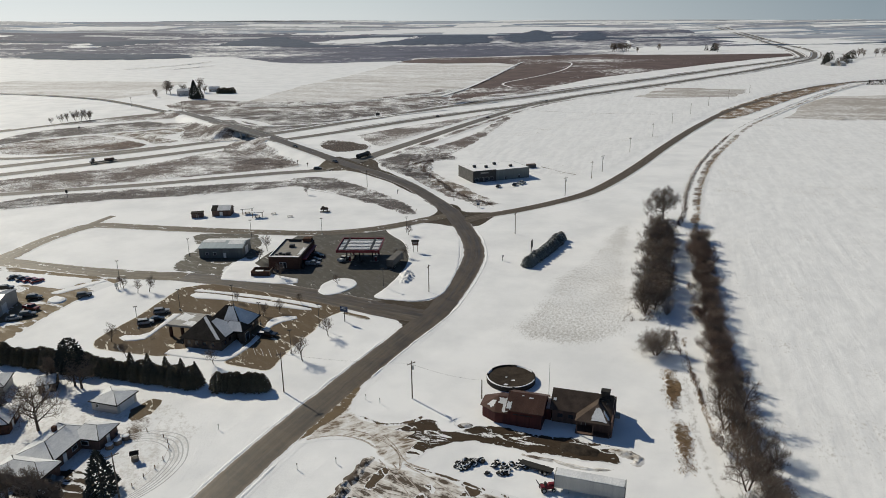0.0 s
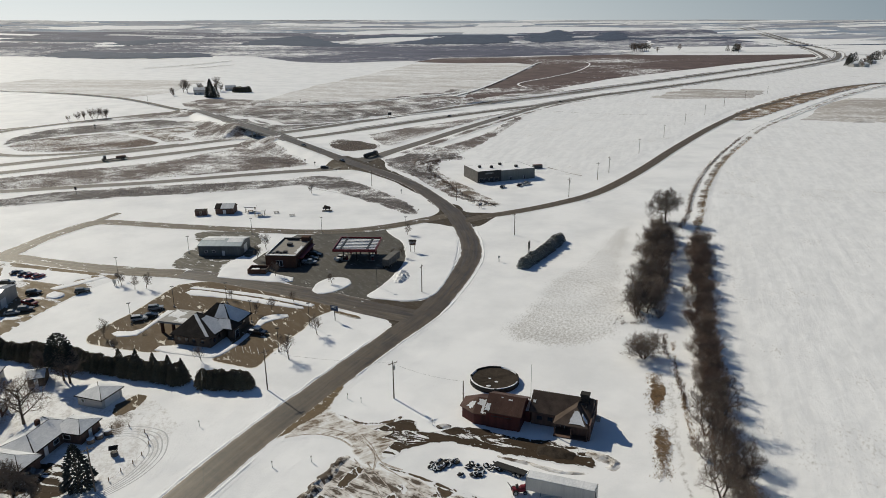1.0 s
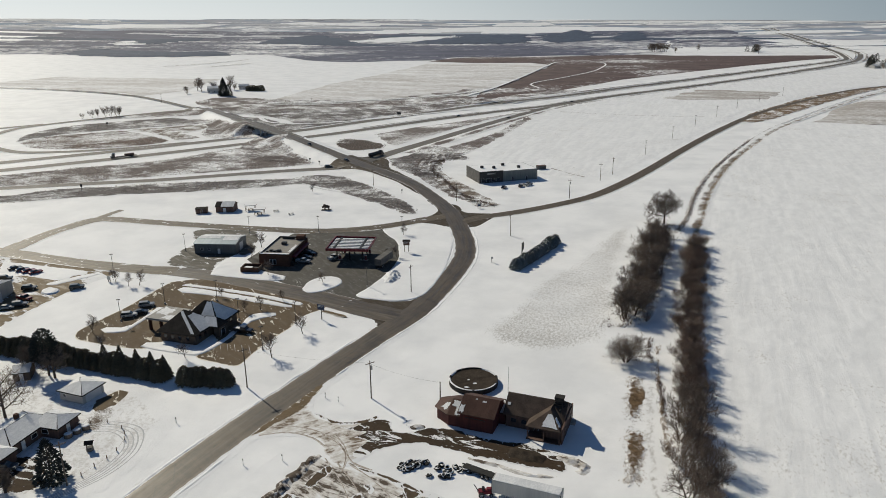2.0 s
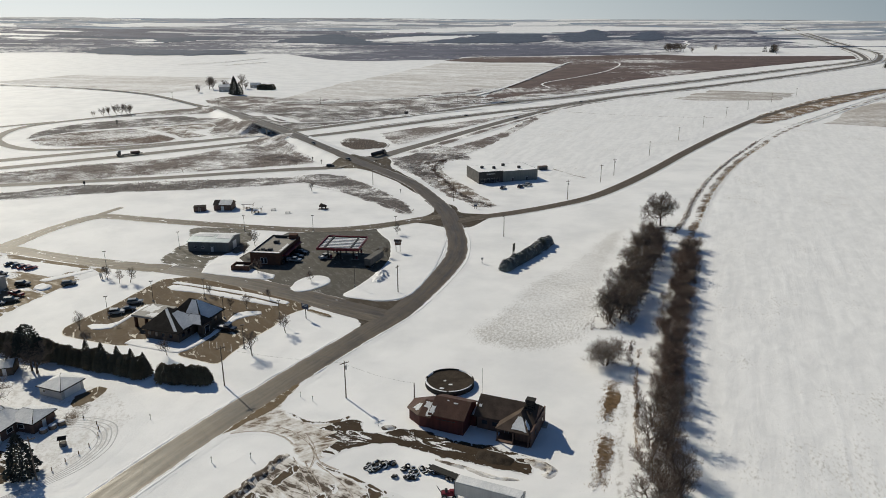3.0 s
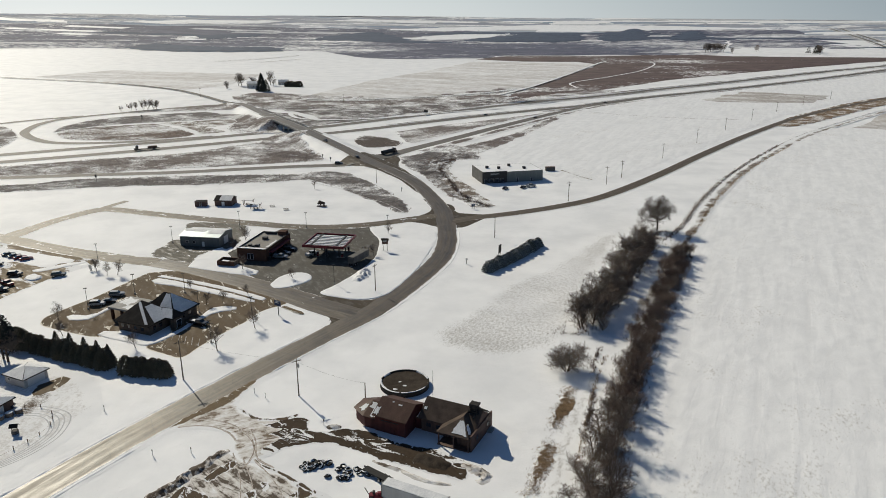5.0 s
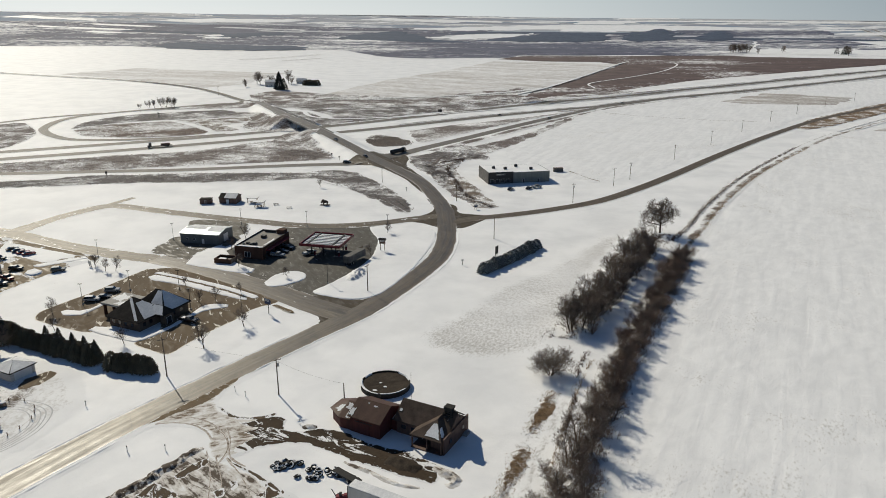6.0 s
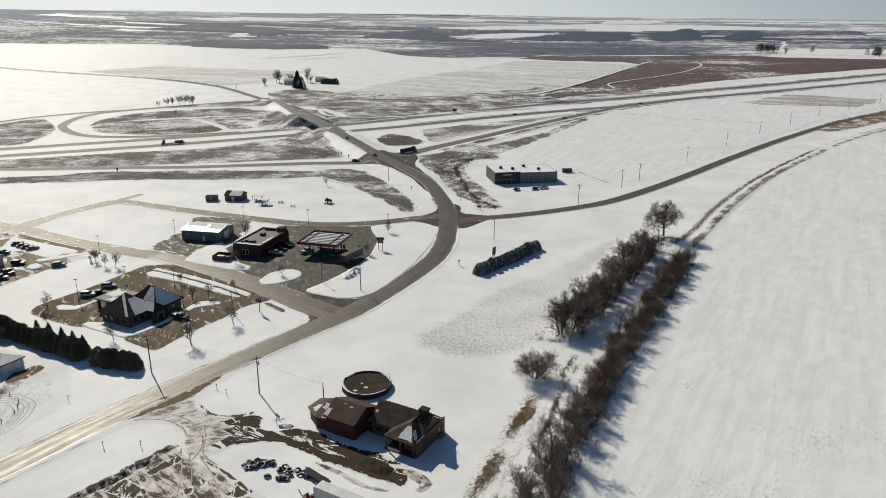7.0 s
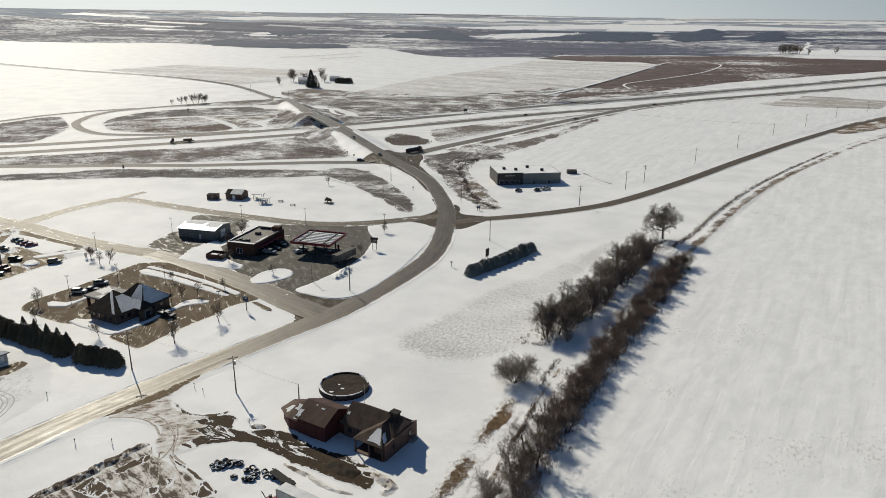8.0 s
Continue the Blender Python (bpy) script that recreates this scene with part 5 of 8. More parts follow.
def car(kind, colour, label, category="car"):
    ob = thing("pickup_truck" if kind == "pickup" else "car", label, category)
    if kind == "sedan":
        body = [(-2.3, 0.28), (2.25, 0.28), (2.3, 0.62), (2.1, 0.78), (1.0, 0.92), (-1.5, 0.95), (-2.2, 0.9), (-2.32, 0.6)]
        glass = [(1.05, 0.9), (0.35, 1.38), (-1.0, 1.4), (-1.75, 0.93)]
        top = [(0.33, 1.37), (0.28, 1.43), (-0.95, 1.45), (-1.02, 1.39)]
        half, wx, r = 0.9, (1.4, -1.4), 0.33
    elif kind == "suv":
        body = [(-2.35, 0.32), (2.35, 0.32), (2.4, 0.75), (2.2, 0.98), (1.05, 1.06), (-2.3, 1.08), (-2.4, 0.7)]
        glass = [(1.1, 1.05), (0.5, 1.66), (-2.0, 1.68), (-2.3, 1.06)]
        top = [(0.48, 1.65), (0.42, 1.74), (-1.95, 1.76), (-2.02, 1.67)]
        half, wx, r = 0.95, (1.5, -1.45), 0.37
    else:
        body = [(-2.85, 0.42), (2.75, 0.42), (2.82, 0.85), (2.6, 1.08), (1.35, 1.14), (-2.8, 1.14), (-2.88, 0.8)]
        glass = [(1.4, 1.12), (0.85, 1.76), (-0.65, 1.78), (-0.85, 1.12)]
        top = [(0.83, 1.75), (0.78, 1.84), (-0.62, 1.85), (-0.68, 1.77)]
        half, wx, r = 1.0, (1.85, -1.75), 0.4
    bm = shell(body, half)
    bmesh.ops.bevel(bm, geom=[e for e in bm.edges if abs(e.verts[0].co.y - e.verts[1].co.y) < 0.01], offset=0.07, segments=2, affect="EDGES")
    part("body", bm, PAINT[colour], ob)
    part("glass_cabin", shell(glass, half - 0.06, 0.14, 1.2), M["glass"], ob)
    part("roof", shell(top, half - 0.19), PAINT[colour] if colour != "black" else PAINT["grey"], ob)
    if kind == "pickup":
        cube("load_bed", (-2.7, -1.0, -half + 0.14, half - 0.14, 1.142, 1.17), M["ice"], ob, "snow lying in the load bed")
        bm = bmesh.new()
        for d in ((-2.84, -0.95, -half + 0.02, -half + 0.13, 1.14, 1.36), (-2.84, -0.95, half - 0.13, half - 0.02, 1.14, 1.36), (-2.84, -2.72, -half + 0.14, half - 0.14, 1.14, 1.36)):
            box(bm, *d)
        part("bed_side", bm, PAINT[colour], ob)
    front = body[2][0]
    for y in (-half + 0.25, half - 0.25):
        cube("headlight", (front - 0.06, front + 0.02, y - 0.16, y + 0.16, 0.66, 0.8), M["white"], ob)
        cube("tail_light", (-front - 0.09, -front - 0.03, y - 0.14, y + 0.14, 0.72, 0.86), M["redpaint"], ob)
    for x in wx:
        for y in (-half + 0.1, half - 0.1):
            wheel(ob, x, y, r)
    return ob


def box_trailer(length, height, label, mat="white", snow=True, name="box_trailer"):
    ob = thing(name, label, "trailer")
    bm = bmesh.new()
    box(bm, 0, length, -1.28, 1.28, 1.15, height)
    bmesh.ops.bevel(bm, geom=bm.edges[:], offset=0.05, segments=1, affect="EDGES")
    part("body", bm, M[mat], ob)
    for x in (0.01, length - 0.13):
        for y in (-1.3, 1.22):
            cube("corner_post", (x, x + 0.12, y, y + 0.08, 1.1, height + 0.02), M["dark"], ob)
    cube("frame", (0.4, length - 0.1, -0.5, 0.5, 0.85, 1.14), M["dark"], ob)
    for y in (-0.7, 0.7):
        cube("landing_leg", (length * 0.78, length * 0.78 + 0.14, y - 0.07, y + 0.07, 0, 1.1), M["steel"], ob)
    for x in (1.3, 2.6):
        for y in (-1.05, 1.05):
            wheel(ob, x, y, 0.5, 0.4)
    if snow:
        sheet_of_snow(ob, [(0, -1.28, height), (length, -1.28, height), (length, 1.28, height), (0, 1.28, height)], (0.01, 0.04), (0.99, 0.96), 0.03, 0.06, 0.03)
    return ob


# ---- the overpass ----
def overpass():
    line = OVER[(OVER[:, 1] > 500) & (OVER[:, 1] < 606)]
    ob = thing("road_bridge", "concrete highway overpass with low parapets and a dark shaded underside", "bridge")
    d = np.gradient(line[:, :2], axis=0)
    d /= np.linalg.norm(d, axis=1)[:, None]
    side = np.stack([d[:, 1], -d[:, 0]], 1)

    def beam(lo, hi, z0, z1, mat, nm):
        v, f = [], []
        for p, s in zip(line, side):
            for o, z in ((lo, z0), (hi, z0), (hi, z1), (lo, z1)):
                v.append((p[0] + s[0] * o, p[1] + s[1] * o, p[2] + z))
        for i in range(len(line) - 1):
            a = 4 * i
            for k in range(4):
                j = (k + 1) % 4
                f.append((a + k, a + j, a + 4 + j, a + 4 + k))
        n = 4 * (len(line) - 1)
        f += [(3, 2, 1, 0), (n, n + 1, n + 2, n + 3)]
        o = new(nm, mesh_of(nm, v, f, M[mat]))
        o.parent = ob

    beam(-5.6, 5.6, -0.45, 0.02, "concrete", "deck")
    for k in range(5):
        beam(-4.4 + 2.2 * k - 0.25, -4.4 + 2.2 * k + 0.25, -1.5, -0.46, "tankwall", "girder")
    for s in (-5.6, 5.25):
        beam(s, s + 0.35, 0.03, 0.75, "concrete", "parapet")
    for u in (0.3, 0.5, 0.7):
        i = int(u * (len(line) - 1))
        p, s = line[i], side[i]
        for o in (-3.6, 0, 3.6):
            bm = bmesh.new()
            x, y = p[0] + s[0] * o, p[1] + s[1] * o
            tube(bm, (x, y, -0.2), (x, y, p[2] - 1.5), 0.45, 0.45, 10)
            part("pier", bm, M["concrete"], ob)


overpass()
strip("road", [tuple(p[:2]) for p in OVER[OVER[:, 1] > 460][::2]], 8.6, M["street"], "overpass roadway with bare asphalt and snow along its edges", step=6, up=0.12,
      bed=lambda i, ln: float(np.interp(nearest(OVER, ln[i, 0], ln[i, 1])[1][0], np.arange(len(OVER)), OVER[:, 2])))


# ---- the farmstead by the road ----
def farm_buildings():
    ang = math.degrees(math.atan2(-0.307, 0.952))
    barn = thing("barn", "red board barn with a rusty roof and eight-sided end", "barn", pose(19.5, 136.4, 0, 0, 0, ang))
    bm = bmesh.new()
    walls_gable(bm, -7.6, 0, 0, 8.4, 4.0, 5.9)
    part("wall", bm, M["redwall"], barn)
    bm = bmesh.new()
    roof_gable(bm, -8.1, 0.45, -0.55, 8.95, 3.95, 6.15, 0.16)
    part("roof", bm, M["redroof"], barn)
    bm = bmesh.new()
    for k in range(15):
        x = -8.0 + 0.6 * k
        slab(bm, [(x, -0.55, 3.985), (x + 0.05, -0.55, 3.985), (x + 0.05, 4.2, 6.185), (x, 4.2, 6.185)], 0.03)
    part("roof_seam", bm, M["redroof"], barn)
    end = [(-7.61, 0.2), (-10.4, 0.1), (-13.9, 2.2), (-13.9, 6.2), (-10.4, 8.3), (-7.61, 8.2)]
    bm = bmesh.new()
    prism(bm, end, 0, 2.95)
    part("wall", bm, M["redwall"], barn)
    eave = [(-7.62, -0.3), (-10.6, -0.4), (-14.4, 2.0), (-14.4, 6.4), (-10.6, 8.8), (-7.62, 8.7)]
    bm = bmesh.new()
    pk, rd = (-10.6, 4.2, 4.6), (-7.62, 4.2, 4.6)
    slab(bm, [(*eave[0], 2.95), (*eave[1], 2.95), pk, rd], 0.14)
    for i in (1, 2, 3):
        slab(bm, [(*eave[i], 2.95), (*eave[i + 1], 2.95), pk], 0.14)
    slab(bm, [(*eave[4], 2.95), (*eave[5], 2.95), rd, pk], 0.14)
    part("roof", bm, M["redroof"], barn, "red metal roof of the eight-sided end")
    slope = [(-8.1, -0.55, 4.0), (0.4, -0.55, 4.0), (0.4, 4.2, 6.17), (-8.1, 4.2, 6.17)]
    sheet_of_snow(barn, [(*eave[0], 2.95), (*eave[1], 2.95), pk, rd], (0.05, 0.5), (0.9, 0.93), 0.01, 0.04, 0.35, seed=1)
    sheet_of_snow(barn, [(*eave[0], 2.95), (*eave[1], 2.95), pk, rd], (0.0, 0.04), (0.5, 0.7), 0.01, 0.05, 0.3, seed=12)
    sheet_of_snow(barn, [(*eave[1], 2.95), (*eave[2], 2.95), pk, pk], (0.1, 0.15), (0.75, 0.7), 0.01, 0.04, 0.35, seed=2)
    sheet_of_snow(barn, slope, (0.01, 0.04), (0.16, 0.5), 0.01, 0.04, 0.4, seed=3)
    sheet_of_snow(barn, slope, (0.55, 0.74), (0.68, 0.82), 0.01, 0.03, 0.4, seed=4)
    sheet_of_snow(barn, slope, (0.36, 0.82), (0.42, 0.88), 0.01, 0.03, 0.4, seed=14)
    link = [(0.0, 4.6), (1.4, 4.6), (1.4, 9.4), (0.0, 9.4)]
    bm = bmesh.new()
    prism(bm, [(0.02, 4.7), (1.38, 4.7), (1.38, 8.3), (0.02, 8.3)], 0, 2.6)
    part("link_wall", bm, M["redwall"], barn)
    bm = bmesh.new()
    slab(bm, [(*link[0], 2.6), (*link[1], 2.6), (*link[2], 3.3), (*link[3], 3.3)], 0.12)
    part("link_roof", bm, M["redroof"], barn)
    sheet_of_snow(barn, [(*link[0], 2.6), (*link[1], 2.6), (*link[2], 3.3), (*link[3], 3.3)], (0.08, 0.05), (0.92, 0.95), 0.01, 0.06, 0.1, seed=15)
    cube("sliding_door", (-5.6, -2.6, -0.12, -0.03, 0.05, 2.8), M["redwall"], barn)
    cube("door_rail", (-6.4, -1.8, -0.14, -0.03, 2.85, 2.97), M["dark"], barn)
    # house
    house = thing("farmhouse", "low brown farmhouse with a dark ribbed roof and stone chimney", "house", pose(19.7, 136.2, 0, 0, 0, ang))
    bm = bmesh.new()
    walls_gable(bm, 1.4, 14.5, 4.5, 12.3, 3.4, 6.1)
    part("wall", bm, M["brownwall"], house)
    bm = bmesh.new()
    roof_gable(bm, 0.9, 14.45, 3.9, 12.9, 3.35, 6.4, 0.18)
    part("roof", bm, M["brownroof"], house)
    bm = bmesh.new()
    for k in range(31):
        x = 1.0 + 0.44 * k
        for y0, y1 in ((3.9, 8.4), (12.9, 8.4)):
            slab(bm, [(x, y0, 3.375), (x + 0.07, y0, 3.375), (x + 0.07, y1, 6.425), (x, y1, 6.425)], 0.03)
    part("roof_rib", bm, M["brownroof"], house)
    cube("gable_wall", (14.5, 14.8, 1.3, 12.9, 0, 3.75), M["brownwall"], house)
    faces = hip_faces(6.9, 14.45, 0.7, 8.6, 3.3, 5.75, (11.3, 5.0), (11.3, 8.2))
    bm = bmesh.new()
    for nm in ("front", "left", "right"):
        slab(bm, faces[nm], 0.15)
    part("porch_roof", bm, M["brownroof"], house, "brown hipped porch roof partly covered in snow")
    f = faces["front"]
    sheet_of_snow(house, [f[0], f[1], f[2], f[2]], (0.4, 0.08), (0.97, 0.8), 0.02, 0.05, 0.16, seed=5)
    r = faces["right"]
    sheet_of_snow(house, [r[0], r[1], r[2], r[3]], (0.02, 0.1), (0.25, 0.6), 0.02, 0.05, 0.4, seed=6)
    sheet_of_snow(house, [(0.9, 3.9, 3.4), (6.9, 3.9, 3.4), (6.9, 8.4, 6.45), (0.9, 8.4, 6.45)], (0.08, 0.4), (0.2, 0.55), 0.03, 0.04, 0.4, seed=7)
    for x, y in ((7.3, 1.1), (10.8, 1.1), (14.2, 1.1)):
        cube("porch_post", (x - 0.13, x + 0.13, y - 0.13, y + 0.13, 0, 3.2), M["brownwall"], house)
    cube("porch_wall", (10.9, 14.45, 2.6, 2.75, 0, 3.1), M["brownwall"], house)
    cube("porch_floor", (7.0, 14.4, 0.9, 4.45, 0.02, 0.22), M["brownwall"], house)
    bm = bmesh.new()
    rng = random.Random(4)
    for k in range(13):
        z = 5.2 + 0.19 * k
        s = (1.15 if k < 5 else 0.8 if k < 10 else 0.95) + rng.uniform(-0.1, 0.1)
        dx, dy = rng.uniform(-0.08, 0.08), rng.uniform(-0.08, 0.08)
        box(bm, 12.6 + dx - s, 12.6 + dx + s, 8.0 + dy - s * 0.8, 8.0 + dy + s * 0.8, z, z + 0.18)
    part("chimney", bm, M["tankdark"], house, "stepped dark stone chimney")
    bm = bmesh.new()
    for a, b in (((12.0, 6.6, 5.6), (14.7, 9.0, 5.3)), ((12.2, 9.3, 6.1), (14.7, 10.8, 4.7)), ((13.2, 6.0, 5.2), (13.3, 9.6, 5.9))):
        tube(bm, a, b, 0.16, 0.13, 6)
    part("roof_beam", bm, M["dark"], house)
    for x in (3.2, 5.6):
        window(house, (x, 4.48, 1.8), 1.3, 1.1, "-y", "brownwall")
    door(house, (8.4, 4.48, 0.22), 1.0, 2.1, "-y", "brownwall")
    for y in (4.2, 10.2):
        window(house, (14.87, y, 2.0), 1.1, 1.1, "x", "brownwall")
    cube("step", (14.86, 15.9, 9.8, 11.6, 0, 0.5), M["concrete"], house)
    tank = thing("slurry_tank", "round open concrete tank with dark crust and snowy rim", "tank", pose(15.0, 159.2, 0))
    bm = bmesh.new()
    n = 48
    rings = [[bm.verts.new((math.cos(2 * math.pi * k / n) * r, math.sin(2 * math.pi * k / n) * r, z)) for k in range(n)] for r, z in ((6.1, -0.1), (6.1, 1.25), (5.85, 1.25), (5.85, 0.5))]
    for a, b in zip(rings, rings[1:]):
        for k in range(n):
            bm.faces.new((a[k], a[(k + 1) % n], b[(k + 1) % n], b[k]))
    part("wall", bm, M["tankdark"], tank)
    bm = bmesh.new()
    rows = [[bm.verts.new((math.cos(2 * math.pi * k / n) * r, math.sin(2 * math.pi * k / n) * r, 0.98 + 0.12 * noise.noise((math.cos(k / n * 6.28) * r, math.sin(k / n * 6.28) * r, 1)))) for k in range(n)] for r in (5.79, 4.5, 3, 1.5, 0.4)]
    for a, b in zip(rows, rows[1:]):
        for k in range(n):
            bm.faces.new((a[k], a[(k + 1) % n], b[(k + 1) % n], b[k]))
    bm.faces.new(rows[-1])
    part("crust", bm, M["slurry"], tank)
    for lo, hi, w in ((178, 338, 0.55), (20, 70, 0.2), (140, 165, 0.2)):
        bm = bmesh.new()
        prev = None
        for k in range(30):
            u = k / 29
            a = radians(lo + (hi - lo) * u)
            ww = w * math.sin(math.pi * u) * (0.8 + 0.3 * math.sin(9 * u)) + 0.03
            row = [bm.verts.new((math.cos(a) * r, math.sin(a) * r, z)) for r, z in ((6.08, 1.25), (5.97, 1.34), (5.82 - ww * 0.2, 1.32), (5.75 - ww, 1.04))]
            if prev:
                for i in range(3):
                    bm.faces.new((prev[i], prev[i + 1], row[i + 1], row[i]))
            prev = row
        part("snow", bm, M["snow"], tank, "snow lying along the rim")
    for a, s in ((1.9, 0.35), (0.2, 0.5), (3.9, 0.6)):
        bm = bmesh.new()
        prism(bm, [(math.cos(a * 2 + k) * s * (1 + 0.3 * math.sin(3 * k)) + 1.2 * math.cos(a) - 0.8, math.sin(a * 2 + k) * s * 0.7 + 2.3 * math.sin(a) - 2.4) for k in range(6)], 1.0, 1.06)
        part("snow", bm, M["ice"], tank)
    cube("ladder", (-0.3, 0.3, -6.25, -6.12, 0, 1.5), M["dark"], tank)
    tr = box_trailer(13.2, 3.9, "long pale box trailer parked in snow, snow on its roof", "shedwall")
    tr.matrix_basis = pose(31.9, 111.7, 0.02, 0, 0, 180 + math.degrees(math.atan2(-4.2, 12.4)))
    fl = thing("flatbed_trailer", "long dark flatbed trailer dusted with snow", "trailer", pose(19.6, 120.3, 0, 0, 0, 151))
    cube("deck", (0, 6.8, -0.8, 0.8, 0.75, 0.95), M["rubber"], fl)
    for y in (-0.6, 0.6):
        cube("beam", (0.2, 7.6, y - 0.1, y + 0.1, 0.5, 0.74), M["dark"], fl)
    for x in (1.2, 2.2):
        for y in (-0.95, 0.95):
            wheel(fl, x, y, 0.42, 0.25)
    mc = thing("farm_machine", "small red farm machine beside the trailer", "machine", pose(17.9, 115.4, 0, 0, 0, 10))
    cube("body", (-1.4, 1.2, -0.6, 0.6, 0.5, 1.2), M["redpaint"], mc, bevel=0.12)
    cube("hood", (0.2, 1.7, -0.4, 0.4, 1.2, 1.6), M["redpaint"], mc, bevel=0.1)
    cube("seat", (-0.7, -0.2, -0.3, 0.3, 1.2, 1.9), M["dark"], mc, bevel=0.08)
    bm = bmesh.new()
    tube(bm, (-1.2, 0, 0.8), (-2.2, 0.4, 2.4), 0.1, 0.08)
    part("arm", bm, M["dark"], mc)
    for x, r in ((-0.9, 0.55), (1.0, 0.38)):
        for y in (-0.75, 0.75):
            wheel(mc, x, y, r, 0.3)


farm_buildings()


def scrap_tyres():
    rng = random.Random(8)
    tyre = thing("old_tyre", "old black tyre lying in snow with a cap of snow", "tyre", pose(0, 0, 0), "tyres in the yard")
    bm = bmesh.new()
    n, k = 18, 8
    rings = [[bm.verts.new(((0.42 + 0.17 * math.cos(2 * math.pi * j / k)) * math.cos(2 * math.pi * i / n), (0.42 + 0.17 * math.cos(2 * math.pi * j / k)) * math.sin(2 * math.pi * i / n), 0.17 + 0.17 * math.sin(2 * math.pi * j / k))) for j in range(k)] for i in range(n)]
    for i in range(n):
        for j in range(k):
            bm.faces.new((rings[i][j], rings[(i + 1) % n][j], rings[(i + 1) % n][(j + 1) % k], rings[i][(j + 1) % k]))
    part("casing", bm, M["rubber"], tyre, smooth=True)
    bm = bmesh.new()
    prev = None
    for i in range(9):
        a = 0.4 + i * 0.42
        row = [bm.verts.new((r * math.cos(a), r * math.sin(a), z)) for r, z in ((0.34, 0.34), (0.42, 0.4), (0.52, 0.33))]
        if prev:
            for q in (0, 1):
                bm.faces.new((prev[q], prev[q + 1], row[q + 1], row[q]))
        prev = row
    part("snow", bm, M["snow"], tyre)
    first = True
    for cx, cy, rx, ry, cnt in ((2.2, 123.4, 2.3, 1.5, 16), (4.9, 124.9, 1.3, 0.8, 6), (9.2, 123.6, 1.2, 1.0, 6), (10.2, 121.4, 1.3, 1.1, 8), (14.0, 123.0, 1.5, 0.7, 7), (12.0, 123.8, 0.2, 0.2, 1), (6.6, 121.0, 0.4, 0.3, 2)):
        for i in range(cnt):
            a, r = rng.random() * 6.28, math.sqrt(rng.random())
            x, y = cx + rx * r * math.cos(a), cy + ry * r * math.sin(a)
            m = pose(x, y, 0.05 + 0.35 * rng.random() * (1 - r), rng.uniform(-25, 25), rng.uniform(-25, 25), rng.uniform(0, 360))
            s = rng.uniform(0.9, 1.45)
            o = tyre if first else copy_thing(tyre, m)
            o.matrix_basis = m @ Matrix.Diagonal((s, s, s, 1))
            first = False


scrap_tyres()


def heap(line, width, height, label, mat="ice", name="snow_heap", seed=0, rag=0.6):
    """A shoved-up bank of old snow or soil along a line, ragged and lumpy."""
    pts = resample(line, 0.5)
    d = np.gradient(pts[:, :2], axis=0)
    d /= np.linalg.norm(d, axis=1)[:, None] + 1e-9
    cols = 15
    verts, faces = [], []
    for i, p in enumerate(pts):
        end = math.sin(math.pi * min(1, max(0, (i + 0.001) / (len(pts) - 1)))) ** 0.5
        for k in range(cols):
            o = (2 * k / (cols - 1) - 1)
            q = p[:2] + np.array((d[i, 1], -d[i, 0])) * o * width / 2 * (0.7 + 0.3 * end + 0.3 * noise.noise((p[0] * 0.6, p[1] * 0.6, o + seed)))
            n1, n2 = noise.noise((q[0] * 0.8, q[1] * 0.8, seed)), noise.noise((q[0] * 2.3, q[1] * 2.3, seed + 3))
            z = height * end * (math.cos(o * math.pi / 2) ** 1.3) * max(0.05, 0.75 + rag * n1 + 0.6 * rag * n2)
            verts.append((q[0], q[1], gz(*q) - 0.06 + z))
    for i in range(len(pts) - 1):
        for k in range(cols - 1):
            a = i * cols + k
            faces.append((a, a + 1, a + cols + 1, a + cols))
    me = mesh_of(name, verts, faces, M[mat], smooth=True)
    me.attributes.new("fade", "FLOAT", "POINT").data.foreach_set("value", [1.0] * len(verts))
    tagged(new(name, me), label, "snow heap" if name == "snow_heap" else "soil heap", "", "stuff")


heap([(32.5, 128.6), (35.5, 127.0), (37.8, 125.2), (36.5, 122.6)], 3.2, 0.75, "heap of ploughed-up broken snow at the end of the drive", "dirtysnow", seed=1, rag=1.0)
heap([(14, 127.4), (20, 125.0), (27, 122.0), (33, 121.8)], 1.6, 0.4, "low ridge of ploughed snow along the drive", "dirtysnow", seed=2, rag=0.9)
heap([(22.5, 130.2), (26, 128.9), (30.5, 127.0)], 5.0, 0.9, "heap of dark soil on the farm drive", "slurry", "soil_heap", 3, 0.5)
heap([(1.2, 138.0), (2.8, 138.6), (4.6, 138.2)], 2.2, 0.8, "heap of brown soil with a little snow", "bankdirt", "soil_heap", 4, 0.5)
heap([(-16.2, 127.0), (-18.4, 124.2), (-19.6, 120.6), (-21.2, 117.6), (-22.2, 114), (-24.5, 110.4), (-27.5, 104)], 3.4, 0.8, "ragged bank of old snow and soil beside the stockpile yard", "bankdirt", "soil_heap", 5, 1.0)
heap([(-15.2, 227.6), (-14.8, 234), (-14.2, 241.8)], 7.0, 1.5, "heap of ploughed snow at the edge of the forecourt", seed=7, rag=1.1)


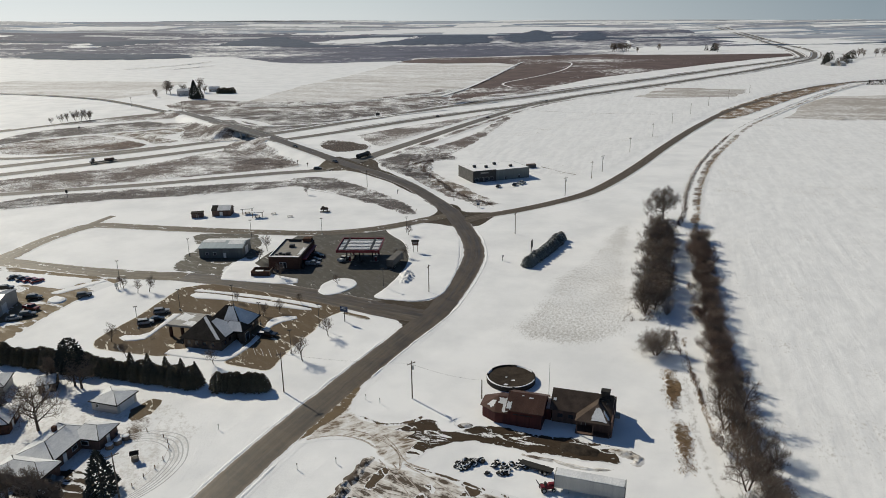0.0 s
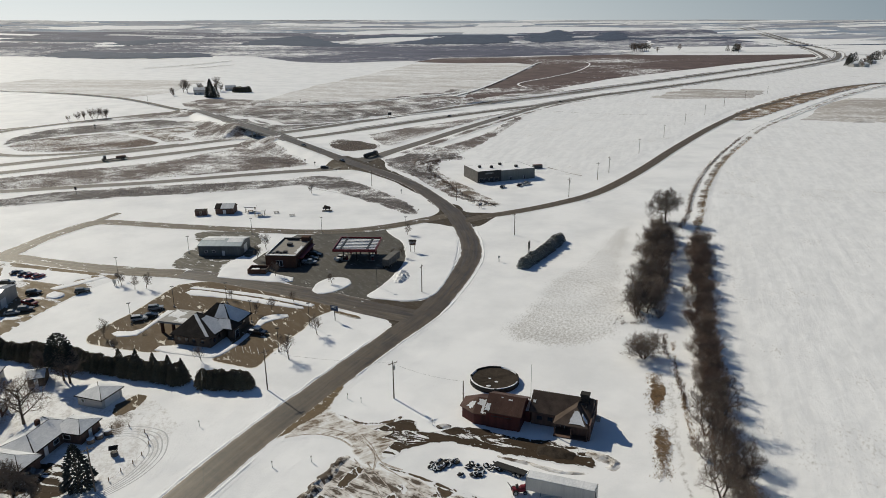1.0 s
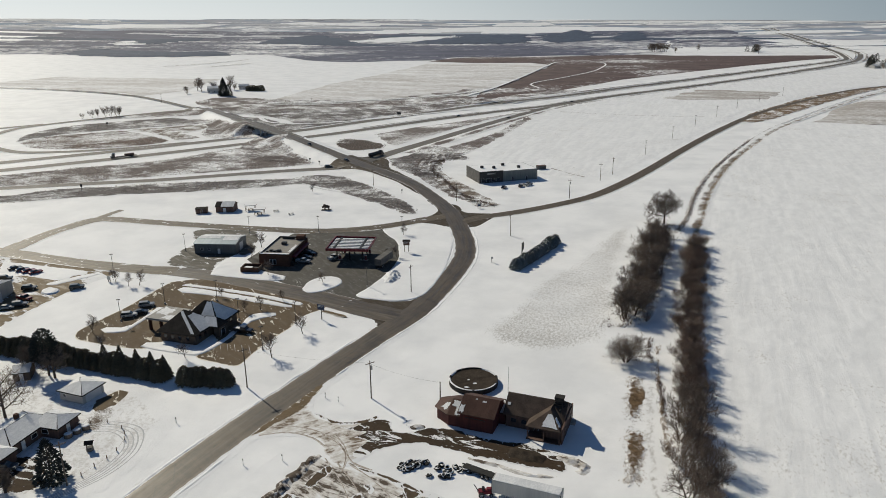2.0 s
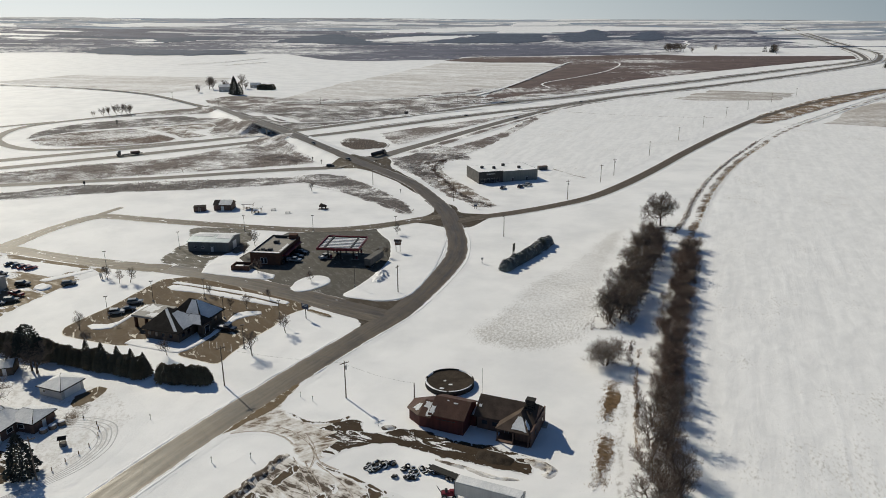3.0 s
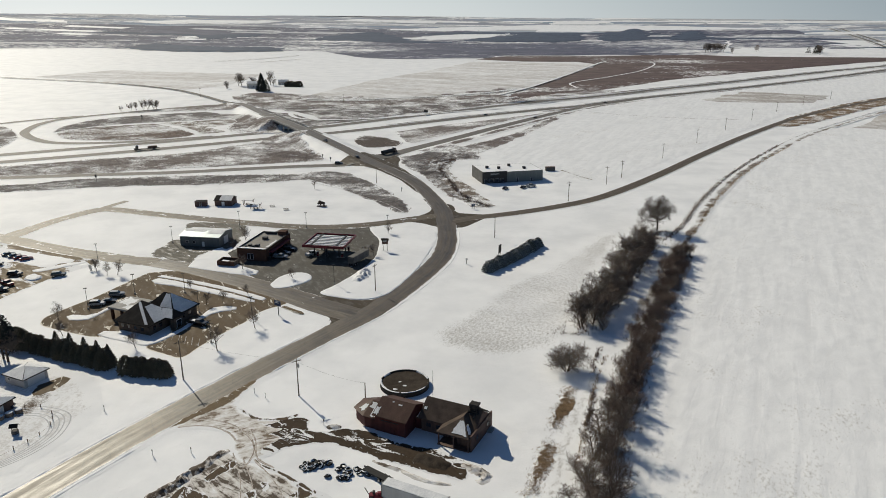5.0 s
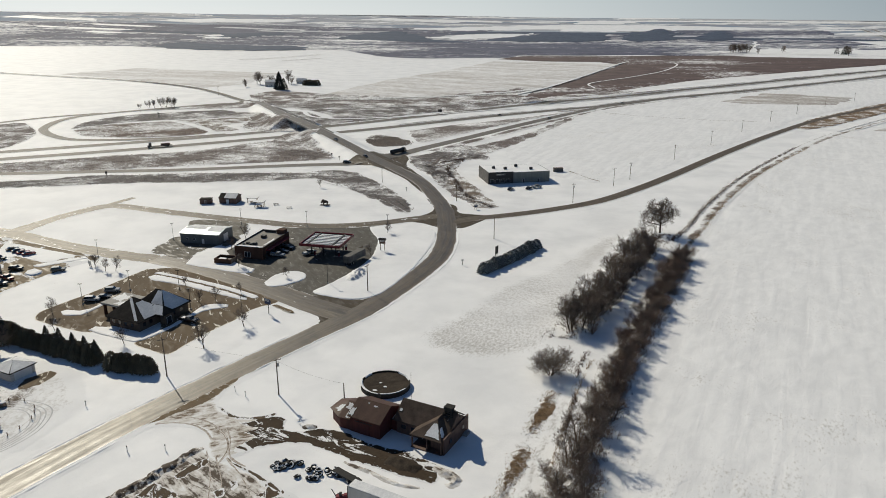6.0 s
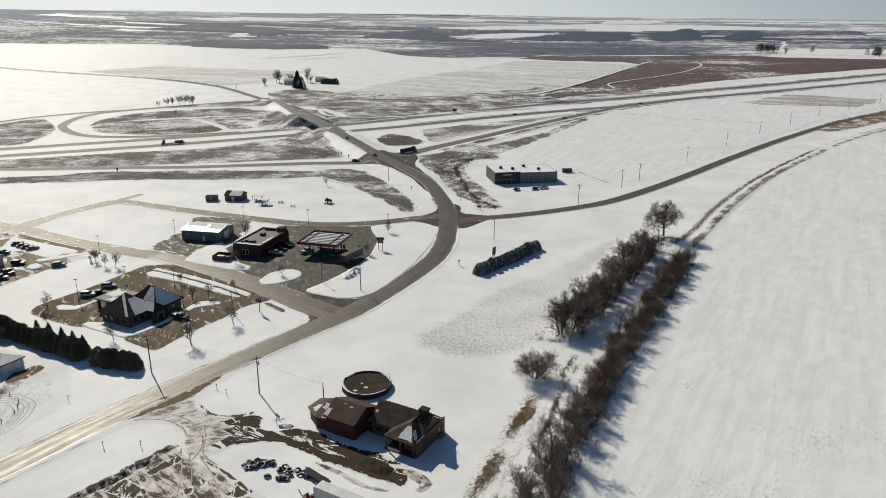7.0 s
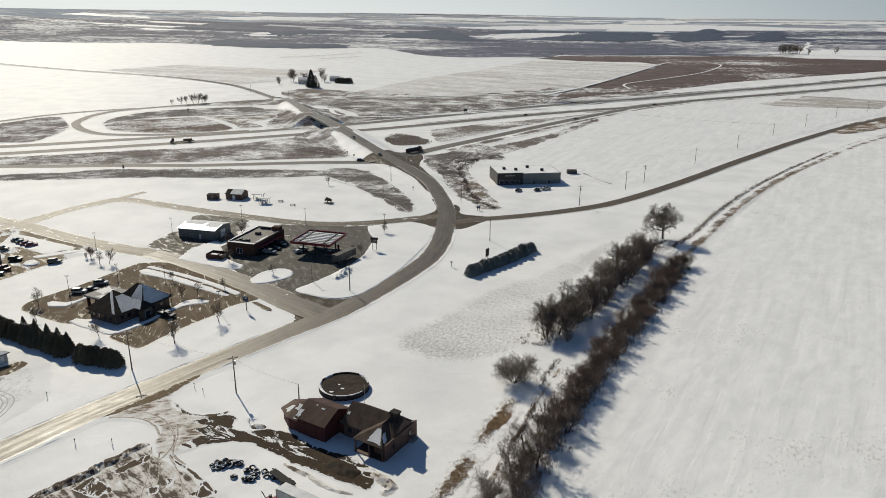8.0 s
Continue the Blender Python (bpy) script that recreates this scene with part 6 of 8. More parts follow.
# ---- the filling station ----
def shop():
    ob = thing("station_shop", "brown brick filling-station shop with a flat gravel roof", "shop", pose(-65.6, 245.4, 0, 0, 0, -4.0))
    W, L, H = 11.6, 22.4, 4.7
    bm = bmesh.new()
    for d in ((0, W, 0, 0.3, 0, H), (0, W, L - 0.3, L, 0, H), (0, 0.3, 0.3, L - 0.3, 0, H), (W - 0.3, W, 0.3, L - 0.3, 0, H)):
        box(bm, *d)
    part("wall", bm, M["brick"], ob)
    cube("roof", (0.3, W - 0.3, 0.3, L - 0.3, H - 0.75, H - 0.35), M["flatroof"], ob)
    bm = bmesh.new()
    for d in ((-0.08, W + 0.08, -0.08, 0.38, H, H + 0.12), (-0.08, W + 0.08, L - 0.38, L + 0.08, H, H + 0.12), (-0.08, 0.38, 0.38, L - 0.38, H, H + 0.12), (W - 0.38, W + 0.08, 0.38, L - 0.38, H, H + 0.12)):
        box(bm, *d)
    part("coping", bm, M["dark"], ob)
    cube("snow", (0.35, W - 0.4, 0.32, 2.3, H - 0.345, H - 0.2), M["snow"], ob, "strip of snow behind the parapet")
    sheet_of_snow(ob, [(W - 2.6, 3, H - 0.34), (W - 0.4, 3, H - 0.34), (W - 0.4, L - 4, H - 0.34), (W - 2.6, L - 4, H - 0.34)], (0.2, 0), (1, 0.75), 0.01, 0.03, 0.5, seed=3)
    cube("snow", (-0.06, 0.34, 0.5, L - 0.5, H + 0.125, H + 0.22), M["snow"], ob, "snow on the parapet")
    cube("snow", (0.4, W - 0.8, -0.06, 0.34, H + 0.125, H + 0.22), M["snow"], ob, "snow on the parapet")
    for x, y, s in ((3.2, 4.6, 0.6), (4.8, 3.9, 0.5), (6.2, 4.5, 0.7), (2.0, 3.6, 0.4), (5.2, 13.5, 0.9)):
        u = cube("roof_unit", (x - s, x + s, y - s, y + s, H - 0.34, H - 0.34 + s * 1.1), M["dark"], ob, bevel=0.06)
    cube("roof_screen", (2.0, 7.0, L - 2.0, L - 1.8, H - 0.34, H + 0.6), M["dark"], ob)
    cube("roof_block", (W - 3.6, W - 0.5, L - 3.2, L - 0.5, H - 0.34, H + 1.3), M["brick"], ob)
    window(ob, (4.6, -0.02, 1.7), 1.2, 2.2, "-y")
    window(ob, (5.9, -0.02, 1.7), 1.2, 2.2, "-y")
    for y in (4, 7.5, 11, 14.5):
        window(ob, (W + 0.02, y, 1.6), 2.6, 2.0, "x", "dark", 3)
    door(ob, (W + 0.02, 17.6, 0), 1.9, 2.3, "x", "glass")
    cube("awning", (W + 0.01, W + 1.6, 2.5, L - 2.5, 2.9, 3.3), M["redpaint"], ob, "dark red awning over the shop front")
    for k in range(4):
        cube("ice_box", (W + 0.25, W + 1.1, 1.0 + 0.0 * k + 5.2 * k, 2.0 + 5.2 * k, 0, 1.6), M["dark"], ob, bevel=0.05)


shop()


def pump_canopy():
    ob = thing("pump_canopy", "pump canopy with dark red fascia and stripes of snow on top", "canopy", pose(-41.5, 249.6, 0, 0, 0, -2.6))
    W, L = 16.2, 16.2
    z = 4.7
    cube("deck", (0.3, W - 0.3, 0.3, L - 0.3, z + 0.1, z + 0.45), M["dark"], ob)
    bm = bmesh.new()
    for d in ((0, W, 0, 0.28, z, z + 1.0), (0, W, L - 0.28, L, z, z + 1.0), (0, 0.28, 0.29, L - 0.29, z, z + 1.0), (W - 0.28, W, 0.29, L - 0.29, z, z + 1.0)):
        box(bm, *d)
    part("fascia", bm, M["redpaint"], ob, "dark red fascia")
    for x0, x1 in ((0.5, 2.2), (3.1, 12.2), (13.1, 15.6)):
        for k in range(8):
            y = 0.8 + k * 1.85
            bm = bmesh.new()
            box(bm, x0, x1, y, y + 0.85, z + 0.455, z + 0.6)
            bmesh.ops.bevel(bm, geom=[e for e in bm.edges if e.verts[0].co.z > z + 0.58 and e.verts[1].co.z > z + 0.58], offset=0.08, segments=1, affect="EDGES")
            part("snow", bm, M["snow"], ob)
    for x in (2.65, 12.65):
        cube("cross_beam", (x - 0.3, x + 0.3, 0.3, L - 0.3, z + 0.455, z + 0.75), M["dark"], ob)
    for x in (3.2, 8.1, 13.0):
        for y in (4.2, 12.0):
            cube("column", (x - 0.2, x + 0.2, y - 0.2, y + 0.2, 0, z + 0.1), M["dark"], ob)
    for x in (3.2, 13.0):
        for y in (4.2, 12.0):
            p = thing("fuel_pump", "red and grey fuel pump on a concrete island", "fuel pump", pose(-41.5, 249.6, 0, 0, 0, -2.6) @ pose(x + 1.2, y, 0.0), "pumps under the canopy")
            cube("island", (-2.2, 0.9, -0.6, 0.6, 0.02, 0.17), M["concrete"], p)
            cube("cabinet", (-0.35, 0.35, -0.28, 0.28, 0.17, 1.7), M["redpaint"], p, bevel=0.04)
            cube("display", (-0.25, 0.25, -0.3, 0.3, 1.1, 1.5), M["glass"], p)
            cube("topper", (-0.4, 0.4, -0.3, 0.3, 1.72, 2.0), M["white"], p)


pump_canopy()
_t = box_trailer(11.0, 3.7, "dull grey box trailer parked at the edge of the forecourt", "tankwall", False)
_t.matrix_basis = pose(-21.2, 243.4, 0.02, 0, 0, 73)


def dumpster_pen():
    ob = thing("waste_enclosure", "dark brown brick waste enclosure with an open top, snow inside", "enclosure", pose(-70.2, 237.6, 0, 0, 0, -2))
    bm = bmesh.new()
    for d in ((0, 6.6, 0, 0.25, 0, 2.0), (0, 6.6, 4.6, 4.85, 0, 2.0), (0, 0.25, 0.25, 4.6, 0, 2.0)):
        box(bm, *d)
    part("wall", bm, M["brick"], ob)
    for y in (0.3, 2.5):
        cube("gate", (6.45, 6.6, y, y + 2.05, 0.1, 1.95), M["wood"], ob)
    cube("container", (1.0, 3.6, 1.2, 3.0, 0, 1.4), M["dark"], ob)
    cube("container", (4.2, 6.0, 1.2, 3.0, 0, 1.4), M["dark"], ob)
    cube("snow", (0.9, 3.7, 1.1, 3.1, 1.4, 1.5), M["snow"], ob)


dumpster_pen()


def metal_building(name, m, W, D, ze, zr, wall, label, snow, doors, windows=(), roof="greenwall"):
    ob = thing(name, label, "building", m)
    bm = bmesh.new()
    walls_gable(bm, 0, W, 0, D, ze, zr)
    part("wall", bm, M[wall], ob)
    bm = bmesh.new()
    roof_gable(bm, -0.3, W + 0.3, -0.35, D + 0.35, ze + 0.02, zr + 0.2, 0.14)
    part("roof", bm, M[roof], ob)
    q = [(-0.3, -0.35, ze + 0.02), (W + 0.3, -0.35, ze + 0.02), (W + 0.3, D / 2, zr + 0.2), (-0.3, D / 2, zr + 0.2)]
    q2 = [(-0.3, D / 2, zr + 0.2), (W + 0.3, D / 2, zr + 0.2), (W + 0.3, D + 0.35, ze + 0.02), (-0.3, D + 0.35, ze + 0.02)]
    for k, (quad, lo, hi) in enumerate(snow):
        sheet_of_snow(ob, (q, q2)[quad], lo, hi, 0.01, 0.05, 0.06, seed=k)
    for x, w, h, face in doors:
        door(ob, (x, -0.02, 0) if face == "-y" else (W + 0.02, x, 0), w, h, face, "white")
    for x, w, h in windows:
        window(ob, (x, -0.02, 1.8), w, h, "-y")
    return ob


metal_building("metal_building", pose(-95.6, 259.2, 0, 0, 0, -1), 16.6, 12.0, 4.1, 5.1, "greenwall", "grey-green ribbed metal building with a snow-covered roof",
               [(0, (0.02, 0.72), (0.55, 1)), (0, (0.62, 0.5), (0.98, 1)), (1, (0, 0), (1, 1))], [(9.8, 1.0, 2.1, "-y"), (6, 3.6, 3.2, "x")], [(3, 1.2, 1.0), (6, 1.2, 1.0)], roof="tealroof")


# ---- the bank ----
def bank():
    m = pose(-63.2, 177.3, 0, 0, 0, math.degrees(math.atan2(-0.245, 0.97)))
    ob = thing("bank_building", "tan bank building with snowy hipped roofs and a drive-through", "bank", m)
    # local x runs to the building's east, negative to the west; y to the north
    bm = bmesh.new()
    prism(bm, [(-11.6, 0.6), (0, 0.6), (0, 9), (1.6, 9), (1.6, 18.6), (-9.6, 18.6), (-9.6, 10.5), (-11.6, 10.5)], 0, 3.2)
    part("wall", bm, M["tanwall"], ob)
    for box_, rd, zr, snowy in (((-12.4, 0.7, -0.2, 11.2), ((-7.4, 6.0), (-7.4, 6.4)), 7.7, ("right",)), ((-10.4, 2.4, 8.2, 19.4), ((-5.4, 13.4), (-3.0, 13.4)), 8.1, ("front", "right"))):
        fs = hip_faces(box_[0], box_[1], box_[2], box_[3], 3.15, zr, *rd)
        for nm in ("left", "back", "front", "right"):
            bm = bmesh.new()
            slab(bm, fs[nm], 0.2)
            part("roof", bm, M["shingle"], ob)
        for k, nm in enumerate(snowy):
            f = fs[nm] if len(fs[nm]) == 4 else [*fs[nm], fs[nm][2]]
            lo, hi = ((0.2, 0.02), (0.97, 0.74)) if zr < 8 else ((0.46, 0.02), (0.97, 0.97)) if nm == "front" else ((0.03, 0.02), (0.97, 0.97))
            sheet_of_snow(ob, f, lo, hi, 0.0, 0.04, 0.06, seed=k)
    sheet_of_snow(ob, [(-0.6, -0.15, 3.2), (0.66, -0.17, 3.2), (-7.3, 6.0, 7.7), (-8.3, 5.7, 7.4)], (0.0, 0.06), (0.95, 0.97), 0.0, 0.05, 0.03, seed=21)
    # small gable over the entrance
    fs = hip_faces(-3.0, 3.6, 6.4, 11.4, 3.3, 5.4, (-2.0, 8.9), (1.6, 8.9))
    for nm in ("front", "right", "back"):
        bm = bmesh.new()
        slab(bm, fs[nm], 0.16)
        part("roof", bm, M["shingle"], ob)
    sheet_of_snow(ob, fs["front"], (0.03, 0.03), (0.97, 0.97), 0.0, 0.04, 0.04, seed=9)
    cube("entrance", (1.62, 3.3, 7.0, 10.8, 0, 3.1), M["tanwall"], ob)
    door(ob, (3.32, 8.9, 0), 1.9, 2.3, "x", "glass")
    # drive-through
    bm = bmesh.new()
    box(bm, -20.2, -11.2, 5.2, 14.4, 3.5, 4.1)
    part("drive_roof", bm, M["concrete"], ob, "flat drive-through roof with patchy snow")
    sheet_of_snow(ob, [(-20.2, 5.2, 4.1), (-11.2, 5.2, 4.1), (-11.2, 14.4, 4.1), (-20.2, 14.4, 4.1)], (0.04, 0.3), (0.6, 0.95), 0.0, 0.03, 0.45, seed=11)
    sheet_of_snow(ob, [(-20.2, 5.2, 4.1), (-11.2, 5.2, 4.1), (-11.2, 14.4, 4.1), (-20.2, 14.4, 4.1)], (0.45, 0.05), (0.97, 0.4), 0.0, 0.03, 0.4, seed=13)
    for x in (-19.4, -15.6, -12.2):
        for y in (6.0, 13.6):
            cube("column", (x - 0.35, x + 0.35, y - 0.35, y + 0.35, 0, 3.5), M["brick"], ob)
    for x in (-10, -7.6, -5.2, -2.6):
        window(ob, (x, 0.58, 1.7), 1.2, 1.3, "-y", "brick")
    for y in (2.6, 5.0):
        window(ob, (0.02, y, 1.7), 1.2, 1.3, "x", "brick")
    for y in (12.5, 15.5):
        window(ob, (1.62, y, 1.7), 1.4, 1.3, "x", "brick")


bank()
patch("verge", [(-33.2, 203.0), (-31.8, 204.0), (-24.4, 199.7), (-25.2, 198.2)], M["dirtroad"], "bare brown bar of ground beside the street", 0.22, 0.8, 0.8, 0.3, rate=0.8, fade=0.3)
bank_of_snow("snow_island", [(-95.8, 187.1), (-94.6, 188.8), (-90.1, 188.6), (-88.2, 190.6), (-87.2, 195.8), (-86, 204.5), (-83.6, 204.5), (-84.9, 197.8), (-86.3, 191.5), (-87.6, 186), (-93.1, 184.8)], "snow-covered drive-through island")
bank_of_snow("snow_island", [(-66.5, 174.5), (-62, 173.6), (-58.5, 178), (-55.4, 190), (-54, 200), (-47, 201.4), (-46.5, 199.4), (-52.4, 194.8), (-55, 184), (-57.5, 175.5), (-60.5, 171.6), (-66, 172.6), (-78.5, 176.2), (-78, 178.8), (-72, 178.6)], "snow-covered strip round the bank")


# ---- the commercial shed and park ----
def commercial_shed():
    W, D, H = 35.0, 20.5, 6.0
    ob = thing("commercial_building", "long grey metal commercial building with a flat snow-covered roof", "building", pose(15.2, 386.0, 0, 0, 0, math.degrees(math.atan2(13, 32.6))))
    bm = bmesh.new()
    for d in ((0, W, 0, 0.3, 0, H), (0, W, D - 0.3, D, 0, H), (0, 0.3, 0.3, D - 0.3, 0, H), (W - 0.3, W, 0.3, D - 0.3, 0, H)):
        box(bm, *d)
    part("wall", bm, M["metalwall"], ob)
    cube("roof", (0.3, W - 0.3, 0.3, D - 0.3, H - 0.5, H - 0.2), M["flatroof"], ob)
    cube("snow", (0.32, W - 0.32, 0.32, D - 0.32, H - 0.195, H + 0.02), M["snow"], ob, "snow covering the flat roof")
    cube("front_panel", (-0.12, 14.0, -0.2, -0.005, 0, H + 0.5), M["dark"], ob, "dark shop front panel")
    cube("front_panel", (-0.22, -0.005, 0.0, D, 0, H + 0.5), M["tankwall"], ob, "dark shop front panel")
    cube("sign_panel", (4.0, 9.5, -0.3, -0.21, 4.6, 5.6), M["tankwall"], ob, "grey sign board with unreadable pale writing")
    for k in range(2):
        cube("sign_bar", (4.5, 9.0 - k * 0.8, -0.33, -0.305, 5.2 - 0.38 * k, 5.38 - 0.38 * k), M["siding"], ob)
    for x in (2, 5, 8, 11):
        window(ob, (x, -0.22, 1.6), 2.2, 2.0, "-y", "steel", 2)
    door(ob, (28.5, -0.02, 0), 1.2, 2.2, "-y")
    door(ob, (20.0, -0.02, 0), 1.2, 2.2, "-y")
    for x, y in ((6, 12), (12, 9), (20, 15), (26, 6)):
        cube("roof_unit", (x - 0.8, x + 0.8, y - 0.8, y + 0.8, H, H + 1.3), M["dark"], ob, bevel=0.1)
    b = thing("metal_container", "small dark metal container on the snow", "container", pose(52, 426, 0, 0, 0, 15))
    cube("body", (-2.8, 2.8, -1.2, 1.2, 0.05, 2.3), M["tankwall"], b, bevel=0.05)
    cube("lid", (-2.85, 2.85, -1.25, 1.25, 2.3, 2.4), M["brownwall"], b)


commercial_shed()


def park():
    o = metal_building("park_shelter", pose(-109.8, 321.0, 0, 0, 0, 3), 8.4, 7.0, 2.8, 4.3, "brownwall", "dark brown picnic shelter with a partly snowy gable roof", [(0, (0.3, 0.0), (1, 1)), (1, (0, 0), (1, 1))], [(4.2, 1.4, 2.1, "-y")], roof="shingle")
    s = thing("garden_shed", "small dark shed with a flat roof beside the shelter", "shed", pose(-118.5, 318.0, 0, 0, 0, 12))
    cube("wall", (0, 5.2, 0, 3.6, 0, 2.3), M["brownwall"], s)
    cube("roof", (-0.2, 5.4, -0.2, 3.8, 2.3, 2.45), M["shingle"], s)
    door(s, (2.6, -0.02, 0), 1.0, 2.0, "-y", "wood")
    for x, y, a in ((-94.5, 325.5, 8), (-88.0, 318.6, 8)):
        t = thing("sheltered_picnic_table", "roofed picnic table with a snow-covered flat roof", "picnic table", pose(x, y, 0, 0, 0, a), "picnic tables in the park")
        for px, py in ((-2.2, -1.1), (2.2, -1.1), (-2.2, 1.1), (2.2, 1.1)):
            cube("post", (px - 0.09, px + 0.09, py - 0.09, py + 0.09, 0, 2.5), M["wood"], t)
        cube("roof", (-2.8, 2.8, -1.6, 1.6, 2.5, 2.65), M["shingle"], t)
        cube("snow", (-2.7, 2.7, -1.5, 1.5, 2.65, 2.75), M["snow"], t)
        cube("tabletop", (-1.2, 1.2, -0.4, 0.4, 0.72, 0.78), M["wood"], t)
        for py in (-0.85, 0.6):
            cube("bench", (-1.2, 1.2, py, py + 0.25, 0.42, 0.47), M["wood"], t)
        for px in (-0.9, 0.9):
            cube("leg", (px - 0.06, px + 0.06, -0.8, 0.8, 0, 0.71), M["wood"], t)
    for x, y in ((-81.5, 323.2), (-72.8, 318.0)):
        t = thing("picnic_table", "open wooden picnic table half buried in snow", "picnic table", pose(x, y, 0, 0, 0, 20))
        cube("tabletop", (-1.2, 1.2, -0.4, 0.4, 0.72, 0.8), M["concrete"], t)
        for py in (-0.85, 0.6):
            cube("bench", (-1.2, 1.2, py, py + 0.25, 0.42, 0.48), M["concrete"], t)
        for px in (-0.9, 0.9):
            cube("leg", (px - 0.06, px + 0.06, -0.8, 0.8, 0, 0.71), M["concrete"], t)
    # the animal statue: one plain shape on its plinth
    bm = bmesh.new()
    for c, s in (((-0.2, 0, 1.75), (1.5, 0.62, 0.85)), ((-1.0, 0, 2.1), (0.85, 0.6, 0.95)), ((-1.85, 0, 1.45), (0.55, 0.4, 0.6)), ((1.0, 0, 1.6), (0.6, 0.5, 0.65))):
        bmesh.ops.create_icosphere(bm, subdivisions=2, radius=1, matrix=Matrix.Translation(c) @ Matrix.Diagonal((*s, 1)))
    for x in (-1.1, -0.7, 0.8, 1.2):
        tube(bm, (x, 0.3 if x in (-1.1, 0.8) else -0.3, 0.1), (x, 0.25 if x in (-1.1, 0.8) else -0.25, 1.4), 0.14, 0.22, 8)
    box(bm, -2.6, 2.3, -1.2, 1.2, 0.0, 0.16)
    me = bpy.data.meshes.new("statue")
    bm.to_mesh(me)
    bm.free()
    me.materials.append(M["bronze"])
    st = tagged(new("statue", me), "dark bronze animal statue on a low plinth in the snow", "statue")
    st.matrix_basis = pose(-57.8, 327.0, 0.05, 0, 0, 6) @ Matrix.Diagonal((0.95, 0.95, 0.95, 1))


park()


# ---- the dealer's yard ----
metal_building("dealer_building", pose(-166, 197.5, 0, 0, 0, 8), 27, 15.5, 4.2, 5.4, "shedwall", "pale dealer building with a low blue-grey roof", [(0, (0, 0), (0.55, 1)), (1, (0, 0), (0.9, 1))], [(20, 2.2, 2.4, "-y"), (6, 3.4, 3.0, "x")], [(3, 2.0, 1.4), (8, 2.0, 1.4), (13, 2.0, 1.4)], roof="blue")


# ---- houses by the hedge ----
def hip_house(name, label, m, W, D, ze, zr, ridge, wall, snowy, doors=(), windows=(), over=0.5, chimney=None):
    ob = thing(name, label, "house" if name == "house" else "garage", m)
    cube("wall", (0, W, 0, D, 0, ze - 0.05), M[wall], ob)
    fs = hip_faces(-over, W + over, -over, D + over, ze, zr, *ridge)
    for k, nm in enumerate(("front", "right", "back", "left")):
        bm = bmesh.new()
        slab(bm, fs[nm], 0.2)
        part("roof", bm, M["shingle"], ob)
        if nm in snowy:
            f = fs[nm] if len(fs[nm]) == 4 else [*fs[nm], fs[nm][2]]
            sheet_of_snow(ob, f, (0.015, 0.015), (0.985, 0.985), 0.01, 0.05, 0.02, seed=k)
    for c, w, h, face in doors:
        door(ob, c, w, h, face, "white")
    for c, w, h, face in windows:
        window(ob, c, w, h, face)
    if chimney:
        cube("chimney", (chimney[0] - 0.4, chimney[0] + 0.4, chimney[1] - 0.4, chimney[1] + 0.4, ze, zr + 0.8), M["brick"], ob)
    return ob


ALL = ("front", "right", "back", "left")
hip_house("garage", "white detached garage with a snow-covered hipped roof", pose(-84.3, 147.0, 0, 0, 0, -17), 7.2, 6.4, 2.6, 4.0, ((3.4, 3.2), (3.9, 3.2)), "whitewall", ALL, [((7.22, 3.2, 0), 4.6, 2.2, "x")], [((1.6, -0.02, 1.5), 0.9, 0.9, "-y")])
hip_house("house", "low brown ranch house with a snow-covered roof", pose(-89.0, 125.0, 0, 0, 0, -11), 8.4, 12.0, 2.7, 4.4, ((4.2, 3), (4.2, 9.5)), "brownwall", ALL, [((8.42, 3.0, 0), 1.0, 2.1, "x")], [((8.42, 6.0, 1.5), 1.6, 1.1, "x"), ((8.42, 9.0, 1.5), 1.6, 1.1, "x")], chimney=(3.0, 7.5))
hip_house("house", "brown house wing with a snowy hipped roof joining the ranch house", pose(-81.2, 131.6, 0, 0, 0, -11), 6.4, 6.2, 2.7, 4.1, ((1.0, 3.1), (4.0, 3.1)), "brownwall", ALL, [((6.42, 3.0, 0), 1.0, 2.1, "x")], [((3.0, -0.02, 1.5), 1.8, 1.1, "-y")])
hip_house("house", "brown-walled house with a snow-dusted hipped roof", pose(-91.0, 119.6, 0, 0, 0, -12), 11.0, 5.2, 2.7, 4.1, ((3, 2.6), (8, 2.6)), "brownwall", ALL, [], [((3.0, -0.02, 1.5), 1.6, 1.1, "-y"), ((8.0, -0.02, 1.5), 1.6, 1.1, "-y")])
hip_house("house", "dark house with a snowy hipped roof beside bare trees", pose(-96, 106.5, 0, 0, 0, 30), 12.0, 9.0, 2.7, 4.6, ((4, 4.5), (8, 4.5)), "brownwall", ("right", "back", "left"), [], [((3.0, -0.02, 1.5), 1.6, 1.1, "-y")])
hip_house("house", "reddish brick house with a snowy hipped roof", pose(-110, 134.2, 0, 0, 0, 14), 12.2, 8.0, 2.7, 4.6, ((4, 4), (8, 4)), "brick", ALL, [((12.22, 3.0, 0), 1.0, 2.1, "x")], [((12.22, 5.8, 1.5), 1.6, 1.1, "x"), ((4, -0.02, 1.5), 1.6, 1.1, "-y")])
hip_house("house", "pale house with a snowy roof close to the hedge", pose(-118, 152, 0, 0, 0, 14), 9.0, 7.0, 2.7, 4.4, ((3, 3.5), (6, 3.5)), "siding", ALL, [], [((4, -0.02, 1.5), 1.6, 1.1, "-y")])
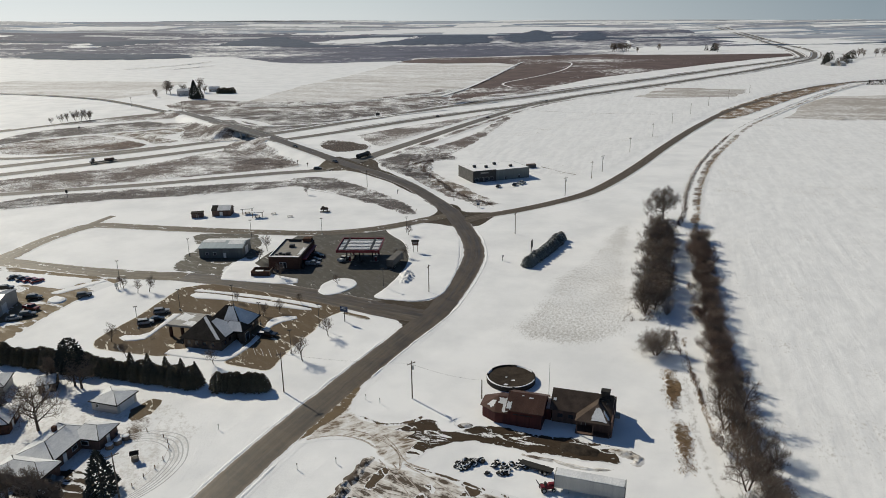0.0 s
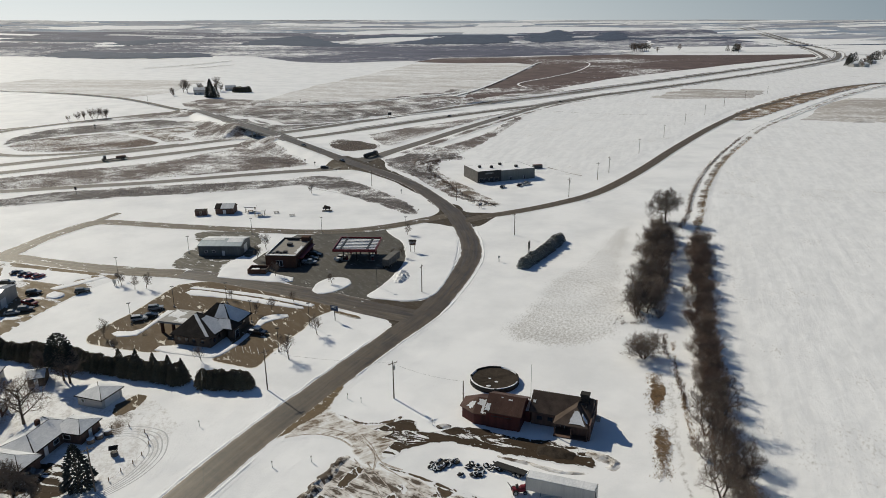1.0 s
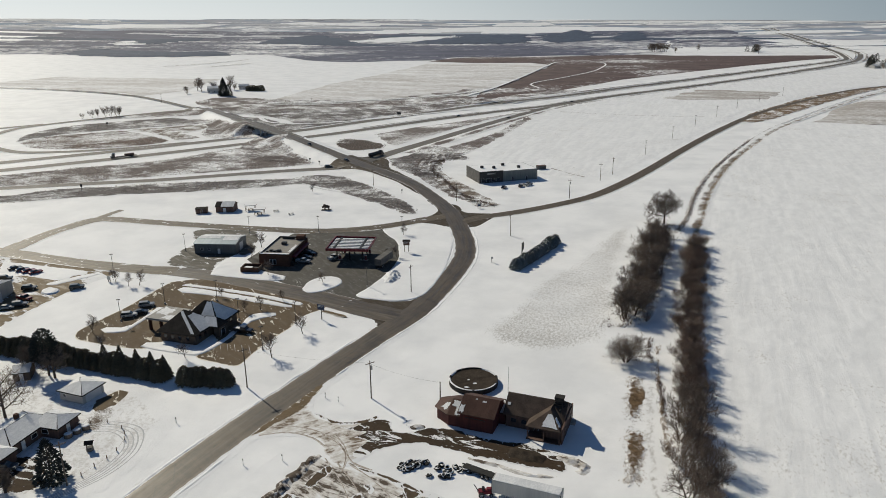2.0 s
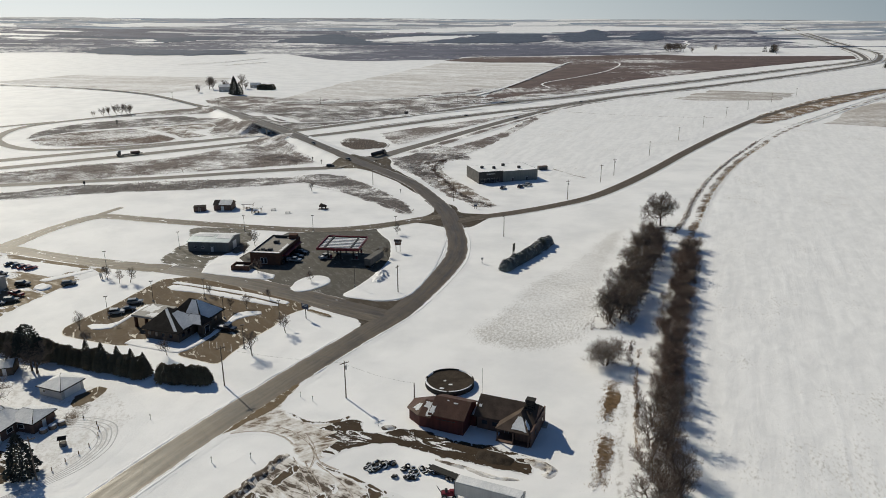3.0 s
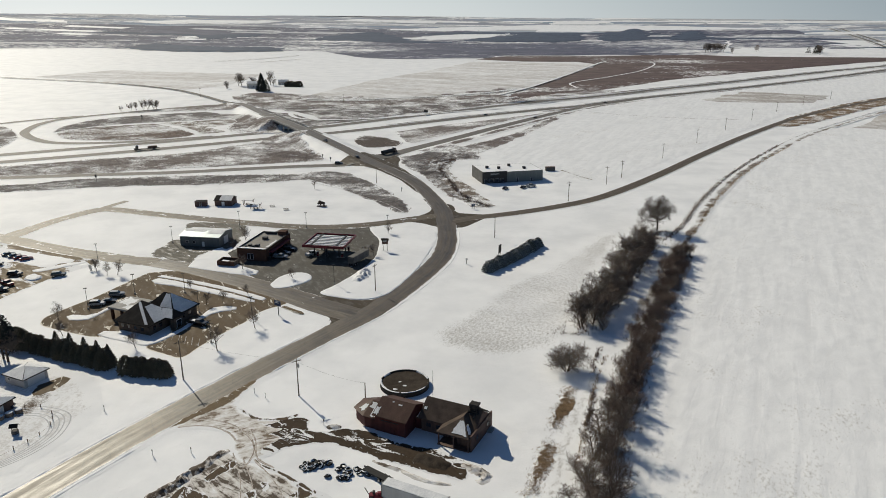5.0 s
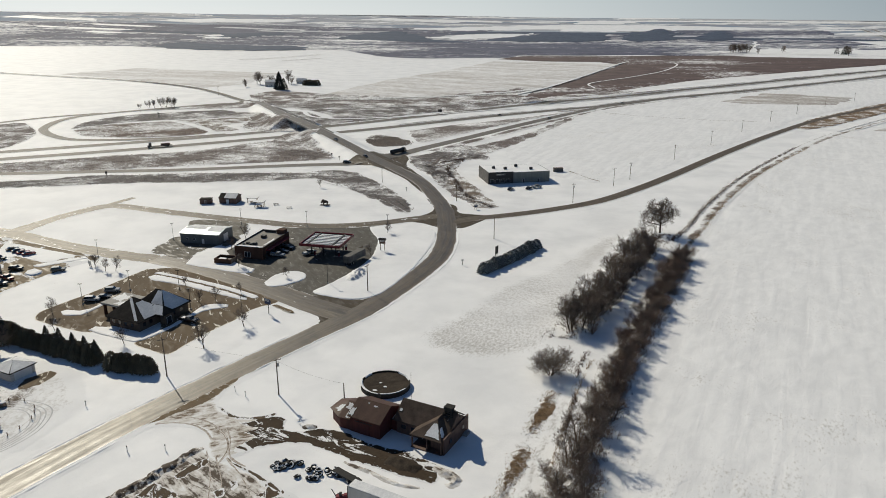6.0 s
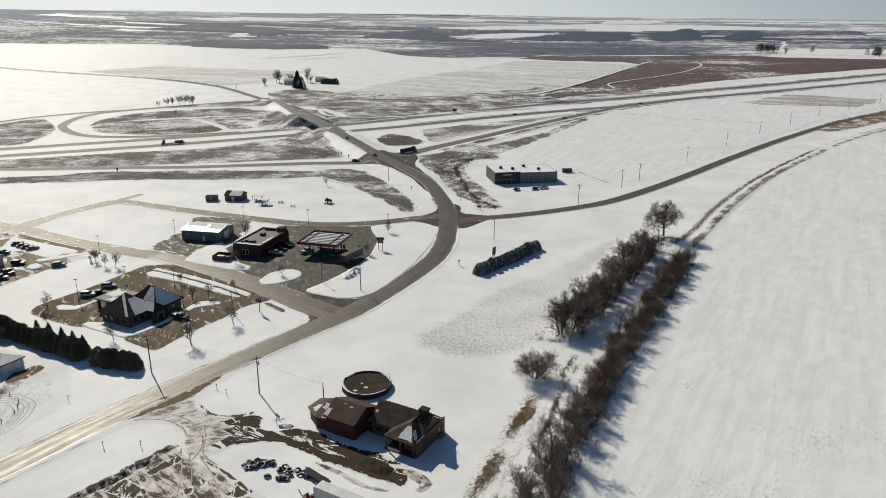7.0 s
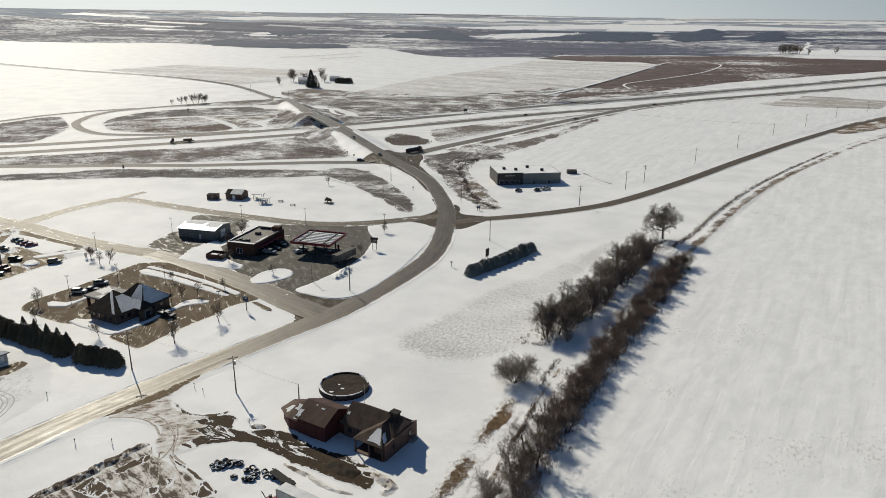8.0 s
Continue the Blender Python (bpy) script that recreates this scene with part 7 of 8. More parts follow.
metal_building("garden_shed", pose(-101.2, 155.0, 0, 0, 0, 20), 3.8, 5.4, 2.3, 3.2, "tanwall", "small tan garden shed with snow on its gable roof", [(0, (0, 0), (1, 1)), (1, (0, 0), (1, 1))], [(1.9, 0.9, 2.0, "-y")], roof="shingle")
patch("yard", [(-75.6, 147.0), (-72.2, 152.4), (-69.4, 151.6), (-69.6, 144.6), (-73.0, 141.6), (-74.6, 143)], M["banklot"], "bare brown drive before the garage", 0.02, 2, 2, 0.3, fade=0.4)
patch("yard", [(-75.6, 144.0), (-70.6, 146), (-66.4, 143), (-66, 136), (-69.2, 130), (-73.1, 131), (-74.2, 138)], M["weed"], "trodden snow and winter grass between house and garage", 0.01, 2, 2, 0.8, fade=3)
# mud patch, its dark colour also standing for shadows among the houses
patch("yard", [(-87.4, 122.4), (-81, 124.1), (-74.9, 124.1), (-69.5, 119.4), (-69.2, 112.6), (-77.2, 110.7), (-84.9, 114.6), (-88.8, 118.7)], M["mud"], "bare mud yard between the houses, darkened for shadows", 0.02, 2, 2, 0.8, fade=1.5)
patch("yard", [(-104, 152), (-92, 156), (-80, 157), (-66, 154), (-58, 146), (-52, 136), (-54, 122), (-58, 112), (-72, 108), (-92, 114), (-104, 132)], M["trodden"], "trodden garden snow with old footmarks", 0.0, 2, 2, 1.5, fade=5)
_w = thing("garden_well", "small roofed wishing well standing in the snow", "garden ornament", pose(-65.9, 126.6, 0, 0, 0, 20))
for _x in (-0.55, 0.55):
    cube("post", (_x - 0.07, _x + 0.07, -0.07, 0.07, 0, 1.9), M["wood"], _w)
_b = bmesh.new()
tube(_b, (0, 0, 0), (0, 0, 0.8), 0.75, 0.75, 12)
part("basin", _b, M["tankwall"], _w)
_b = bmesh.new()
roof_gable(_b, -0.9, 0.9, -0.75, 0.75, 1.8, 2.4, 0.08)
part("roof", _b, M["shingle"], _w)
for _k in range(3):
    _c = thing("round_bale", "snow-capped round bale against the house wall", "bale", pose(-73.3 + 0.35 * _k * 3, 131.2 + 0.85 * _k * 2, 0, 0, 0, 20), "bales by the house")
    _b = bmesh.new()
    tube(_b, (0, 0, 0), (0, 0, 1.0), 0.85, 0.8, 14)
    part("bale", _b, M["wood"], _c)
    _b = bmesh.new()
    tube(_b, (0, 0, 1.0), (0, 0, 1.14), 0.82, 0.6, 14)
    part("snow", _b, M["snow"], _c)


def garden_fence():
    ob = thing("garden_fence", "curved row of low wooden posts in the snow with rails", "fence")
    pts = resample([(-78.7, 132.2), (-75.5, 134.7), (-71.4, 136.8), (-67.7, 137.4), (-63.2, 135.1), (-60.4, 130.7), (-60.1, 126.6), (-60.7, 123.7), (-61.9, 120.9), (-62.9, 117.8)], 2.6)
    for p in pts:
        cube("post", (p[0] - 0.07, p[0] + 0.07, p[1] - 0.07, p[1] + 0.07, 0, 0.95), M["wood"], ob)
    for a, b in zip(pts, pts[1:]):
        bm = bmesh.new()
        tube(bm, (a[0], a[1], 0.3), (b[0], b[1], 0.3), 0.014, 0.014, 4)
        part("rail", bm, M["wood"], ob)


garden_fence()


def furrow(name, pts, width, label, mat="mud", up=0.02):
    """A wheel track pressed into the snow."""
    strip(name, pts, width, M[mat], label, up=up, category="track", step=1.2, wobble=0.25)


for _o in (-0.9, 0.0, 1.0, 1.9, 3.0):
    furrow("tyre_track", [(-77 + 0.2 * _o, 131 + _o), (-71, 133.6 + 0.9 * _o), (-66.5, 134.8 + _o), (-61.6 + 0.9 * _o, 133 + 0.8 * _o), (-58.4 + 0.9 * _o, 128), (-59 + 0.8 * _o, 121), (-62 + 0.7 * _o, 115), (-68 + 0.5 * _o, 108)], 0.4, "faint curved tyre track in the snow", "old", 0.03)

# ---- roadside: poles, lamps, signs ----
def utility_pole(h=10.0, arm=True, transformer=False):
    ob = thing("utility_pole", "weathered wooden utility pole standing in snow", "pole")
    bm = bmesh.new()
    tube(bm, (0, 0, -0.3), (0, 0, h), 0.17, 0.11, 8)
    part("pole", bm, M["pole"], ob)
    if arm:
        cube("crossarm", (-1.2, 1.2, -0.07, 0.07, h - 0.75, h - 0.6), M["pole"], ob)
        for x in (-1.1, -0.5, 0.5, 1.1):
            bm = bmesh.new()
            tube(bm, (x, 0, h - 0.6), (x, 0, h - 0.38), 0.05, 0.035, 6)
            part("insulator", bm, M["dark"], ob)
    if transformer:
        bm = bmesh.new()
        tube(bm, (0.38, 0, h - 2.4), (0.38, 0, h - 1.4), 0.24, 0.24, 10)
        part("transformer", bm, M["steel"], ob)
    return ob


PLAIN, TRANS = utility_pole(), utility_pole(transformer=True)
POLES = [(-41.0, 154.6, 1.1, 0, 40), (-9.4, 150.7, 1.0, 1, 40), (-6.6, 220.2, 0.98, 0, 70), (28.6, 286.4, 0.95, 0, 60), (60.6, 352.6, 1.0, 1, 30), (82.3, 393.4, 1.0, 0, 30), (92.2, 411.5, 1.0, 1, 30),
                                         (124.3, 474.2, 1.0, 0, 30), (158, 539, 1.0, 0, 30), (192.5, 603, 1.0, 0, 30), (229.5, 667, 1.0, 0, 30), (268, 728, 1.0, 0, 30), (312, 790, 1.0, 0, 30), (360, 850, 1.0, 0, 30)]
POLES += [(-64.0, 114.6, 1.0, 0, 40), (3.8, 345.5, 0.9, 0, 30), (-43.1, 380.1, 0.9, 0, 30), (-330, 760, 1.0, 0, 0), (-255, 700, 0.9, 0, 0), (-160, 735, 0.9, 0, 0), (-20, 770, 0.9, 0, 0)]
for k, (x, y, h, tr, turn) in enumerate(POLES):
    src = TRANS if tr else PLAIN
    m = pose(x, y, gz(x, y), 0, 0, turn)
    o = src if k in (0, 1) else copy_thing(src, m)
    o.matrix_basis = m @ Matrix.Diagonal((1, 1, h, 1))
_m = pose(7.2, 150.3, 0)
_o = utility_pole(5.0, False)
_o.matrix_basis = _m
_o = thing("antenna_mast", "thin steel antenna mast behind the barn", "mast", pose(23.3, 151.0, 0))
_b = bmesh.new()
tube(_b, (0, 0, -0.2), (0, 0, 9.0), 0.06, 0.04, 6)
part("mast", _b, M["steel"], _o)


def wire(a, b, sag, label="thin overhead wire between poles"):
    bm = bmesh.new()
    prev = None
    for k in range(11):
        u = k / 10
        p = Vector(a).lerp(Vector(b), u) - Vector((0, 0, sag * 4 * u * (1 - u)))
        if prev is not None:
            tube(bm, prev, p, 0.016, 0.016, 3)
        prev = p
    me = bpy.data.meshes.new("wire")
    bm.to_mesh(me)
    bm.free()
    me.materials.append(M["dark"])
    tagged(new("wire", me), label, "wire")


wire((-9.4, 150.7, 9.2), (7.2, 150.3, 4.9), 0.7)
wire((-41, 154.6, 10.3), (-9.4, 150.7, 9.4), 0.6)


def lot_lamp(x, y, h=7.5, turn=0):
    ob = thing("lot_lamp", "dark steel parking-lot lamp on a concrete footing", "street lamp", pose(x, y, 0, 0, 0, turn), "parking-lot lamps")
    bm = bmesh.new()
    tube(bm, (0, 0, 0), (0, 0, 0.6), 0.28, 0.26, 8)
    part("footing", bm, M["concrete"], ob)
    bm = bmesh.new()
    tube(bm, (0, 0, 0.6), (0, 0, h), 0.09, 0.07, 6)
    part("pole", bm, M["dark"], ob)
    for s in (-1, 1):
        cube("lamp_head", (0.1 * s - 0.02 if s > 0 else -0.55, 0.55 if s > 0 else -0.08, -0.14, 0.2, h - 0.05, h + 0.16), M["dark"], ob)


for x, y in ((-116.6, 236.2), (-84.9, 207.3), (-69.0, 210.6), (-56.7, 195.6), (-43.4, 175.6), (-38.7, 193.6), (-22.1, 225.0), (-53.3, 289.6), (-92.5, 193.5), (-17.3, 290), (-100.5, 262), (-83, 288)):
    lot_lamp(x, y, 7.0, 20)


def sign(name, x, y, turn, posts, board, mat, label, bars=0, roof=False):
    ob = thing(name, label, "sign", pose(x, y, gz(x, y), 0, 0, turn))
    w, z0, z1 = board
    for px in posts:
        cube("post", (px - 0.09, px + 0.09, -0.09, 0.09, -0.1, z1), M["pole"] if roof else M["dark"], ob)
    cube("board", (-w / 2, w / 2, -0.22, -0.1, z0, z1), M[mat], ob)
    for k in range(bars):
        cube("lettering_bar", (-w * 0.36, w * (0.36 - 0.12 * k), -0.245, -0.225, z1 - 0.35 - 0.42 * k, z1 - 0.17 - 0.42 * k), M["white"], ob)
    if roof:
        bm = bmesh.new()
        roof_gable(bm, -w / 2 - 0.3, w / 2 + 0.3, -0.6, 0.4, z1, z1 + 0.7, 0.1)
        part("roof", bm, M["brownroof"], ob)
    return ob


sign("yard_sign", -113.2, 226.6, -20, (-0.4, 0.4), (1.5, 0.9, 2.3), "siding", "small pale sign on two posts at the lawn corner")
sign("pylon_sign", -31.6, 197.0, -25, (0,), (2.6, 3.2, 4.9), "blue", "blue pylon sign with unreadable white writing beside the road", 2)
sign("timber_sign", -12.6, 263.0, 0, (-0.8, 0.8), (2.4, 3.0, 4.6), "brownwall", "two-post timber sign with a small gable roof", 2, True)
sign("advert_board", 32.2, 259.5, 70, (-0.7, 0.7), (2.4, 2.6, 5.6), "dark", "dark back of a tall board behind the spruce hedge")
sign("road_sign", -198.5, 362.4, 10, (0,), (1.1, 2.6, 4.2), "dark", "dark back of a highway sign on a post")
sign("road_sign", -306.0, 597.0, 10, (-0.4, 0.4), (1.5, 2.8, 4.2), "dark", "dark back of a highway sign on two posts")
sign("road_sign", -62.0, 668.0, 10, (-0.8, 0.8), (3.6, 2.4, 4.8), "dark", "dark back of a highway sign on two posts")
sign("road_sign", -86.0, 437.0, 30, (0,), (0.9, 1.8, 2.7), "dark", "small road sign at the ramp")
sign("road_sign", -94.0, 446.0, 30, (0,), (0.9, 1.8, 2.7), "dark", "small road sign at the ramp")
sign("road_sign", 15.2, 331.6, 20, (-0.5, 0.5), (1.6, 1.2, 2.4), "blue", "small blue road sign by the junction", 1)
sign("road_sign", 20.5, 252.0, 20, (0,), (0.75, 1.5, 2.25), "steel", "small road sign beside the curve")
sign("road_sign", -25.4, 362.0, 20, (0,), (0.75, 1.5, 2.25), "steel", "small road sign beside the curve")
for x, y in ((-31.6, 122.9), (-52, 138.0), (-20.5, 150.4), (0.4, 139.0), (-24.0, 124.8), (-17.0, 148.6)):
    _p = thing("marker_post", "thin marker post with a dark top in the snow", "marker post", pose(x, y, -0.4))
    cube("post", (-0.05, 0.05, -0.05, 0.05, -0.1, 1.5), M["steel"], _p)
    cube("top", (-0.09, 0.09, -0.06, 0.06, 1.5, 1.85), M["dark"], _p)

# ---- vehicles ----
FLEET = {}


def park_car(kind, colour, x, y, heading, where):
    lab = {"sedan": "sedan", "suv": "sport utility vehicle", "pickup": "pickup truck"}[kind]
    m = pose(x, y, gz(x, y) + 0.09, 0, 0, heading)
    if (kind, colour) in FLEET:
        o = copy_thing(FLEET[kind, colour], m)
    else:
        o = FLEET[kind, colour] = car(kind, colour, "x")
        o.matrix_basis = m
    tagged(o, f"{colour} {lab} {where}", "pickup truck" if kind == "pickup" else "car")


for kind, colour, x, y, hd, where in (
        ("sedan", "black", -155.1, 238.4, 50, "parked in a row on the snowy lot"), ("sedan", "grey", -151.4, 236.9, 50, "parked in a row on the snowy lot"), ("sedan", "red", -148.2, 235.7, 50, "parked in a row on the snowy lot"), ("sedan", "red", -144.9, 234.6, 50, "parked in a row on the snowy lot"),
        ("suv", "black", -137.0, 218.4, 15, "standing beside the dealer building"), ("pickup", "red", -133.0, 209.4, -20, "standing beside the dealer building"), ("sedan", "silver", -134.0, 201.4, 20, "parked before the dealer building"), ("suv", "grey", -131.2, 204.0, 20, "parked before the dealer building"), ("suv", "black", -151.6, 227.4, 20, "parked before the dealer building"),
        ("suv", "black", -121.2, 219.9, 25, "on the slushy lane beside the lawn"),
        ("pickup", "silver", -50.2, 249.4, -5, "parked before the station shop"), ("suv", "black", -50.0, 258.6, -5, "parked before the station shop"), ("sedan", "grey", -50.4, 254.4, -5, "parked before the station shop"), ("pickup", "white", -39.4, 254.2, 60, "standing under the pump canopy"),
        ("pickup", "black", -52.5, 187.0, -12, "parked on the bank lot with snow on it"), ("suv", "silver", -90.0, 205.2, 20, "waiting at the bank drive-through"), ("suv", "white", -91.6, 196.8, 20, "waiting at the bank drive-through"), ("sedan", "black", -89.2, 199.4, 20, "waiting at the bank drive-through"),
        ("sedan", "black", 28.2, 374.6, 70, "parked before the commercial building"), ("sedan", "black", 37.5, 378.4, 70, "parked before the commercial building"), ("pickup", "silver", 41.5, 382.0, 40, "parked before the commercial building"),
        ("suv", "black", -78.4, 428.6, 20, "waiting at the end of the ramp"), ("sedan", "black", -68.6, 437.0, -52, "crossing the junction"), ("sedan", "black", -102.0, 480.0, -52, "on the overpass road"),
        ("sedan", "black", -6.0, 671.0, 48, "on the highway"), ("sedan", "black", 112.0, 784.0, 50, "on the highway"), ("sedan", "black", 40.0, 655.0, 62, "on the highway ramp"), ("sedan", "grey", -75.9, 135.8, 20, "parked beside the ranch house"), ("suv", "grey", -79.5, 119.0, 12, "parked before the brown house")):
    park_car(kind, colour, x, y, hd, where)


def lorry(x, y, heading, tanker, label):
    ob = thing("lorry", label, "truck", pose(x, y, gz(x, y) + 0.12, 0, 0, heading))
    bm = shell([(4.2, 0.6), (6.9, 0.6), (7.0, 1.7), (6.1, 1.9), (5.9, 2.9), (5.4, 3.6), (4.2, 3.6)], 1.2, 0.12, 2.0)
    part("cab", bm, PAINT["black"], ob)
    cube("windscreen", (5.86, 5.99, -0.95, 0.95, 2.0, 2.8), M["glass"], ob)
    cube("chassis", (-7.5, 6.6, -0.45, 0.45, 0.7, 1.0), M["dark"], ob)
    if tanker:
        bm = bmesh.new()
        tube(bm, (-7.4, 0, 2.2), (3.6, 0, 2.2), 1.15, 1.15, 16)
        part("tank", bm, M["dark"], ob)
    else:
        cube("load_deck", (-9.5, 3.4, -1.25, 1.25, 1.0, 1.25), M["dark"], ob)
        cube("load", (-8.0, -2.0, -1.0, 1.0, 1.26, 2.6), M["brownwall"], ob, bevel=0.2)
    for wx in (-6.6, -5.4, 3.2, 6.0):
        for wy in (-1.0, 1.0):
            wheel(ob, wx, wy, 0.5, 0.35)


lorry(-54.0, 466.0, 62, True, "dark tanker lorry turning onto the highway ramp")
lorry(-225.0, 459.5, 218, False, "dark lorry with a low load on the highway")

# ---- trees ----
ROW = [bare_tree(11 + k, 9.2, 4, (8, 6, 5, 5), 0.2, 0.6, 1 + (k % 3 > 0), 0.014, 0.2, low=0.16, rise=0.05, lift_=0.16, label="leafless tree in a dense row beside the old rail bed") for k in range(6)]
BRUSH = [bare_tree(31 + k, 5.6, 3, (8, 6, 5), 0.055, 0.5, 5, 0.014, 0.4, "brush", 0.08, 0.06, 0.2, "dense leafless brush in a row beside the old rail bed", "shrub", "shrub") for k in range(6)]
rng = random.Random(5)
spots, spots_b = [], []
LEFT = resample([(62, 201), (67, 213), (72.5, 232), (78.5, 252), (85, 272), (90, 286)], 4.4)
for i, p in enumerate(LEFT):
    for k in range(2):
        spots.append((p[0] + rng.uniform(-2.2, 2.4) + (2.0 if k else -2.4), p[1] + rng.gauss(0, 1.2), rng.uniform(0.72, 1.0) + (0.26 if i % 4 in (0, 1) and not k else 0.0), rng.uniform(0, 360)))
    spots_b.append((p[0] + rng.uniform(-1.0, 4.5), p[1] + rng.gauss(0, 1.5), rng.uniform(0.45, 0.75), rng.uniform(0, 360)))
NEAR = [(56.2, 106, 1.0), (59.8, 110.4, 0.8), (56.0, 114.5, 0.92), (60.5, 118.6, 1.0), (57.6, 122.8, 0.85), (62.8, 125.4, 0.78), (62.0, 131, 1.0), (59.6, 135.6, 0.82), (64.4, 138.4, 1.05), (61.4, 143.4, 0.95), (66.6, 146, 0.8), (64.0, 150, 0.85)]
NEAR += [(60.0, 200.5, 1.15), (63.5, 203.0, 1.05), (60.5, 207.0, 1.1), (66.5, 207.5, 1.0), (70.5, 222.0, 1.05)]
spots += [(x, y, s, rng.uniform(0, 360)) for x, y, s in NEAR]
RIGHT = resample([(57, 104), (58.8, 116), (61.4, 128), (64.8, 142), (67.8, 156), (71.8, 174), (78, 197), (86.5, 224), (94.5, 249), (102.5, 277)], 2.2)
for i, p in enumerate(RIGHT):
    if p[1] < 150:
        if i % 4:
            spots_b.append((p[0] + rng.gauss(0.2, 2.4), p[1] + rng.gauss(0, 1.1), rng.uniform(0.45, 0.95), rng.uniform(0, 360)))
        continue
    spots_b.append((p[0] + rng.gauss(-0.2, 1.7), p[1] + rng.gauss(0, 1.1), rng.uniform(0.6, 1.12), rng.uniform(0, 360)))
    if i % 2:
        spots_b.append((p[0] + rng.gauss(-0.4, 1.5), p[1] + rng.gauss(0, 1.1), rng.uniform(0.5, 0.9), rng.uniform(0, 360)))
    if i % 4 == 1:
        spots.append((p[0] + rng.gauss(0.2, 1.2), p[1] + rng.gauss(0, 0.8), rng.uniform(0.55, 0.82), rng.uniform(0, 360)))
rng.shuffle(spots)
rng.shuffle(spots_b)
spread_copies(ROW, spots, group="tree rows beside the rail bed")
spread_copies(BRUSH, spots_b, group="brush rows beside the rail bed")
o = bare_tree(51, 16.0, 5, (11, 7, 6, 5, 4), 0.36, 0.8, 1, 0.016, low=0.16, rise=0.05, label="large leafless tree with a rounded crown beside the row")
o.matrix_basis = pose(97.0, 307.0, 0, 0, 0, 20)
o = bare_tree(52, 8.0, 4, (9, 6, 5, 4), 0.12, 0.55, 7, 0.012, 0.34, "twig", 0.06, 0.02, 0.08, "broad leafless bush standing by the rail bed")
o.matrix_basis = pose(55.0, 172.0, 0)
SMALL = [bare_tree(61 + k, 5.8, 4, (8, 6, 4, 3), 0.11, 0.6, 1, 0.013, twig="twig", label="small leafless ornamental tree in snow") for k in range(3)]
spread_copies(SMALL, [(x, y, s, 77 * i) for i, (x, y, s) in enumerate(((-35.0, 186.7, 1.15), (-39.5, 171.0, 1.3), (-63.0, 170.0, 1.0), (-104.6, 222.8, 0.9), (-101.2, 223.8, 1.05), (-112.8, 228.4, 0.8), (-73.0, 363.0, 0.9), (-38.2, 228.6, 0.75), (-71.5, 254.0, 1.1),
              (-71.4, 267.4, 1.2), (-59.4, 235.2, 1.0), (-15.8, 257.0, 0.95), (-16.4, 286.0, 0.95), (-57.4, 201.8, 0.8), (-52.6, 203.6, 0.9), (-68.6, 214.0, 0.7), (-47.5, 211.8, 0.7), (-96.6, 184.6, 1.1), (-110.6, 226.0, 0.9), (-118, 160, 1.0), (-88.0, 174.5, 0.9), (-20.0, 258, 0.6)))])
for k, (x, y, h) in enumerate(((-92.4, 138.4, 12.5), (-79.5, 113.6, 8.5), (-85.0, 114.0, 8.0), (-112.0, 146.0, 10.0), (-104.0, 142.0, 8.0), (-74.8, 112.0, 6.0), (-92.0, 157.6, 9.0), (-100.5, 160.0, 8.0))):
    o = bare_tree(71 + k, h, 4, (10, 7, 6, 5), 0.3, 0.66, 1, 0.015, twig="twig", low=0.2, rise=0.05, lift_=0.15, label="large leafless yard tree among the houses")
    o.matrix_basis = pose(x, y, 0, 0, 0, 60 * k)
o = conifer(81, 13.0, 3.5, 1300, "pine", "tall dark pine with a bare lower trunk above the hedge", 0.0, 0.4, 0.35)
o.matrix_basis = pose(-94.2, 158.8, 0)
o = conifer(82, 9.6, 3.5, 900, "pine", "dark green spruce among the houses", 0.0, 0.03, 0.7)
o.matrix_basis = pose(-67.8, 115.9, 0)
HEDGE = [conifer(90 + k, 4.9, 2.6, 1700, "needle", "dark evergreen in a dense lumpy hedge", 0.0, 0.0, 0.3) for k in range(3)]
CONE = [conifer(95 + k, 6.8, 1.8, 1000, "needle", "dark pointed evergreen in the hedge", 0.0, 0.0, 0.75) for k in range(2)]
a, b = np.array((-126.0, 174.6)), np.array((-63.4, 158.2))
n = 27
spread_copies(HEDGE, [(*(a + (b - a) * (k + 0.5) / n + np.array((rng.gauss(0, 0.2), rng.gauss(0, 0.3)))), rng.uniform(0.82, 1.12), rng.uniform(0, 360)) for k in range(n)], group="evergreen hedge")
spread_copies(CONE, [(*(a + (b - a) * u + np.array((0.2, 0.9))), rng.uniform(0.9, 1.05), rng.uniform(0, 360)) for u in (0.7, 0.78, 0.86, 0.93, 0.99)], group="evergreen hedge")
LOW = [conifer(100 + k, 4.2, 2.1, 1100, "needle", "low rounded dark evergreen in a short hedge", 0.0, 0.0, 0.42) for k in range(2)]
spread_copies(LOW, [(-57.4 + 1.55 * k, 156.6 - 0.12 * k + rng.gauss(0, 0.2), rng.uniform(0.9, 1.12), 50 * k) for k in range(8)], group="short evergreen hedge")
FIR = [conifer(110 + k, 5.0, 3.2, 1200, "spruce", "snow-dusted blue-green spruce in a short row", 0.6, 0.0, 0.4) for k in range(3)]
spread_copies(FIR, [(29.8 + 16.6 * k / 11 + rng.gauss(0, 0.3), 245 + 32.5 * k / 11 + rng.gauss(0, 0.3), rng.uniform(0.72, 0.92), 70 * k) for k in range(12)], group="spruce row")

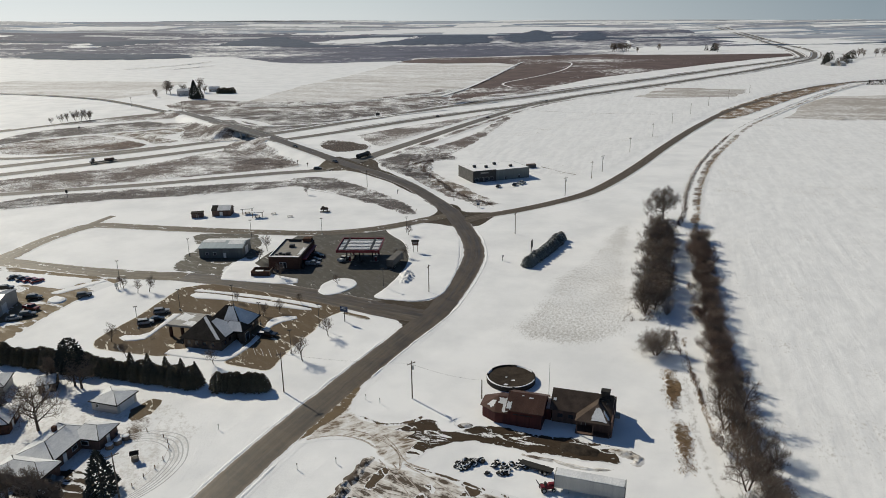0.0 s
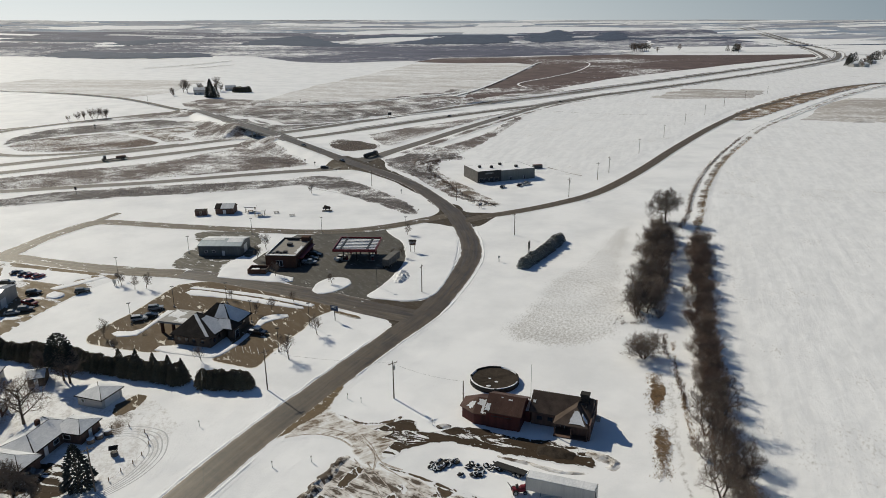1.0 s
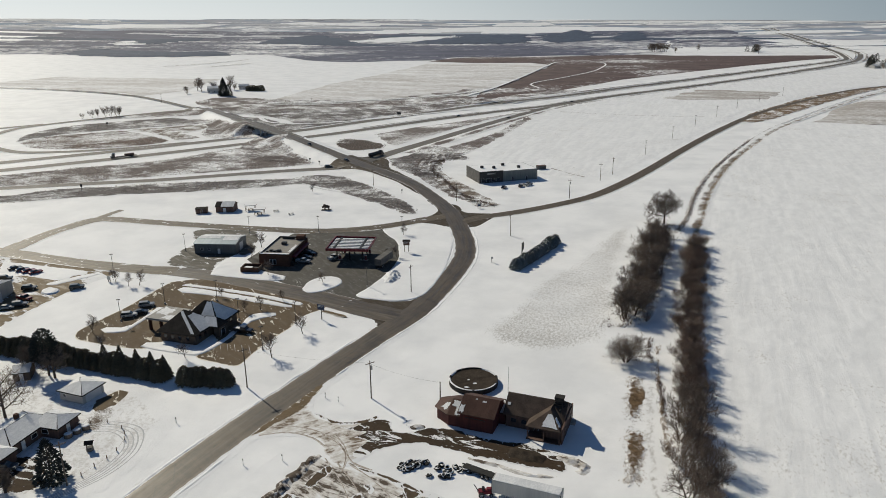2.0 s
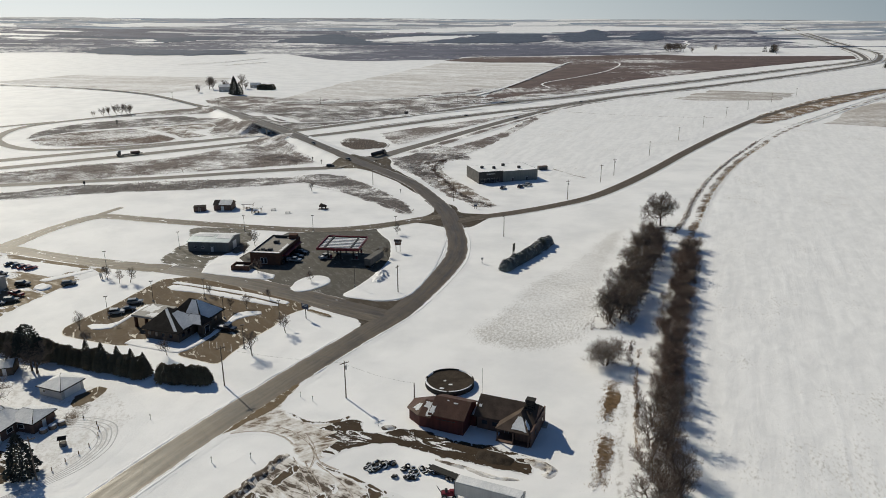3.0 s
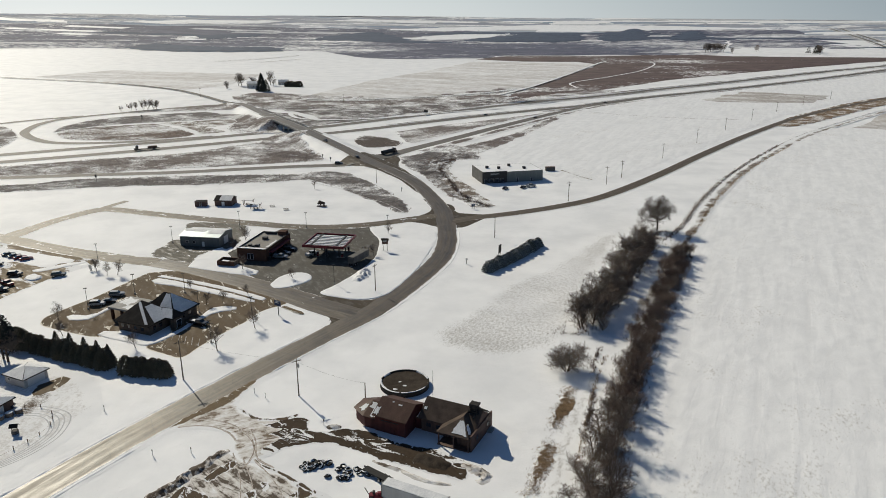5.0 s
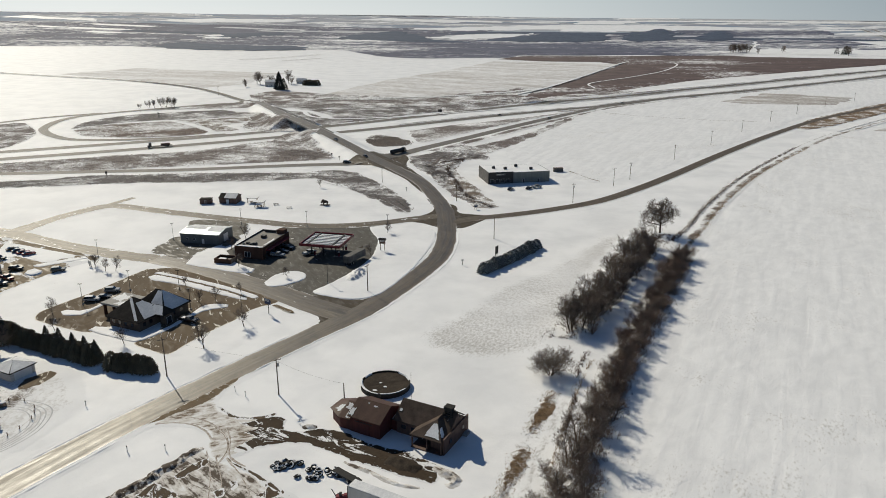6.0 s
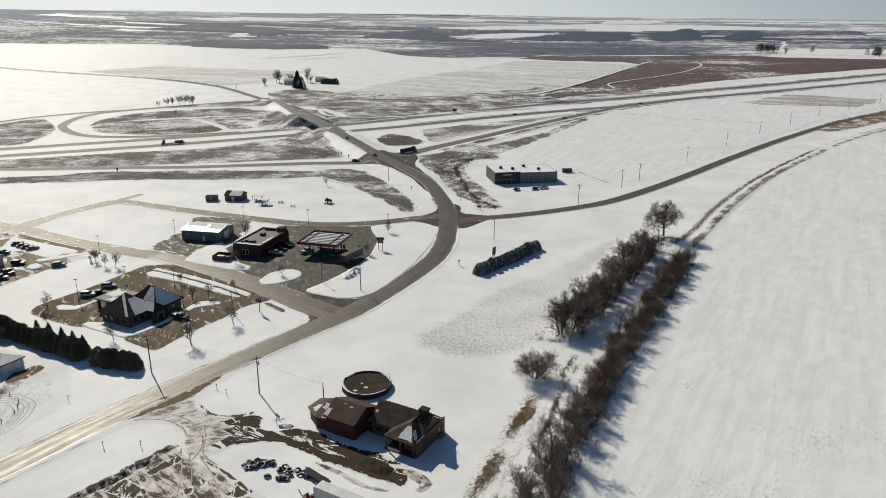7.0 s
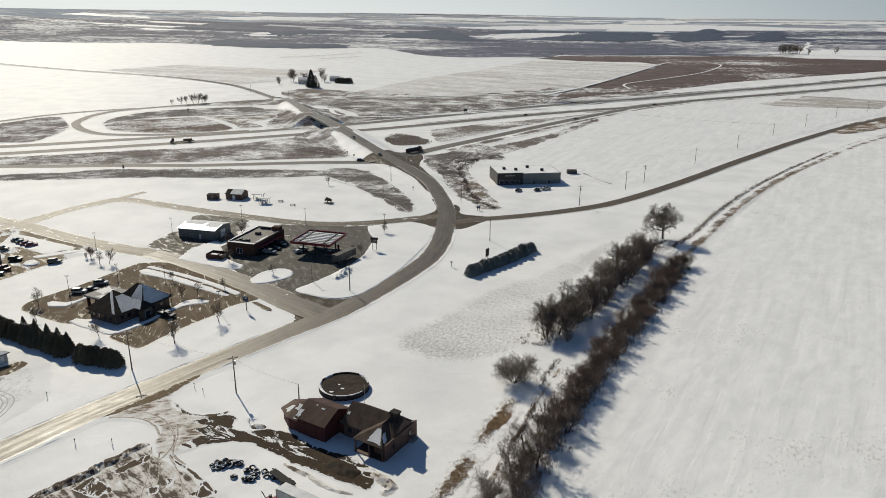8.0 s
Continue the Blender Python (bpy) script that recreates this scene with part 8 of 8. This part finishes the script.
# the far farmstead
for k, (x, y, w, d, hh, wl) in enumerate(((-314, 852, 13, 10, 5.4, "whitewall"), (-291, 898, 12, 8, 3.6, "siding"))):
    z = gz(x, y)
    metal_building("farm_building", pose(x, y, z, 0, 0, 12), w, d, hh, hh + 2.6, wl, "distant white farm building with a snowy roof" if k == 0 else "distant pale farm outbuilding with a snowy roof", [(0, (0, 0), (1, 1))], [(4, 1.2, 2.1, "-y")], [(2, 1.1, 1.2), (8, 1.1, 1.2)], roof="shingle")
o = conifer(121, 21.0, 6.8, 2600, "pine", "tall dark spruce beside the distant farmhouse", 0.0, 0.0, 0.8)
o.matrix_basis = pose(-284, 824, gz(-284, 824))
o = conifer(122, 14.0, 5.0, 1000, "pine", "dark spruce beside the distant farmhouse", 0.0, 0.0, 0.7)
o.matrix_basis = pose(-277.5, 822, gz(-277.5, 822))
FARM = [bare_tree(131 + k, 12.0, 4, (9, 6, 5, 4), 0.25, 0.62, 1, 0.03, low=0.15, label="leafless tree by the distant farm") for k in range(2)]
spread_copies(FARM, [(x, y, s, 40 * i) for i, (x, y, s) in enumerate(((-337, 880, 1.4), (-329, 872, 1.3), (-300, 894, 1.5), (-310, 866, 1.1), (-296, 850, 0.9), (-338, 846, 0.8), (-333, 838, 0.5), (-291, 880, 0.8),  
              (590, 2010, 1.6), (460, 1990, 1.9), (468, 2000, 2.0), (476, 2010, 1.9), (484, 1995, 1.8), (492, 2012, 2.0), (500, 2000, 1.9), (508, 2010, 1.8), (472, 2030, 2.0), (488, 2035, 2.0), (504, 2040, 1.9), (695, 1858, 2.0), (512, 1930, 1.3), (745, 1430, 1.2), (858, 1531, 1.5), (872, 1540, 1.7), (890, 1552, 1.4), (932, 1578, 1.5), (948, 1580, 1.6), (700, 1290, 0.9), (735, 1350, 1.2), (780, 1420, 1.3), (554, 941, 0.5), (566, 940, 0.55), (578, 940, 0.5)))])
THIN = [bare_tree(136 + k, 11.0, 3, (9, 7, 5), 0.1, 0.45, 3, 0.018, 0.25, "twig", 0.15, 0.1, 0.2, "thin leafless shrub by the ramp", "shrub", "shrub") for k in range(2)]
spread_copies(THIN, [(-356, 647, 0.5, 0), (-349, 652, 0.75, 40), (-345, 655, 0.8, 80), (-340, 659, 0.95, 120), (-336, 661, 1.0, 160), (-332, 664, 0.95, 200), (-328, 662, 0.9, 240)], group="shrubs by the ramp")
BELT = [conifer(151 + k, 7.5, 4.4, 1500, "needle", "dark rounded evergreen in a short belt by the distant farm", 0.0, 0.0, 0.3) for k in range(2)]
spread_copies(BELT, [(-272.5 + 3.2 * k, 879 + 0.8 * (k % 2), 0.82 + 0.06 * (k % 3), 40 * k) for k in range(6)], group="evergreen belt by the distant farm")
GROVE = [conifer(141 + k, 13.0, 5.0, 500, "pine", "dark evergreen in a farmstead shelter belt", 0.0, 0.0, 0.5) for k in range(2)]
spread_copies(GROVE, [(x, y, s, 50 * i) for i, (x, y, s) in enumerate(((692, 1330, 0.9), (702, 1345, 1.0), (712, 1360, 1.1), (724, 1385, 1.2), (735, 1405, 1.2), (748, 1425, 1.3), (760, 1450, 1.3), (776, 1470, 1.2), (790, 1490, 1.3), (770, 1400, 1.2), (756, 1370, 1.1), (788, 1430, 1.2), (806, 1460, 1.2), (820, 1480, 1.3), (742, 1345, 0.8), (835, 1500, 1.3), (848, 1512, 1.2), (728, 1350, 0.9),
              (700, 1905, 1.5), (708, 1920, 1.6), (716, 1935, 1.5), (690, 1925, 1.3), (724, 1945, 1.4), (550, 938, 0.45), (556, 939, 0.5), (562, 940, 0.5), (568, 939, 0.5), (574, 940, 0.5), (580, 939, 0.5), (586, 940, 0.5)))], group="farmstead evergreens")
for x, y in ((690, 1300), (706, 1296), (716, 1318), (764, 1380)):
    metal_building("farm_building", pose(x, y, gz(x, y), 0, 0, 30), 15, 10, 5, 7, "siding", "distant pale farm building with a snowy roof", [(0, (0, 0), (1, 1)), (1, (0, 0), (1, 1))], [(4, 2, 2.4, "-y")], roof="shingle")


# ---- tracks, weeds and snow ridges ----
for pts, w in (([(-31.2, 136.3), (-28.9, 137.4), (-25.0, 137.6), (-20.4, 136.5), (-15.9, 133.6), (-12.7, 130.3), (-10.9, 126.1), (-11, 121)], 0.75), ([(-31.6, 133.6), (-28.1, 134.8), (-23.8, 134.9), (-19.2, 133), (-16.4, 130.2)], 0.7),
               ([(-15, 134.6), (-12.4, 131), (-9.6, 125), (-5, 122.2)], 0.6), ([(-12.6, 124.6), (-7, 116), (-2, 104)], 0.55), ([(-10, 124.4), (-3, 117.6), (4, 108)], 0.6), ([(-15.4, 126), (-10.4, 118), (-6, 108)], 0.5)):
    furrow("tyre_track", pts, w, "muddy tyre track across the snowy yard", "rut", 0.02)
strip("tyre_track", [(-7.8, 122.7), (-2.8, 120.6), (3.1, 117.2), (9.0, 114.0), (14, 110.8)], (0.9, 1.9), M["slush"], "bare muddy rut along the edge of the stockpile yard", up=0.04, category="track", step=1.0, wobble=0.5)
for pts in ([(-8.2, 113.6), (-6.6, 115), (-4.8, 113.7), (-5.9, 111.6)], [(-6.3, 117.5), (-4.2, 117.6), (-3.4, 114.4), (-5, 115.2)], [(-1.0, 118.6), (1.7, 117.9), (6.2, 114.7), (4.3, 113.4), (0.8, 113.8), (1.6, 115.6)],
            [(-17.8, 116.8), (-16.4, 120.7), (-13.9, 123.6), (-12.6, 122.2), (-14.2, 118.7), (-16.1, 115.8)], [(-22.0, 109.6), (-20.3, 114.2), (-17.2, 113.4), (-13.4, 111.4), (-15.9, 108.6)]):
    patch("yard", pts, M["slush"], "bare brown soil in the churned stockpile yard", 0.035, 0.7, 0.7, 0.7, rate=0.9, fade=0.5)
# lines on the land: the park's wire fence, a field boundary and a weedy furrow behind the commercial lot
furrow("track", [(-76.4, 375.1), (-58, 363), (-42.8, 347.9), (-29.3, 337.3), (-16.3, 321.1)], 0.5, "thin dark line of weeds along the park's edge", "weed", 0.05)
furrow("track", [(58.4, 428.4), (63.8, 419.7), (68.9, 411.4), (75.5, 403.3)], 2.2, "weedy furrow beside the commercial lot", "weed", 0.03)
for pts in ([(-632, 1447), (-600, 1500), (-573, 1551), (-536, 1700)], [(-530, 1438), (-482, 1551)]):
    strip("track", pts, 7.0, M["weed"], "dark weedy terrace across the snow field", up=0.1, step=20, category="track")
strip("track", [(89.8, 704.4), (119.2, 688.6), (153.1, 676.9), (187.1, 669.5), (218.8, 668)], 2.0, M["weed"], "dark weedy boundary line across the field", up=0.02, category="track")


def weeds(name, line, width, count, height, mat, label, seed):
    """Tufts of dry stalks along a line."""
    r = random.Random(seed)
    pts = resample(line, 1.0)
    verts, faces = [], []
    for _ in range(count):
        p = pts[r.randrange(len(pts))]
        x, y = p[0] + r.gauss(0, width / 2), p[1] + r.gauss(0, 0.6)
        if noise.noise((x * 0.22, y * 0.22, seed)) < -0.28:
            continue
        z = gz(x, y)
        for _b in range(6):
            a, l = r.uniform(0, 6.28), height * r.uniform(0.5, 1.1)
            bx, by = x + r.gauss(0, 0.2), y + r.gauss(0, 0.2)
            w = 0.035
            k = len(verts)
            verts += [(bx - w * math.sin(a), by + w * math.cos(a), z), (bx + w * math.sin(a), by - w * math.cos(a), z), (bx + 0.45 * l * math.cos(a), by + 0.45 * l * math.sin(a), z + l)]
            faces.append((k, k + 1, k + 2))
    tagged(new(name, mesh_of(name, verts, faces, M[mat])), label, "grass", "", "stuff")


weeds("dry_grass", [(55.6, 163), (53.4, 155), (51.8, 145.4)], 1.9, 560, 0.28, "reed", "strip of dry straw-coloured grass along the rail bed", 1)
weeds("dry_grass", [(50.6, 138), (49.2, 131), (46.8, 120.8)], 1.9, 580, 0.28, "reed", "strip of dry straw-coloured grass along the rail bed", 8)
weeds("dry_weeds", [(55.8, 162), (53.0, 150), (50.2, 136), (49.2, 130), (46.6, 121)], 1.7, 260, 0.28, "brush", "brown stalks among the straw grass", 11)
weeds("dry_weeds", [(64.6, 187), (62, 176), (60.6, 157), (58.4, 146)], 0.8, 260, 0.9, "brush", "brown weeds beside the brush row", 12)
weeds("dry_grass", [(56, 130), (57.5, 140), (60, 156), (66, 185)], 0.5, 200, 0.7, "reed", "scattered dry weeds along the rail bed", 2)
weeds("dry_grass", [(104, 286), (116, 316), (132, 360), (156, 415), (184, 470), (220, 532)], 1.2, 2400, 0.6, "reed", "dry weeds along the field edge", 3)
weeds("dry_weeds", [(100, 296), (110, 318), (126, 362), (150, 417), (178, 472), (214, 536)], 1.4, 2400, 0.8, "brush", "brown weeds along the field edge", 4)
weeds("dry_weeds", [(59, 104), (63, 128), (69, 155), (79, 192), (91, 232), (103, 272)], 2.6, 2600, 1.2, "brush", "brown undergrowth below the brush row", 5)
weeds("dry_weeds", [(57, 195), (66, 215), (76, 243), (88, 280), (98, 304)], 5.0, 2200, 1.0, "brush", "brown undergrowth below the tree row", 6)
weeds("dry_weeds", [(-20, 440), (-9, 452), (-14, 425), (-4, 390), (6, 360), (22, 336)], 2.0, 1500, 1.2, "brush", "brown weeds along the ditch", 7)


def tufts(pts, label, seed):
    """Clumps of dead grass standing over a verge, thinner where the wind has bared the snow."""
    r = np.random.RandomState(seed)
    p = np.array(outline(pts, 6.0))
    lo, hi = p.min(0), p.max(0)
    area = 0.5 * abs(np.sum(p[:, 0] * np.roll(p[:, 1], -1) - np.roll(p[:, 0], -1) * p[:, 1]))
    n = int(min(9000, area * 0.6) * (hi[0] - lo[0]) * (hi[1] - lo[1]) / area)
    q = lo + (hi - lo) * r.rand(min(n, 60000), 2)
    inside = np.zeros(len(q), bool)
    for a, b in zip(p, np.roll(p, -1, 0)):
        cross = (a[1] > q[:, 1]) != (b[1] > q[:, 1])
        inside ^= cross & (q[:, 0] < a[0] + (q[:, 1] - a[1]) * (b[0] - a[0]) / (b[1] - a[1] + 1e-9))
    q = q[inside]
    q = q[[noise.noise((x * 0.09, y * 0.09, 2.0)) + 0.6 * noise.noise((x * 0.4, y * 0.4, 5.0)) > -0.12 for x, y in q]]
    z = terrain(q[:, 0], q[:, 1]) + 0.02
    m = len(q)
    verts = np.zeros((m, 3, 3, 3))
    for k in range(3):
        a, h, w = r.rand(m) * 6.28, 0.25 + 0.45 * r.rand(m), 0.07 + 0.1 * r.rand(m)
        c, s_ = np.cos(a), np.sin(a)
        base = q + r.randn(m, 2) * 0.25
        verts[:, k, 0] = np.c_[base[:, 0] - w * s_, base[:, 1] + w * c, z]
        verts[:, k, 1] = np.c_[base[:, 0] + w * s_, base[:, 1] - w * c, z]
        verts[:, k, 2] = np.c_[base[:, 0] + 0.3 * h * c, base[:, 1] + 0.3 * h * s_, z + h]
    faces = np.arange(m * 9).reshape(-1, 3).tolist()
    tagged(new("dead_grass", mesh_of("dead_grass", verts.reshape(-1, 3), faces, M["deadgrass"])), "clumps of dead grass on the " + label.replace("brown ", ""), "grass", "", "stuff")


for _k, (_pts, _lab) in enumerate(TUFTED):
    tufts(_pts, _lab, _k)


def snow_ridge(line, off, label, w=1.0, h=0.15, seed=0):
    """The ridge that a plough leaves along a road."""
    pts = resample(line, 1.2)
    d = np.gradient(pts[:, :2], axis=0)
    d /= np.linalg.norm(d, axis=1)[:, None]
    side = np.stack([d[:, 1], -d[:, 0]], 1)
    verts, faces = [], []
    for i, (p, s) in enumerate(zip(pts, side)):
        c = off + 0.35 * noise.noise((p[0] * 0.2, p[1] * 0.2, seed))
        hh = h * max(0.08, 0.75 + 1.3 * noise.noise((p[0] * 0.45, p[1] * 0.45, seed + 4)))
        for o, z in ((-w / 2, -0.06), (-w / 4, hh * 0.7), (0, hh), (w / 4, hh * 0.6), (w / 2, -0.06)):
            q = p[:2] + s * (c + o)
            verts.append((q[0], q[1], gz(*q) + 0.04 + z + 0.06 * noise.noise((q[0] * 1.7, q[1] * 1.7, seed))))
    for i in range(len(pts) - 1):
        for k in range(4):
            a = i * 5 + k
            faces.append((a, a + 1, a + 6, a + 5))
    tagged(new("snow_ridge", mesh_of("snow_ridge", verts, faces, M["snow"], smooth=True)), label, "snow", "", "structure")


snow_ridge(MAIN[:6], -4.5, "low ploughed ridge of snow along the road", seed=1)
snow_ridge([(-25.6, 161.5), (-15.2, 182.5), (-3.2, 206), (5.6, 235), (10, 258), (9.8, 278), (8, 292)], 4.9, "low ploughed ridge of snow along the road", seed=2)
snow_ridge([(-57.2, 83.6), (-46.7, 111.6), (-40.4, 127.6)], 4.7, "low ploughed ridge of snow along the road", seed=3)
snow_ridge([(5.6, 235), (10, 258), (9.8, 278), (8.5, 288)], -4.9, "low ploughed ridge of snow along the road", seed=4)


# ---- hazy sky behind the farthest ridge ----
def make_haze_sky():
    m = bpy.data.materials.new("hazy_sky")
    m.use_nodes = True
    nt = m.node_tree
    nt.nodes.remove(nt.nodes["Principled BSDF"])
    e = nt.nodes.new("ShaderNodeEmission")
    sep = nt.nodes.new("ShaderNodeSeparateXYZ")
    nt.links.new(place(nt), sep.inputs[0])
    side = ramp(nt, calc(nt, "MULTIPLY_ADD", sep.outputs[0], 1 / 7000, 0.5), (0.1, (1.03, 1.03, 1.0)), (0.42, (0.8, 0.825, 0.82)), (0.85, (0.35, 0.41, 0.455)))
    up = ramp(nt, calc(nt, "MULTIPLY", sep.outputs[2], 1 / 420), (0.15, (1.0, 1.0, 1.0)), (0.75, (0.86, 0.9, 0.93)))
    nt.links.new(blend(nt, 1.0, side, up, "MULTIPLY"), e.inputs[0])
    nt.links.new(e.outputs[0], nt.nodes["Material Output"].inputs["Surface"])
    return m


def backdrop():
    n, r = 96, 4930
    verts = [(r * math.sin(2 * math.pi * k / n), r * math.cos(2 * math.pi * k / n), z) for z in (-20, 100, 200, 300) for k in range(n)]
    faces = [(i * n + k, i * n + (k + 1) % n, (i + 1) * n + (k + 1) % n, (i + 1) * n + k) for i in range(3) for k in range(n)]
    tagged(new("backdrop", mesh_of("backdrop", verts, faces, make_haze_sky(), smooth=True)), "pale hazy sky low over the horizon", "sky", "", "structure")


backdrop()
